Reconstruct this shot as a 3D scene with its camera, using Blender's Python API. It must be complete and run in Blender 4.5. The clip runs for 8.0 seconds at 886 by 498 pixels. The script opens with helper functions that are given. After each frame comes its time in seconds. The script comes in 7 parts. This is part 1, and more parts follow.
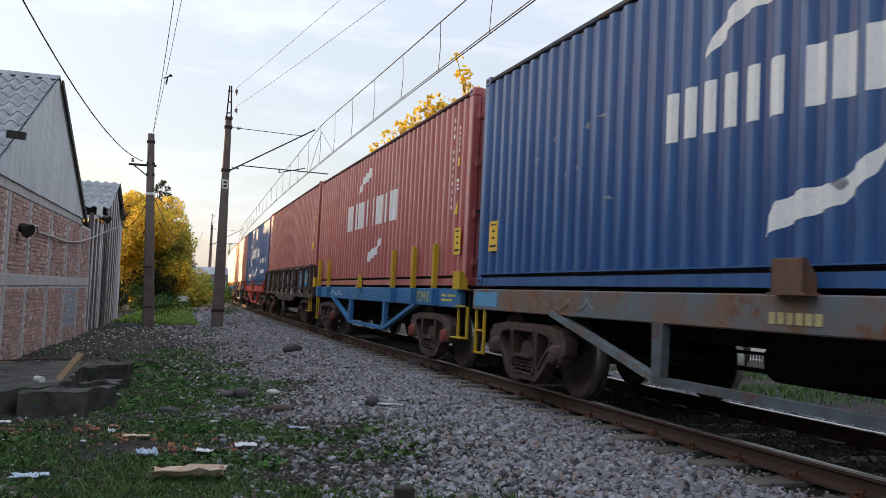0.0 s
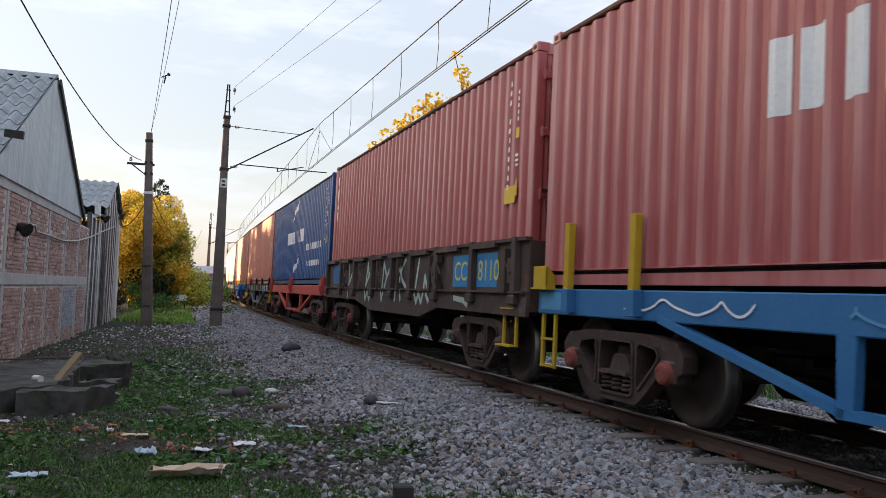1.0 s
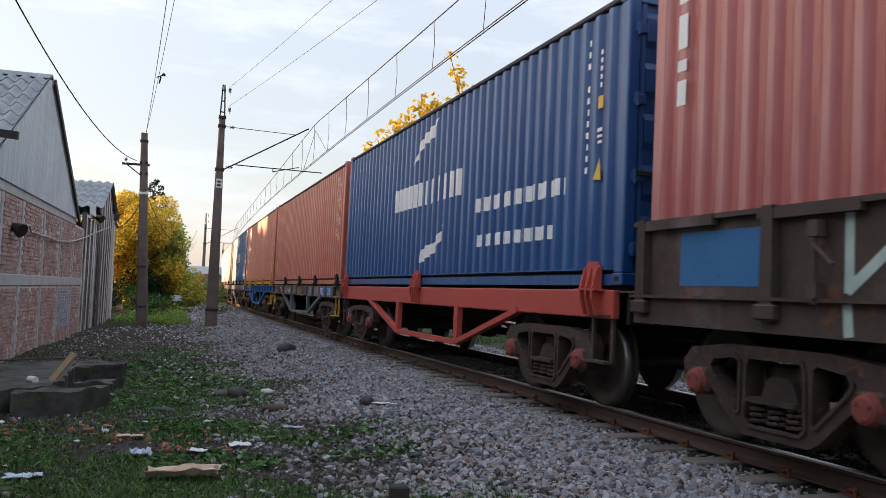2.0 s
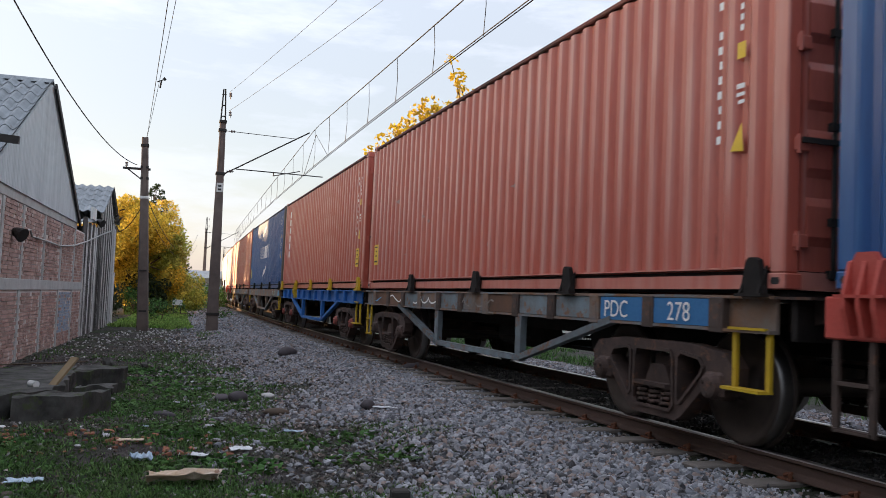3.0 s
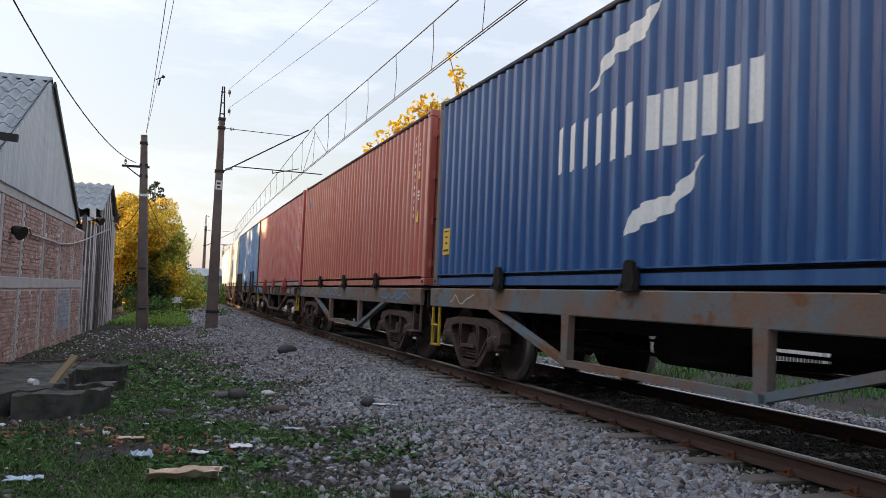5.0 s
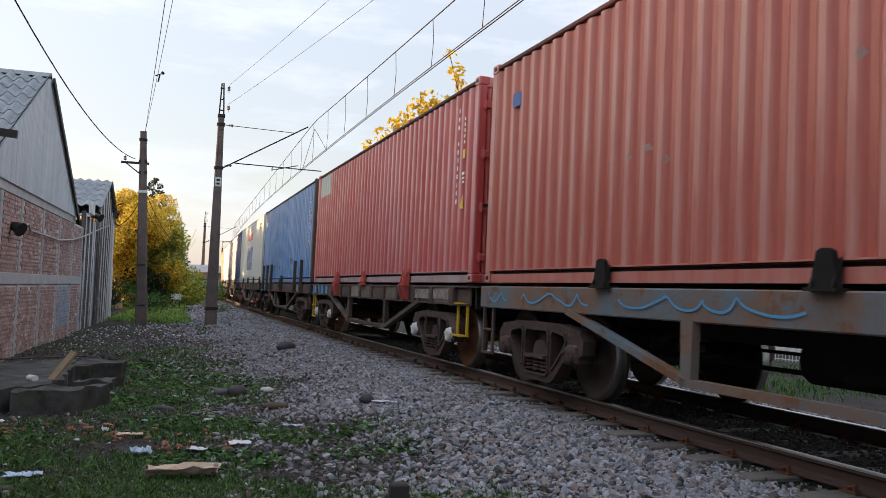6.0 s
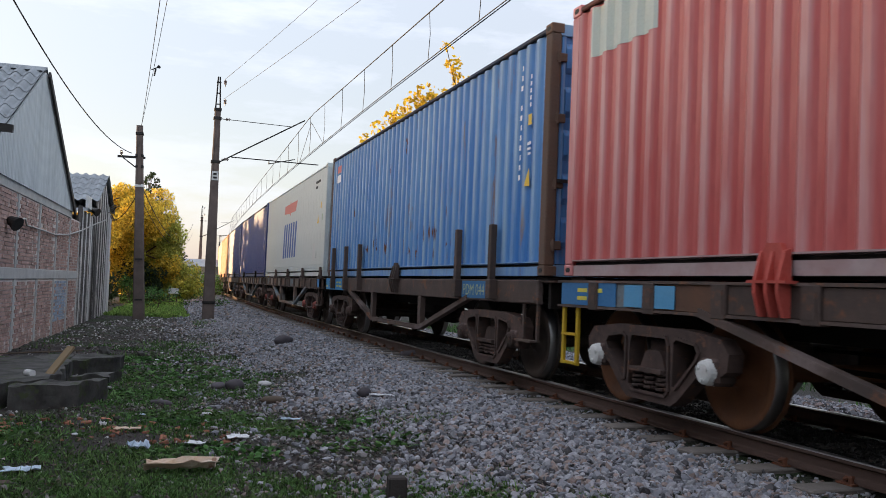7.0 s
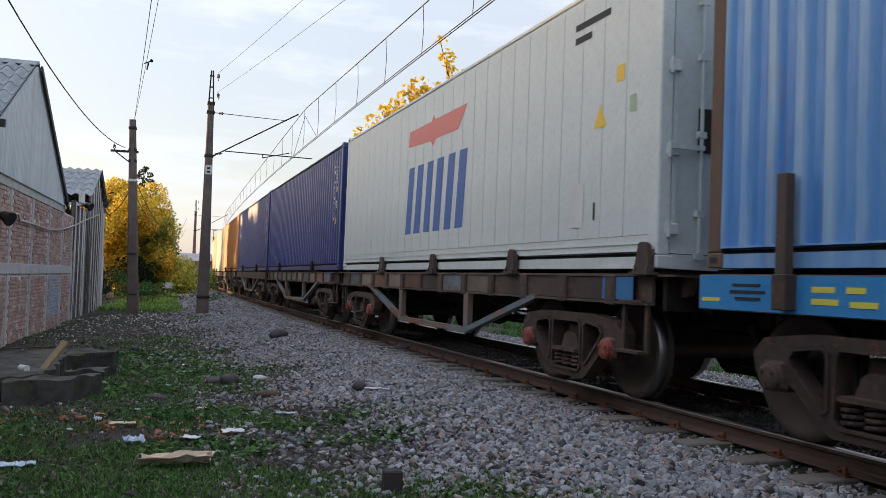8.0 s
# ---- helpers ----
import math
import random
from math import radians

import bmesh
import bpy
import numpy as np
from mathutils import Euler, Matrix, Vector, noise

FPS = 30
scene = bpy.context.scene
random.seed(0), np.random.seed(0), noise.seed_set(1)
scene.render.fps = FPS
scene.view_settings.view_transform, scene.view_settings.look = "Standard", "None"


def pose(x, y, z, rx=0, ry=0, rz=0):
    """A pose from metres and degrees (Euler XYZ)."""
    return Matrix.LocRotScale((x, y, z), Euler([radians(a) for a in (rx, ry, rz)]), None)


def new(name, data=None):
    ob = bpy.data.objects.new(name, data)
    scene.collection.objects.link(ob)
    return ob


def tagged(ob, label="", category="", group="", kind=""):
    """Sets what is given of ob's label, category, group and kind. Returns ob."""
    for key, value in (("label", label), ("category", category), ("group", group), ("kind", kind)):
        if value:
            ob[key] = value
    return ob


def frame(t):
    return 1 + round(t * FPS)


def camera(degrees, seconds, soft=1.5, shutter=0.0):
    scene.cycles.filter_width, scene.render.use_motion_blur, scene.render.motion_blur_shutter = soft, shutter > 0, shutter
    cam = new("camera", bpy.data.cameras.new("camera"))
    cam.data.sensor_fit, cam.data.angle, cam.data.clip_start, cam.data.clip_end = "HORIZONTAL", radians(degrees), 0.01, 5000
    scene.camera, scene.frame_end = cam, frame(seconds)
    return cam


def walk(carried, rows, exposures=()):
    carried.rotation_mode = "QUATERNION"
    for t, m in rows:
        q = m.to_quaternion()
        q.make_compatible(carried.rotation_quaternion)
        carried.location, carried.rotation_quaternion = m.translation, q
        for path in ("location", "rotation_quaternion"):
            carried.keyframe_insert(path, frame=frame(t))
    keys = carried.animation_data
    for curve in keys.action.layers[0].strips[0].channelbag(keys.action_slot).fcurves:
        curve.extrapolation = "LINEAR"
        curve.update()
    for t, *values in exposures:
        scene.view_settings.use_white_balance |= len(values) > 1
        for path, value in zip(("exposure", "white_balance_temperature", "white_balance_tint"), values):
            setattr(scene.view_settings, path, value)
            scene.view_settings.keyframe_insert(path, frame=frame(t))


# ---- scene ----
# camera: hand-held on the spot, turning a little
cam = camera(54.23, 8.0, soft=0.5, shutter=0.06)
walk(cam, [
    (0.0, pose(0, 0, 1.55, 93.126, -2.489, 0.233)),
    (0.5, pose(0, 0, 1.55, 93.107, -2.559, 0.247)),
    (1.0, pose(0, 0, 1.55, 93.042, -2.404, 0.138)),
    (1.5, pose(0, 0, 1.55, 92.987, -2.388, -0.133)),
    (3.0, pose(0, 0, 1.55, 93.326, -2.284, -0.097)),
    (3.5, pose(0, 0, 1.55, 93.253, -2.112, -0.096)),
    (4.0, pose(0, 0, 1.55, 93.187, -2.087, -0.102)),
    (4.5, pose(0, 0, 1.55, 93.167, -2.077, -0.115)),
    (6.0, pose(0, 0, 1.55, 92.941, -2.254, -0.179)),
    (6.5, pose(0, 0, 1.55, 92.789, -2.174, -0.300)),
    (7.0, pose(0, 0, 1.55, 92.519, -2.093, -0.351)),
    (7.5, pose(0, 0, 1.55, 92.231, -2.032, -0.457)),
    (8.0, pose(0, 0, 1.55, 92.096, -1.862, -0.710)),
], exposures=[(0.0, 1.73, 6400, 15), (8.0, 1.73, 6400, 15)])

# ---- light ----
SUN_FROM = Vector((-0.955, 0.29, 0.0)).normalized()
SUN_EL = radians(5.2)
world = bpy.data.worlds.new("evening_sky")
scene.world = world
world.use_nodes = True
wt = world.node_tree
wt.nodes.clear()
sky = wt.nodes.new("ShaderNodeTexSky")
sky.sky_type = "NISHITA"
sky.sun_disc = False
sky.sun_elevation = SUN_EL
sky.sun_rotation = math.atan2(SUN_FROM.x, SUN_FROM.y)
sky.air_density, sky.dust_density, sky.ozone_density = 1.0, 1.6, 1.0
tc = wt.nodes.new("ShaderNodeTexCoord")
cl_map = wt.nodes.new("ShaderNodeMapping")
cl_map.inputs["Scale"].default_value = (1.2, 1.2, 5.0)
cl = wt.nodes.new("ShaderNodeTexNoise")
cl.inputs["Scale"].default_value = 3.2
cl.inputs["Detail"].default_value = 7
cl.inputs["Roughness"].default_value = 0.62
cl_ramp = wt.nodes.new("ShaderNodeMapRange")
cl_ramp.inputs["From Min"].default_value = 0.50
cl_ramp.inputs["From Max"].default_value = 0.78
cl_ramp.inputs["To Min"].default_value = 0.44
cl_ramp.inputs["To Max"].default_value = 0.85
cl_mix = wt.nodes.new("ShaderNodeMix")
cl_mix.data_type = "RGBA"
cl_mix.inputs["B"].default_value = (3.98, 4.22, 4.68, 1)
wbg = wt.nodes.new("ShaderNodeBackground")
wbg.inputs["Strength"].default_value = 0.10
wout = wt.nodes.new("ShaderNodeOutputWorld")
wt.links.new(tc.outputs["Generated"], cl_map.inputs["Vector"])
wt.links.new(cl_map.outputs["Vector"], cl.inputs["Vector"])
wt.links.new(cl.outputs["Fac"], cl_ramp.inputs["Value"])
wt.links.new(cl_ramp.outputs["Result"], cl_mix.inputs["Factor"])
wt.links.new(sky.outputs["Color"], cl_mix.inputs["A"])
# thin cloud: brighter towards the zenith, as under any veiled sky
up_xyz = wt.nodes.new("ShaderNodeSeparateXYZ")
up_sq = wt.nodes.new("ShaderNodeMath")
up_sq.operation = "MULTIPLY"
up_gain = wt.nodes.new("ShaderNodeMath")
up_gain.operation = "MULTIPLY_ADD"
up_gain.inputs[1].default_value, up_gain.inputs[2].default_value = 1.35, 0.80
veil = wt.nodes.new("ShaderNodeVectorMath")
veil.operation = "SCALE"
wt.links.new(tc.outputs["Generated"], up_xyz.inputs["Vector"])
wt.links.new(up_xyz.outputs["Z"], up_sq.inputs[0])
wt.links.new(up_xyz.outputs["Z"], up_sq.inputs[1])
wt.links.new(up_sq.outputs["Value"], up_gain.inputs[0])
wt.links.new(cl_mix.outputs["Result"], veil.inputs[0])
wt.links.new(up_gain.outputs["Value"], veil.inputs["Scale"])
wt.links.new(veil.outputs["Vector"], wbg.inputs["Color"])
wt.links.new(wbg.outputs["Background"], wout.inputs["Surface"])

sun_data = bpy.data.lights.new("sun", "SUN")
sun_data.energy = 3.0
sun_data.angle = radians(0.6)
sun_data.color = (1.0, 0.66, 0.33)
sun = new("sun", sun_data)
sun_dir = -(SUN_FROM * math.cos(SUN_EL) + Vector((0, 0, math.sin(SUN_EL))))
sun.rotation_mode = "QUATERNION"
sun.rotation_quaternion = sun_dir.to_track_quat("-Z", "Y")

# ---- the track's line: s metres away from the nearest point, R about 1100 m ----
TH0, KAPPA, OFF = -0.33823, 0.00091, 5.532
RAIL_Z = 0.4825
AX, AY = OFF * math.cos(TH0), -OFF * math.sin(TH0)


def track(s, w=0.0):
    """Point at s along the line, w metres towards the camera's side, and the heading there."""
    th = TH0 + KAPPA * s
    x = AX + (math.cos(TH0) - math.cos(th)) / KAPPA
    y = AY + (math.sin(th) - math.sin(TH0)) / KAPPA
    return x - math.cos(th) * w, y + math.sin(th) * w, th


def lateral(x, y):
    """s and w of a point of the plan."""
    cx, cy = AX + math.cos(TH0) / KAPPA, AY - math.sin(TH0) / KAPPA
    dx, dy = cx - x, y - cy
    th = math.atan2(dy, dx)
    return (th - TH0) / KAPPA, math.hypot(dx, dy) - 1 / KAPPA


# ---- small building kit ----
def box(bm, x0, x1, y0, y1, z0, z1, bevel=0.0):
    vs = [bm.verts.new((x, y, z)) for x in (x0, x1) for y in (y0, y1) for z in (z0, z1)]
    fs = [bm.faces.new([vs[i] for i in f]) for f in
          ((0, 1, 3, 2), (4, 6, 7, 5), (0, 4, 5, 1), (2, 3, 7, 6), (0, 2, 6, 4), (1, 5, 7, 3))]
    if bevel:
        es = list({e for f in fs for e in f.edges})
        bmesh.ops.bevel(bm, geom=es, offset=bevel, segments=1, affect="EDGES", profile=0.5)
    return vs


def prism(bm, pts, a0, a1, axis="y", m=None):
    """Polygon pts in the plane across axis, pulled from a0 to a1."""
    def at(p, a):
        v = {"y": (p[0], a, p[1]), "x": (a, p[0], p[1]), "z": (p[0], p[1], a)}[axis]
        return m @ Vector(v) if m else v
    lo = [bm.verts.new(at(p, a0)) for p in pts]
    hi = [bm.verts.new(at(p, a1)) for p in pts]
    n = len(pts)
    faces = [bm.faces.new(lo), bm.faces.new(hi[::-1])]
    for i in range(n):
        faces.append(bm.faces.new((lo[i], hi[i], hi[(i + 1) % n], lo[(i + 1) % n])))
    bmesh.ops.recalc_face_normals(bm, faces=faces)


def tube(bm, a, b, r0, r1=None, n=10, caps=True):
    a, b = Vector(a), Vector(b)
    r1 = r0 if r1 is None else r1
    q = (b - a).to_track_quat("Z", "Y")
    rings = []
    for c, r in ((a, r0), (b, r1)):
        rings.append([bm.verts.new(c + q @ Vector((r * math.cos(2 * math.pi * i / n), r * math.sin(2 * math.pi * i / n), 0))) for i in range(n)])
    for i in range(n):
        bm.faces.new((rings[0][i], rings[0][(i + 1) % n], rings[1][(i + 1) % n], rings[1][i]))
    if caps:
        bm.faces.new(rings[0][::-1])
        bm.faces.new(rings[1])


def bar(bm, a, b, w, h):
    """A square bar from a to b, w wide across and h high."""
    a, b = Vector(a), Vector(b)
    d = (b - a).normalized()
    side = d.cross(Vector((0, 0, 1)))
    side = side.normalized() if side.length > 1e-4 else Vector((1, 0, 0))
    up = side.cross(d)
    vs = []
    for c in (a, b):
        for i, j in ((-1, -1), (1, -1), (1, 1), (-1, 1)):
            vs.append(bm.verts.new(c + side * (i * w / 2) + up * (j * h / 2)))
    for f in ((0, 1, 2, 3), (7, 6, 5, 4), (0, 4, 5, 1), (1, 5, 6, 2), (2, 6, 7, 3), (3, 7, 4, 0)):
        bm.faces.new([vs[i] for i in f])


def mesh_of(name, bm, smooth=False):
    bmesh.ops.recalc_face_normals(bm, faces=bm.faces[:])
    me = bpy.data.meshes.new(name)
    bm.to_mesh(me)
    bm.free()
    if smooth:
        for p in me.polygons:
            p.use_smooth = True
    return me


def part(name, bm, material, parent=None, label="", smooth=False, at=None):
    """Links a bmesh (or a mesh made before) as one mesh object."""
    me = bm if isinstance(bm, bpy.types.Mesh) else mesh_of(name, bm, smooth)
    if not me.materials:
        me.materials.append(None)
    ob = new(name, me)
    ob.material_slots[0].link = "OBJECT"
    ob.material_slots[0].material = material
    if parent:
        ob.parent = parent
    if at is not None:
        ob.matrix_basis = at
    if label:
        tagged(ob, label)
    return ob


def thing(name, label, category, group="", kind="", at=None):
    ob = new(name)
    ob.empty_display_size = 0.3
    if at is not None:
        ob.matrix_basis = at
    return tagged(ob, label, category, group, kind)


def quick_mesh(name, verts, faces, smooth=False):
    me = bpy.data.meshes.new(name)
    me.from_pydata(verts, [], faces)
    if smooth:
        for p in me.polygons:
            p.use_smooth = True
    me.update()
    return me


# ---- materials ----
def surface(name, base, second=None, rough=0.7, metal=0.0, scale=3.0, amount=0.5, bump=0.15, bump_scale=40.0,
            spots=None, spot_scale=6.0, spot_size=0.62, stretch=(1, 1, 1), island=0.0, obj_random=0.0, bump_dist=0.01, third=None, third_at=0.55):
    """A weathered surface: two colours mixed by slow noise, fine grain, spots of rust or dirt, fine relief."""
    m = bpy.data.materials.new(name)
    m.use_nodes = True
    nt = m.node_tree
    n, l = nt.nodes, nt.links
    b = n["Principled BSDF"]
    b.inputs["Roughness"].default_value = rough
    b.inputs["Metallic"].default_value = metal
    b.inputs["Specular IOR Level"].default_value = 0.5 if rough < 0.6 else 0.2
    co = n.new("ShaderNodeTexCoord")
    mp = n.new("ShaderNodeMapping")
    mp.inputs["Scale"].default_value = stretch
    l.new(co.outputs["Object"], mp.inputs["Vector"])

    def noise_node(sc, det=5, ro=0.6):
        t = n.new("ShaderNodeTexNoise")
        t.inputs["Scale"].default_value = sc
        t.inputs["Detail"].default_value = det
        t.inputs["Roughness"].default_value = ro
        l.new(mp.outputs["Vector"], t.inputs["Vector"])
        return t

    def mixer(a, bcol, fac):
        x = n.new("ShaderNodeMix")
        x.data_type = "RGBA"
        for key, v in (("A", a), ("B", bcol)):
            if isinstance(v, tuple):
                x.inputs[key].default_value = (*v, 1)
            else:
                l.new(v, x.inputs[key])
        l.new(fac, x.inputs["Factor"])
        return x.outputs["Result"]

    def ramp(v, lo, hi, top=1.0):
        r = n.new("ShaderNodeMapRange")
        r.inputs["From Min"].default_value, r.inputs["From Max"].default_value = lo, hi
        r.inputs["To Max"].default_value = top
        l.new(v, r.inputs["Value"])
        return r.outputs["Result"]

    second = second or tuple(c * 0.72 for c in base)
    col = mixer(base, second, ramp(noise_node(scale).outputs["Fac"], 0.35, 0.68, amount))
    if third:
        col = mixer(col, third, ramp(noise_node(scale * 0.37, 6).outputs["Fac"], third_at, third_at + 0.12))
    grain = noise_node(scale * 14, 4, 0.7)
    col = mixer(col, tuple(c * 0.6 for c in base), ramp(grain.outputs["Fac"], 0.45, 0.8, 0.45))
    if spots:
        sp = noise_node(spot_scale, 8, 0.68)
        col = mixer(col, spots, ramp(sp.outputs["Fac"], spot_size, spot_size + 0.07, 0.9))
    if island or obj_random:
        g = n.new("ShaderNodeNewGeometry") if island else n.new("ShaderNodeObjectInfo")
        hs = n.new("ShaderNodeHueSaturation")
        k = island or obj_random
        r = n.new("ShaderNodeMapRange")
        r.inputs["To Min"].default_value, r.inputs["To Max"].default_value = 1 - k, 1 + k
        l.new(g.outputs["Random Per Island"] if island else g.outputs["Random"], r.inputs["Value"])
        l.new(r.outputs["Result"], hs.inputs["Value"])
        l.new(col, hs.inputs["Color"])
        col = hs.outputs["Color"]
    l.new(col, b.inputs["Base Color"])
    if bump:
        bt = noise_node(bump_scale, 6, 0.65)
        bp = n.new("ShaderNodeBump")
        bp.inputs["Strength"].default_value = bump
        bp.inputs["Distance"].default_value = bump_dist
        l.new(bt.outputs["Fac"], bp.inputs["Height"])
        l.new(bp.outputs["Normal"], b.inputs["Normal"])
    rr = n.new("ShaderNodeMapRange")
    rr.inputs["To Min"].default_value, rr.inputs["To Max"].default_value = max(rough - 0.12, 0.05), min(rough + 0.15, 1)
    l.new(grain.outputs["Fac"], rr.inputs["Value"])
    l.new(rr.outputs["Result"], b.inputs["Roughness"])
    return m


M_RED = surface("container_red_brown", (0.38, 0.080, 0.073), (0.43, 0.12, 0.11), 0.35, scale=0.8, amount=0.9, bump=0.05, bump_scale=8, spots=(0.12, 0.04, 0.035), spot_scale=1.6, spot_size=0.66, stretch=(2.2, 2.2, 0.30))
M_RED2 = surface("container_faded_red", (0.45, 0.098, 0.064), (0.48, 0.135, 0.095), 0.35, scale=0.8, amount=0.9, bump=0.06, bump_scale=8, spots=(0.16, 0.05, 0.04), spot_scale=1.6, spot_size=0.66, stretch=(2.2, 2.2, 0.30))
M_RED3 = surface("container_bright_red", (0.47, 0.066, 0.06), (0.55, 0.14, 0.125), 0.35, scale=0.8, amount=0.9, bump=0.06, bump_scale=8, spots=(0.17, 0.04, 0.035), spot_scale=1.6, spot_size=0.67, stretch=(2.2, 2.2, 0.30))
M_BLUE = surface("container_navy_blue", (0.007, 0.055, 0.19), (0.014, 0.082, 0.235), 0.35, scale=0.8, amount=0.9, bump=0.05, bump_scale=8, spots=(0.03, 0.045, 0.09), spot_scale=1.6, spot_size=0.66, stretch=(2.2, 2.2, 0.30))
M_SKYBLUE = surface("container_faded_blue", (0.038, 0.18, 0.47), (0.11, 0.275, 0.53), 0.40, scale=0.9, amount=1.0, bump=0.06, bump_scale=8, spots=(0.20, 0.12, 0.075), spot_scale=1.9, spot_size=0.60, stretch=(2.2, 2.2, 0.30))
M_DKBLUE = surface("container_dark_blue", (0.014, 0.032, 0.15), (0.03, 0.055, 0.19), 0.35, scale=0.8, amount=0.9, bump=0.05, bump_scale=8, stretch=(2.2, 2.2, 0.30))
M_WHITE = surface("reefer_white", (0.56, 0.60, 0.575), (0.47, 0.505, 0.48), 0.45, scale=1.2, amount=0.8, bump=0.03, bump_scale=8, spots=(0.36, 0.33, 0.28), spot_scale=4, spot_size=0.66)
M_ORANGE = surface("container_orange", (0.42, 0.15, 0.04), (0.46, 0.19, 0.07), 0.55, scale=0.9, amount=0.8, bump=0.05, bump_scale=8)
M_CREAM = surface("container_cream", (0.55, 0.47, 0.34), (0.48, 0.41, 0.3), 0.55, scale=0.9, amount=0.8, bump=0.05, bump_scale=8)


def chalk_highlight(m, pale, amount):
    """Paler outer folds: bleached paint and the ribs' highlight in one colour, broken up by noise."""
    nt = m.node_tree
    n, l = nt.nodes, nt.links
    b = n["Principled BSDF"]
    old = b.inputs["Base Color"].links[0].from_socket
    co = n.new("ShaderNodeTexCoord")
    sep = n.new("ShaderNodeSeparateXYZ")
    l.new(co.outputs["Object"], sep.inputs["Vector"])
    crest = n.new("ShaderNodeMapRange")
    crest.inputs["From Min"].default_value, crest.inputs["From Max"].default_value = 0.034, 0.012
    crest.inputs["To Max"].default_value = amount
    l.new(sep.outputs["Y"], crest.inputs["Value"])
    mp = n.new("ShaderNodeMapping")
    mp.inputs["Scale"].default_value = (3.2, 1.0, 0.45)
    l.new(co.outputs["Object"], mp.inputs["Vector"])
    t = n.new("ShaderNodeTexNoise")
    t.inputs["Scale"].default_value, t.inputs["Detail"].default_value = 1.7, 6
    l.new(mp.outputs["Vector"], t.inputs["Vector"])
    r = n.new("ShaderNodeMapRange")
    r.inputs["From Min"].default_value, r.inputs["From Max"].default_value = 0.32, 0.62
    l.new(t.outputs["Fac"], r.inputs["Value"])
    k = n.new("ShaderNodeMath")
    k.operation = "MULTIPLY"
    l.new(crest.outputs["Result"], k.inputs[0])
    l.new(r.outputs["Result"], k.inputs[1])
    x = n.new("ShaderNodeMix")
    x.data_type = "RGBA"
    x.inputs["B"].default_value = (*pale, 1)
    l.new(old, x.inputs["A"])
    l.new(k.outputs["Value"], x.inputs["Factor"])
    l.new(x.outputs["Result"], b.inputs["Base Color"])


chalk_highlight(M_RED, (0.52, 0.26, 0.24), 0.65)
chalk_highlight(M_RED2, (0.53, 0.29, 0.24), 0.62)
chalk_highlight(M_RED3, (0.56, 0.31, 0.30), 0.75)
chalk_highlight(M_BLUE, (0.06, 0.155, 0.32), 0.7)
chalk_highlight(M_SKYBLUE, (0.27, 0.40, 0.50), 0.8)
chalk_highlight(M_DKBLUE, (0.06, 0.10, 0.26), 0.5)
M_BLACKSTEEL = surface("grimy_black_steel", (0.014, 0.012, 0.011), (0.026, 0.02, 0.017), 0.85, scale=5, amount=0.8, bump=0.2)
M_BOGIE = surface("cast_steel_brown_grime", (0.085, 0.055, 0.046), (0.04, 0.029, 0.025), 0.8, scale=5, amount=1.0, bump=0.3, spots=(0.13, 0.065, 0.042), spot_scale=7, spot_size=0.57, third=(0.03, 0.026, 0.024), third_at=0.56, obj_random=0.25)
M_WHEEL = surface("wheel_steel", (0.075, 0.056, 0.046), (0.045, 0.035, 0.03), 0.65, 0.3, scale=5, amount=0.8, bump=0.15)
M_TREAD = surface("polished_tread", (0.32, 0.31, 0.30), (0.25, 0.24, 0.23), 0.35, 1.0, scale=5, amount=0.5, bump=0.05)
M_WRUST = surface("wagon_rusty_grey", (0.17, 0.14, 0.12), (0.21, 0.105, 0.055), 0.7, scale=2.6, amount=0.9, bump=0.2, spots=(0.16, 0.075, 0.035), spot_scale=3, spot_size=0.56, third=(0.13, 0.165, 0.185), third_at=0.47)
M_WBROWN = surface("wagon_dark_brown", (0.095, 0.064, 0.052), (0.06, 0.046, 0.04), 0.7, scale=2.8, amount=1.0, bump=0.25, spots=(0.17, 0.075, 0.04), spot_scale=3.2, spot_size=0.58, third=(0.15, 0.115, 0.105), third_at=0.56, obj_random=0.25)
M_WBLUE = surface("wagon_blue_paint", (0.035, 0.15, 0.33), (0.05, 0.17, 0.33), 0.6, scale=2.5, amount=0.8, bump=0.12, spots=(0.10, 0.07, 0.05), spot_scale=5, spot_size=0.66)
M_WBLUE2 = surface("wagon_royal_blue_paint", (0.022, 0.12, 0.36), (0.03, 0.11, 0.30), 0.6, scale=2.5, amount=0.8, bump=0.12, spots=(0.07, 0.06, 0.05), spot_scale=5, spot_size=0.68)
M_WRED = surface("wagon_red_paint", (0.48, 0.075, 0.055), (0.42, 0.09, 0.07), 0.6, scale=2.5, amount=0.8, bump=0.12, spots=(0.10, 0.05, 0.04), spot_scale=5, spot_size=0.66)
M_YELLOW = surface("safety_yellow_paint", (0.52, 0.34, 0.02), (0.44, 0.28, 0.03), 0.6, scale=8, amount=0.7, bump=0.1, spots=(0.16, 0.10, 0.04), spot_scale=10, spot_size=0.66)
M_STICKER = surface("yellow_sticker", (0.75, 0.48, 0.02), (0.7, 0.44, 0.03), 0.5, scale=4, bump=0)
M_LETTER = surface("white_lettering", (0.80, 0.80, 0.77), (0.72, 0.72, 0.69), 0.55, scale=2, bump=0.03, spots=(0.42, 0.38, 0.36), spot_scale=5, spot_size=0.70)
M_INK = surface("black_print", (0.03, 0.03, 0.03), None, 0.6, bump=0)
M_PALEBLUE = surface("pale_blue_patch", (0.09, 0.30, 0.50), (0.12, 0.30, 0.45), 0.6, scale=5, bump=0.05)
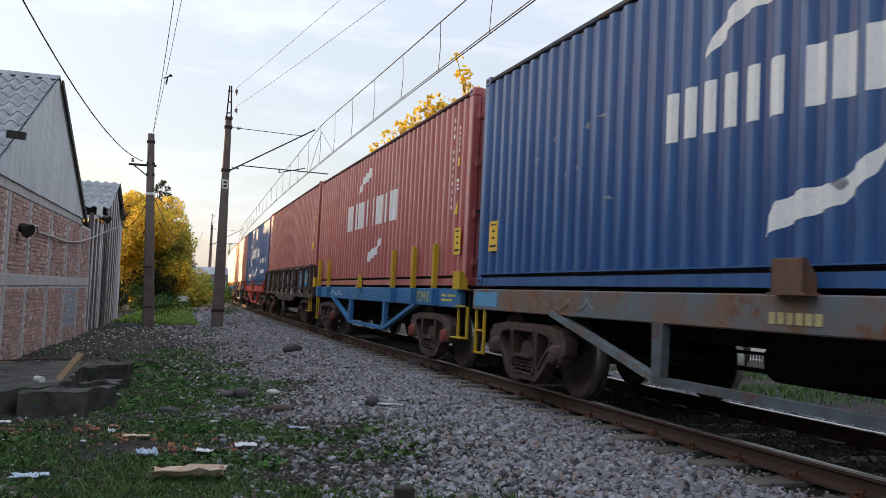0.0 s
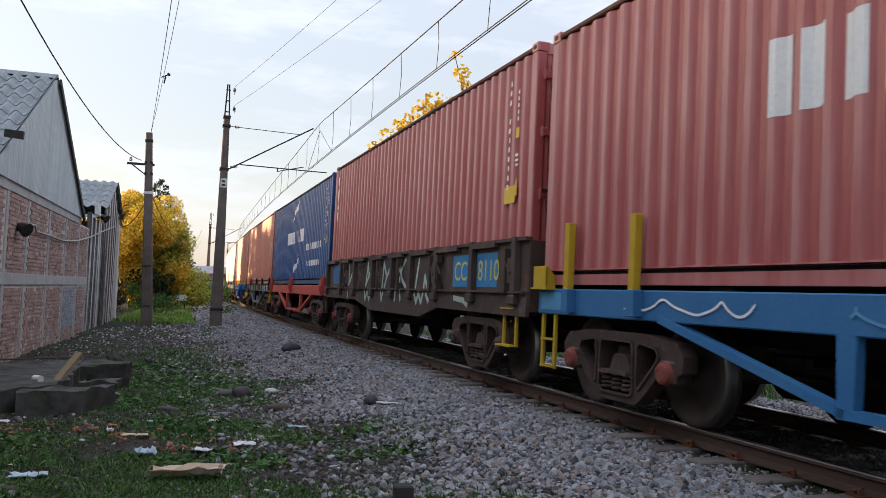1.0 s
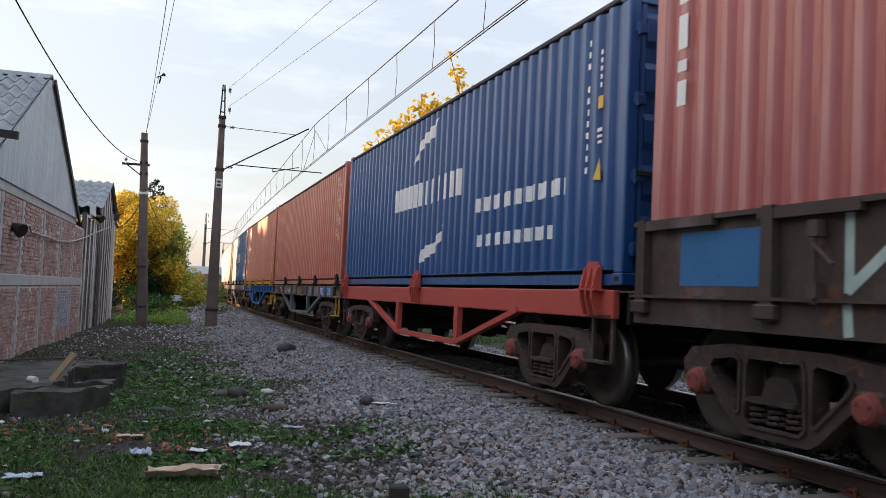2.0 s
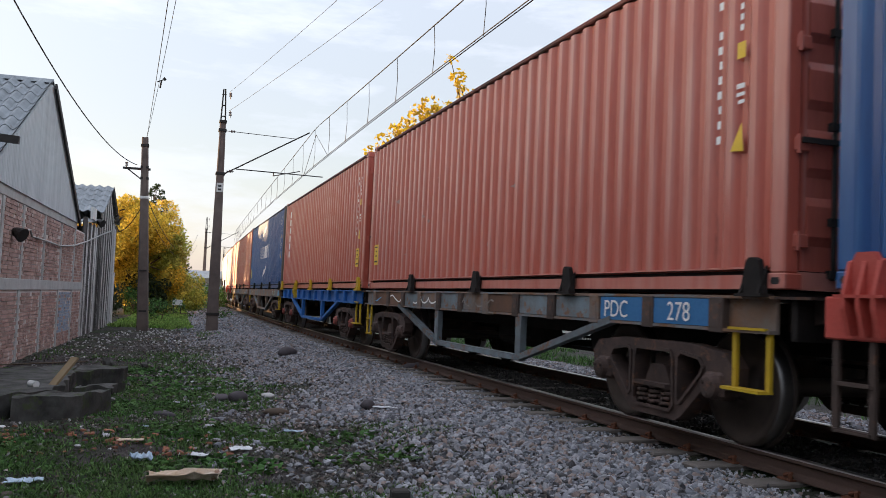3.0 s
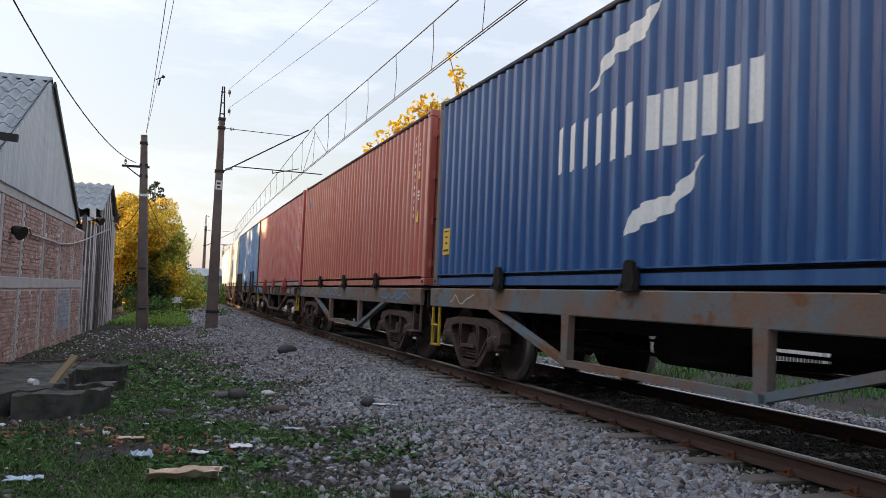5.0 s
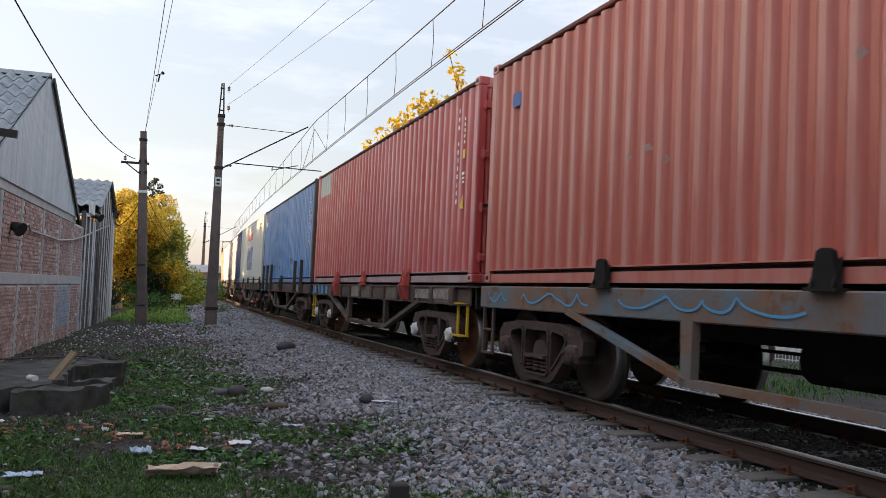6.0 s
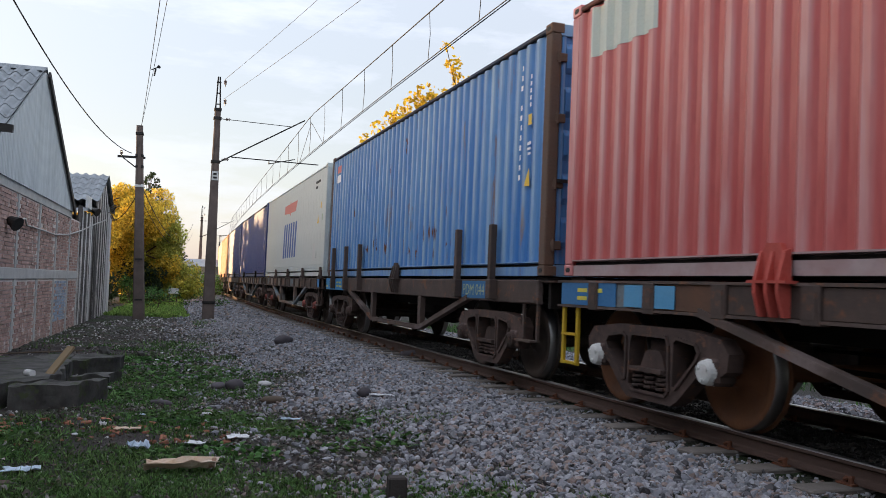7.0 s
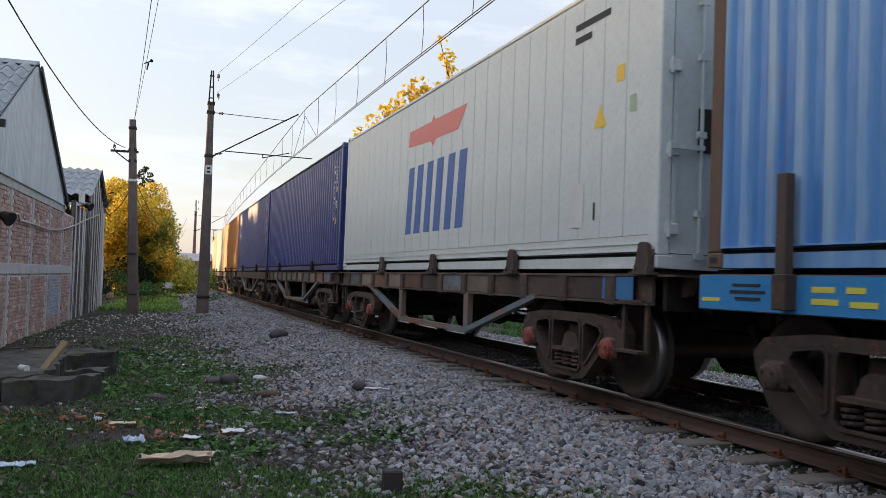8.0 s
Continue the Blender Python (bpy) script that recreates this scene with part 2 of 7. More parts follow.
M_YLETTER = surface("yellow_lettering", (0.62, 0.55, 0.08), (0.5, 0.45, 0.1), 0.6, scale=5, bump=0)
M_REDLOGO = surface("red_print", (0.62, 0.16, 0.13), (0.58, 0.2, 0.17), 0.55, scale=2, bump=0)
M_BLUELOGO = surface("blue_print", (0.03, 0.10, 0.32), (0.05, 0.13, 0.34), 0.55, scale=2, bump=0)
M_CAPRED = surface("axle_cap_red", (0.24, 0.065, 0.05), (0.18, 0.06, 0.05), 0.7, scale=12, bump=0.1)
M_CAPWHITE = surface("axle_cap_white", (0.6, 0.6, 0.57), (0.4, 0.38, 0.35), 0.6, scale=12, bump=0.1)
M_BAYGREY = surface("bay_blue_grey", (0.15, 0.19, 0.21), (0.10, 0.10, 0.10), 0.7, scale=4, amount=1.0, spots=(0.16, 0.08, 0.045), spot_scale=6, spot_size=0.56, obj_random=0.3)
M_BAYRUST = surface("bay_rust", (0.20, 0.105, 0.065), (0.13, 0.08, 0.06), 0.8, scale=4, amount=1.0, obj_random=0.35)
M_BAYTAN = surface("bay_tan", (0.23, 0.19, 0.15), (0.15, 0.11, 0.085), 0.75, scale=4, amount=1.0, obj_random=0.3)
M_RAIL = surface("rusty_rail", (0.085, 0.052, 0.04), (0.06, 0.04, 0.032), 0.8, scale=8, bump=0.2, stretch=(1, 1, 1))
M_RAILTOP = surface("polished_rail_head", (0.42, 0.41, 0.40), (0.36, 0.34, 0.33), 0.3, 1.0, scale=20, bump=0.02)
M_SLEEPER = surface("weathered_sleeper", (0.155, 0.135, 0.118), (0.09, 0.076, 0.066), 0.9, scale=7, bump=0.3, obj_random=0.2)
M_CLIP = surface("rusty_clip", (0.14, 0.055, 0.03), (0.09, 0.04, 0.025), 0.85, scale=20, bump=0.1)


def stone_mix(name, tints, rough=0.92):
    """Crushed stone: each piece takes one of several tints, with fine grain and a stain here and there."""
    m = surface(name, (0.2, 0.2, 0.2), None, rough, scale=9, bump=0.25, bump_scale=60)
    n, l = m.node_tree.nodes, m.node_tree.links
    b = n["Principled BSDF"]
    old = b.inputs["Base Color"].links[0].from_socket
    g = n.new("ShaderNodeNewGeometry")
    r = n.new("ShaderNodeValToRGB")
    r.color_ramp.interpolation = "CONSTANT"
    e = r.color_ramp.elements
    while len(e) < len(tints):
        e.new(0.5)
    for i, c in enumerate(tints):
        e[i].position = i / len(tints)
        e[i].color = (*c, 1)
    l.new(g.outputs["Random Per Island"], r.inputs["Fac"])
    k = n.new("ShaderNodeVectorMath")
    k.operation = "MULTIPLY"
    l.new(old, k.inputs[0])
    l.new(r.outputs["Color"], k.inputs[1])
    up = n.new("ShaderNodeVectorMath")
    up.operation = "SCALE"
    up.inputs["Scale"].default_value = 4.9
    l.new(k.outputs["Vector"], up.inputs[0])
    l.new(up.outputs["Vector"], b.inputs["Base Color"])
    return m


M_STONE = stone_mix("ballast_stone", ((0.197, 0.201, 0.216), (0.317, 0.319, 0.335), (0.115, 0.116, 0.124), (0.259, 0.257, 0.263), (0.278, 0.221, 0.196), (0.163, 0.169, 0.185), (0.346, 0.348, 0.360), (0.230, 0.235, 0.258), (0.082, 0.078, 0.080), (0.278, 0.274, 0.283), (0.211, 0.167, 0.149), (0.211, 0.216, 0.232)))
# ballast between the rails: the train's shade is put into its dark colour
M_SHADESTONE = surface("shade_dark_ballast_stone", (0.055, 0.05, 0.047), (0.035, 0.032, 0.03), 0.9, scale=6, bump=0.2, island=0.5)
M_SOILSTONE = stone_mix("brown_grey_stone", ((0.11, 0.10, 0.095), (0.06, 0.055, 0.05), (0.17, 0.16, 0.15), (0.09, 0.085, 0.07), (0.045, 0.04, 0.038), (0.23, 0.22, 0.21), (0.12, 0.095, 0.08), (0.08, 0.08, 0.075), (0.20, 0.19, 0.185), (0.07, 0.075, 0.05)))
M_ROCK = surface("grey_rock", (0.075, 0.066, 0.07), (0.05, 0.045, 0.048), 0.9, scale=5, bump=0.3, obj_random=0.25)
M_BRICK = surface("old_red_brick", (0.40, 0.265, 0.225), (0.30, 0.19, 0.16), 0.9, scale=2.5, amount=0.9, bump=0.3, obj_random=0.22, spots=(0.55, 0.48, 0.43), spot_scale=4, spot_size=0.55)
M_BRICKJ = surface("old_red_brick_courses", (0.40, 0.265, 0.225), (0.30, 0.19, 0.16), 0.9, scale=2.5, amount=0.9, bump=0.3, island=0.22, spots=(0.55, 0.48, 0.43), spot_scale=4, spot_size=0.55)
M_MORTAR = surface("mortar", (0.62, 0.56, 0.52), (0.46, 0.41, 0.38), 0.95, scale=6, bump=0.4)
M_CONC = surface("weathered_concrete", (0.46, 0.45, 0.43), (0.33, 0.32, 0.30), 0.92, scale=2.0, amount=0.9, bump=0.3, spots=(0.16, 0.15, 0.14), spot_scale=2.5, spot_size=0.6)
M_POLE = surface("pole_concrete", (0.155, 0.12, 0.105), (0.095, 0.076, 0.068), 0.9, scale=2.5, amount=0.9, bump=0.25, spots=(0.09, 0.075, 0.065), spot_scale=2.5, spot_size=0.62)
M_CLAD = surface("grey_cladding", (0.54, 0.575, 0.58), (0.40, 0.43, 0.435), 0.7, scale=1.2, amount=0.9, bump=0.05, stretch=(3, 3, 0.4), spots=(0.30, 0.29, 0.27), spot_scale=2, spot_size=0.66, island=0.06)
M_TILE = surface("cement_roof_tile", (0.30, 0.325, 0.34), (0.19, 0.205, 0.215), 0.85, scale=3, amount=0.9, bump=0.25, island=0.2, spots=(0.18, 0.18, 0.17), spot_scale=4, spot_size=0.62)
M_OLDWOOD = surface("stained_old_boards", (0.22, 0.195, 0.175), (0.08, 0.07, 0.062), 0.9, scale=1.6, amount=1.0, bump=0.4, stretch=(5, 5, 0.35), obj_random=0.5)
M_TARBOARD = surface("tar_black_boards", (0.035, 0.032, 0.03), (0.08, 0.07, 0.062), 0.9, scale=1.8, amount=1.0, bump=0.4, stretch=(5, 5, 0.3), obj_random=0.4)
M_LIMEBOARD = surface("limewashed_boards", (0.66, 0.65, 0.63), (0.36, 0.34, 0.32), 0.9, scale=1.6, amount=1.0, bump=0.4, stretch=(5, 5, 0.35), spots=(0.08, 0.07, 0.065), spot_scale=3, spot_size=0.56, obj_random=0.25)
M_STAINED = surface("soot_streaked_limewash", (0.60, 0.57, 0.54), (0.30, 0.275, 0.25), 0.92, scale=1.3, amount=1.0, bump=0.4, stretch=(1.5, 1.5, 0.14), spots=(0.035, 0.031, 0.029), spot_scale=1.3, spot_size=0.44, obj_random=0.5)
M_DARK = surface("dark_iron", (0.03, 0.028, 0.027), (0.05, 0.045, 0.04), 0.6, 0.2, scale=10, bump=0.1)
M_WIRE = surface("cable_black", (0.03, 0.03, 0.032), None, 0.6, bump=0)
M_INSUL = surface("brown_insulator", (0.10, 0.06, 0.045), None, 0.3, bump=0)
M_PLATE = surface("white_enamel_plate", (0.6, 0.6, 0.58), None, 0.5, bump=0)

# ---- ground ----
def ground_z(x, y):
    s, w = lateral(x, y)
    a = abs(w)
    n1 = noise.noise(Vector((x * 0.35, y * 0.35, 0)))
    n2 = noise.noise(Vector((x * 1.7, y * 1.7, 5)))
    flat = 0.05 * n1 + 0.025 * n2
    if w > 0:
        k = min(max((a - 1.55) / (4.3 - 1.55), 0), 1)
        k = k * k * (3 - 2 * k)
    else:
        k = min(max((a - 2.2) / 2.3, 0), 1)
    bed = 0.03 if a < 0.72 else 0.0
    return bed + 0.29 * (1 - k) + flat * min(max((a - 2.0) / 2.5, 0), 1) + 0.008 * n2


def grid_lines():
    near = np.arange(-22, 24.01, 0.22)
    far_lo = -22 - np.cumsum(0.22 * 1.22 ** np.arange(1, 36))
    far_hi = 24 + np.cumsum(0.22 * 1.22 ** np.arange(1, 36))
    xs = np.concatenate([far_lo[::-1], near, far_hi])
    near_y = np.arange(-6, 70.01, 0.25)
    ylo = -6 - np.cumsum(0.3 * 1.25 ** np.arange(1, 32))
    yhi = 70 + np.cumsum(0.3 * 1.22 ** np.arange(1, 37))
    return xs, np.concatenate([ylo[::-1], near_y, yhi])


def ground_material():
    m = surface("soil_and_gravel", (0.055, 0.046, 0.042), (0.026, 0.022, 0.021), 0.95, scale=1.6, amount=1.0, bump=1.0, bump_scale=30, bump_dist=0.05,
                spots=(0.20, 0.185, 0.17), spot_scale=30, spot_size=0.60, third=(0.024, 0.038, 0.012), third_at=0.47)
    return m


def build_ground():
    xs, ys = grid_lines()
    nx, ny = len(xs), len(ys)
    verts = []
    for y in ys:
        for x in xs:
            near = -30 < x < 30 and -10 < y < 90
            verts.append((x, y, ground_z(x, y) if near else (ground_z(x, y) if abs(lateral(x, y)[1]) < 6 else -0.02)))
    faces = [(j * nx + i, j * nx + i + 1, (j + 1) * nx + i + 1, (j + 1) * nx + i) for j in range(ny - 1) for i in range(nx - 1)]
    me = quick_mesh("ground", verts, faces, True)
    me.materials.append(ground_material())
    return tagged(new("ground", me), "dark soil with gravel and patchy grass beside the track", "ground", kind="structure")


build_ground()


# ---- rails, sleepers ----
RAIL_PROFILE = [(-0.067, -0.152), (0.067, -0.152), (0.067, -0.140), (0.016, -0.122), (0.009, -0.11), (0.009, -0.045), (0.034, -0.034), (0.034, -0.006)]
RAIL_PROFILE = RAIL_PROFILE + [(-a, b) for a, b in RAIL_PROFILE[:1:-1]]


def sweep(name, profile, w0, z0, s_list, closed=True):
    verts, faces = [], []
    k = len(profile)
    for s in s_list:
        for a, b in profile:
            x, y, _ = track(s, w0 + a)
            verts.append((x, y, z0 + b))
    for i in range(len(s_list) - 1):
        for j in range(k if closed else k - 1):
            faces.append((i * k + j, i * k + (j + 1) % k, (i + 1) * k + (j + 1) % k, (i + 1) * k + j))
    return quick_mesh(name, verts, faces)


S_RAIL = list(np.arange(-60, 300, 2.0))
for w0 in (0.873, -0.873):
    rail = thing("rail", "rusty brown steel rail with polished head", "rail", "rails", "structure")
    part("rail_web", sweep("rail_web", RAIL_PROFILE, w0, RAIL_Z, S_RAIL), M_RAIL, rail)
    part("rail_head", sweep("rail_head", [(-0.036, -0.012), (0.036, -0.012), (0.034, -0.003), (0.022, 0.0), (-0.022, 0.0), (-0.034, -0.003)], w0, RAIL_Z + 0.0005, S_RAIL), M_RAILTOP, rail, "shiny rolled head")

bm = bmesh.new()
box(bm, -1.35, 1.35, -0.11, 0.11, -0.16, 0.0, 0.012)
SLEEPER = mesh_of("sleeper", bm)
bm = bmesh.new()
box(bm, -0.12, 0.12, -0.07, 0.07, 0.0, 0.012)
tube(bm, (-0.085, -0.03, 0.012), (-0.085, -0.03, 0.05), 0.018, n=7)
tube(bm, (-0.085, 0.03, 0.03), (-0.085, -0.05, 0.055), 0.013, n=6)
tube(bm, (-0.085, 0.03, 0.03), (-0.045, 0.05, 0.035), 0.013, n=6)
tube(bm, (0.085, 0.03, 0.012), (0.085, 0.03, 0.05), 0.018, n=7)
CLIP = mesh_of("rail_clip", bm)
rng = random.Random(4)
for i in range(120):
    s = -14 + i * 0.62
    x, y, th = track(s)
    sl = part("sleeper", SLEEPER, M_SLEEPER, at=pose(x, y, RAIL_Z - 0.155 + rng.uniform(-0.008, 0.004), 0, 0, math.degrees(-th) + rng.uniform(-1, 1)))
    tagged(sl, "weathered grey timber sleeper bedded in ballast", "sleeper", "sleepers", "structure")
    if s < 45:
        for w0 in (-0.873, 0.873):
            part("rail_clip", CLIP, M_CLIP, sl, at=pose(-w0, 0, 0.003))


# ---- wagons: local x runs forward, y to the far side, z = 0 at the rail's head ----
CACHE = {}


def cached(key, make, smooth=False):
    if key not in CACHE:
        bm = bmesh.new()
        make(bm)
        CACHE[key] = mesh_of(key, bm, smooth)
    return CACHE[key]


def lathe(bm, prof, n=32, axis="y"):
    """prof: list of (radius, along the axis)."""
    rings = []
    for r, a in prof:
        rings.append([bm.verts.new((r * math.cos(2 * math.pi * i / n), a, r * math.sin(2 * math.pi * i / n))) for i in range(n)])
    for p, q in zip(rings, rings[1:]):
        for i in range(n):
            bm.faces.new((p[i], p[(i + 1) % n], q[(i + 1) % n], q[i]))


WR = 0.462


def make_wheel(bm):
    for sg in (-1, 1):
        c = sg * 0.873
        prof = [(0.02, c + sg * 0.09), (0.10, c + sg * 0.09), (0.115, c + sg * 0.05), (0.20, c - sg * 0.005), (0.34, c + sg * 0.02), (0.385, c + sg * 0.068), (WR - 0.035, c + sg * 0.07),
                (WR - 0.012, c + sg * 0.068), (WR, c + sg * 0.055), (WR + 0.002, c - sg * 0.035), (WR + 0.028, c - sg * 0.05), (WR + 0.022, c - sg * 0.068),
                (WR - 0.06, c - sg * 0.07), (0.36, c - sg * 0.02), (0.16, c - sg * 0.03), (0.11, c - sg * 0.07), (0.08, c - sg * 0.08)]
        lathe(bm, prof, 40)
    lathe(bm, [(0.08, -0.80), (0.075, 0), (0.08, 0.80)], 16)
    lathe(bm, [(0.065, -1.2), (0.065, -0.9)], 12)
    lathe(bm, [(0.065, 0.9), (0.065, 1.2)], 12)


def make_tread(bm):
    lathe(bm, [(WR - 0.012, 0.0705), (WR + 0.0015, 0.056), (WR + 0.0035, -0.034)], 40)


def make_cap(bm):
    lathe(bm, [(0.0, -0.045), (0.070, -0.042), (0.095, -0.030), (0.10, 0.0), (0.108, 0.015), (0.108, 0.08)], 18)
    for i in range(3):
        a = i * 2.094 + 0.5
        tube(bm, (0.06 * math.cos(a), -0.056, 0.06 * math.sin(a)), (0.06 * math.cos(a), -0.03, 0.06 * math.sin(a)), 0.018, n=6)


def make_side_frame(bm):
    """Cast three-piece bogie side frame with two triangular windows and a spring window."""
    outer = [(-1.07, 0.48), (-1.09, 0.62), (-0.98, 0.73), (-0.52, 0.78), (0.52, 0.78), (0.98, 0.73), (1.09, 0.62), (1.07, 0.48),
             (0.98, 0.43), (0.75, 0.43), (0.69, 0.40), (0.43, 0.17), (0.34, 0.12), (-0.34, 0.12), (-0.43, 0.17), (-0.69, 0.40), (-0.75, 0.43), (-0.98, 0.43)]
    holes = [[(-0.68, 0.665), (-0.42, 0.70), (-0.37, 0.66), (-0.37, 0.29), (-0.41, 0.27), (-0.69, 0.53), (-0.73, 0.60)],
             [(-0.27, 0.70), (0.27, 0.70), (0.30, 0.63), (0.315, 0.24), (0.27, 0.195), (-0.27, 0.195), (-0.315, 0.24), (-0.30, 0.63)],
             [(0.68, 0.665), (0.42, 0.70), (0.37, 0.66), (0.37, 0.29), (0.41, 0.27), (0.69, 0.53), (0.73, 0.60)]]
    for yy in (-0.075, 0.075):
        es = []
        for loop in [outer] + holes:
            vs = [bm.verts.new((x, yy, z)) for x, z in loop]
            es += [bm.edges.new((vs[i], vs[(i + 1) % len(vs)])) for i in range(len(vs))]
        bmesh.ops.triangle_fill(bm, use_beauty=True, use_dissolve=True, edges=es)
    bm.verts.ensure_lookup_table()
    k = len(outer) + sum(len(h) for h in holes)
    base = 0
    for loop in [outer] + holes:
        m = len(loop)
        for i in range(m):
            a, b = base + i, base + (i + 1) % m
            bm.faces.new((bm.verts[a], bm.verts[b], bm.verts[b + k], bm.verts[a + k]))
        base += m
    # rims that stiffen the openings
    for loop in holes:
        m = len(loop)
        for i in range(m):
            (x0, z0), (x1, z1) = loop[i], loop[(i + 1) % m]
            bar(bm, (x0, -0.082, z0), (x1, -0.082, z1), 0.026, 0.026)
    for sx in (-1, 1):
        box(bm, sx * 0.865 - 0.125, sx * 0.865 + 0.125, -0.10, 0.10, 0.36, 0.58, 0.03)


def make_bolster(bm):
    box(bm, -0.16, 0.16, -1.1, 1.1, 0.43, 0.66, 0.02)
    for sy in (-1, 1):
        prism(bm, [(-0.20, 0.40), (0.20, 0.40), (0.13, 0.54), (0.08, 0.57), (-0.08, 0.57), (-0.13, 0.54)], sy * 1.00, sy * 1.165, "y")
        box(bm, -0.25, 0.25, sy * 1.13 - 0.12, sy * 1.13 + 0.12, 0.375, 0.41)
    lathe_top = [(-0.3, -0.3), (0.3, -0.3), (0.3, 0.3), (-0.3, 0.3)]
    prism(bm, lathe_top, 0.66, 0.80, "z")
    for sx in (-1, 1):
        box(bm, sx * 0.34 - 0.03, sx * 0.34 + 0.03, -0.75, 0.75, 0.36, 0.46, 0.01)
        for sy in (-1, 1):
            box(bm, sx * 0.37 - 0.045, sx * 0.37 + 0.035, sy * 0.873 - 0.04, sy * 0.873 + 0.04, 0.28, 0.62, 0.01)


def make_springs(bm):
    for cx in (-0.19, 0.0, 0.19):
        pts = [(cx + 0.088 * math.cos(a), 0.088 * math.sin(a), 0.21 + 0.175 * a / (2 * math.pi * 4.2)) for a in np.linspace(0, 2 * math.pi * 4.2, 46)]
        for p, q in zip(pts, pts[1:]):
            tube(bm, p, q, 0.02, n=5, caps=False)
        tube(bm, (cx, 0, 0.19), (cx, 0, 0.39), 0.03, n=6)


def build_bogie(wagon, x, cap_mat, wheel_mat=None):
    b = part("bogie", cached("bolster", make_bolster), M_BOGIE, wagon, "grimy three-piece cast bogie", at=pose(x, 0, 0))
    for sy in (-1, 1):
        part("side_frame", cached("side_frame", make_side_frame), M_BOGIE, b, at=pose(0, sy * 1.13, 0.0))
        part("spring_nest", cached("springs", make_springs, True), M_BOGIE, b, at=pose(0, sy * 1.13, 0))
    sets = []
    for sx in (-1, 1):
        wl = part("wheelset", cached("wheel", make_wheel, True), wheel_mat or M_WHEEL, b, at=pose(sx * 0.865, 0, WR))
        sets.append(wl)
        for sy in (-1, 1):
            part("tread", cached("tread", make_tread, True), M_TREAD, b, "polished running surface", at=pose(sx * 0.865, sy * 0.873, WR, 0, 0, 90 - sy * 90))
            part("axle_cap", cached("cap", make_cap), cap_mat, b, at=pose(sx * 0.865, sy * 1.24, WR, 0, 0, 0 if sy < 0 else 180))
    return b, sets


def make_sill(bm):
    """Channel side sill, flanges outward."""
    prism(bm, [(0.0, 0.90), (-0.09, 0.90), (-0.09, 0.925), (-0.03, 0.925), (-0.03, 1.155), (-0.09, 1.155), (-0.09, 1.18), (0.0, 1.18)], -6.18, 5.98, "x")


def make_plain_sill(bm):
    box(bm, -6.18, 5.98, -0.08, 0.0, 0.90, 1.18, 0.012)


def make_pocket(bm):
    box(bm, -0.09, 0.09, -0.10, 0.0, 0.885, 1.165, 0.008)
    box(bm, -0.06, 0.06, -0.105, -0.09, 0.93, 1.12)


def make_bay_plate(bm):
    box(bm, -0.40, 0.40, -0.072, -0.028, 0.926, 1.154, 0.006)


def make_underframe(bm):
    box(bm, -6.1, 6.1, -0.28, -0.18, 0.72, 1.12)
    box(bm, -6.1, 6.1, 0.18, 0.28, 0.72, 1.12)
    box(bm, -6.1, 6.1, -0.35, 0.35, 1.12, 1.14)
    for i in range(13):
        x = -5.7 + i * 0.95
        box(bm, x - 0.04, x + 0.04, -1.12, 1.12, 0.98, 1.13)
    for x in (-6.16, 6.1):
        box(bm, x, x + 0.06, -1.15, 1.15, 0.86, 1.17)


def make_coupler(bm):
    box(bm, 6.1, 6.26, -0.14, 0.14, 0.72, 0.96, 0.02)
    box(bm, 6.26, 6.40, -0.11, 0.17, 0.70, 0.98, 0.04)
    tube(bm, (6.2, -0.3, 0.75), (6.34, -0.3, 0.45), 0.025, n=8)
    tube(bm, (6.34, -0.3, 0.45), (6.40, -0.28, 0.62), 0.025, n=8)


TRUSS_LINE = (((3.72, 0.93), (1.55, 0.40)), ((1.62, 0.40), (-1.62, 0.40)), ((-1.55, 0.40), (-3.72, 0.93)))


def make_truss_bar(k):
    def make(bm):
        a, b = TRUSS_LINE[k]
        bar(bm, (a[0], -0.05, a[1]), (b[0], -0.05, b[1]), 0.09, 0.07)
    return make


def make_queen_post(bm):
    prism(bm, [(-0.07, 0.40), (0.07, 0.40), (0.085, 0.91), (-0.085, 0.91)], -0.09, -0.01, "y")


def make_brake_gear(bm):
    tube(bm, (-1.3, -0.1, 0.62), (0.1, -0.1, 0.62), 0.20, n=16)
    tube(bm, (0.7, 0.35, 0.66), (1.5, 0.35, 0.66), 0.15, n=14)
    box(bm, 2.0, 2.5, -0.5, 0.1, 0.55, 0.85, 0.02)
    tube(bm, (-5.5, 0.5, 0.62), (5.5, 0.5, 0.62), 0.02, n=6)
    tube(bm, (-3.8, -0.05, 0.50), (3.8, -0.05, 0.50), 0.025, n=6)
    bar(bm, (-0.5, -0.6, 0.55), (0.9, 0.6, 0.55), 0.03, 0.08)


def make_ladder(bm):
    for x in (-0.15, 0.15):
        bar(bm, (x, 0, 0.30), (x, 0, 0.92), 0.05, 0.03)
    for z in (0.32, 0.62):
        box(bm, -0.15, 0.15, -0.035, 0.03, z - 0.012, z + 0.012)


def make_stirrup(bm):
    """Open step: two thin hangers and one tread that stands out at its foot."""
    for x in (-0.19, 0.19):
        bar(bm, (x, 0, 0.47), (x, 0, 0.92), 0.045, 0.03)
    box(bm, -0.24, 0.20, -0.10, 0.03, 0.465, 0.487)
    bar(bm, (-0.22, -0.045, 0.93), (0.2, -0.045, 0.93), 0.03, 0.02)


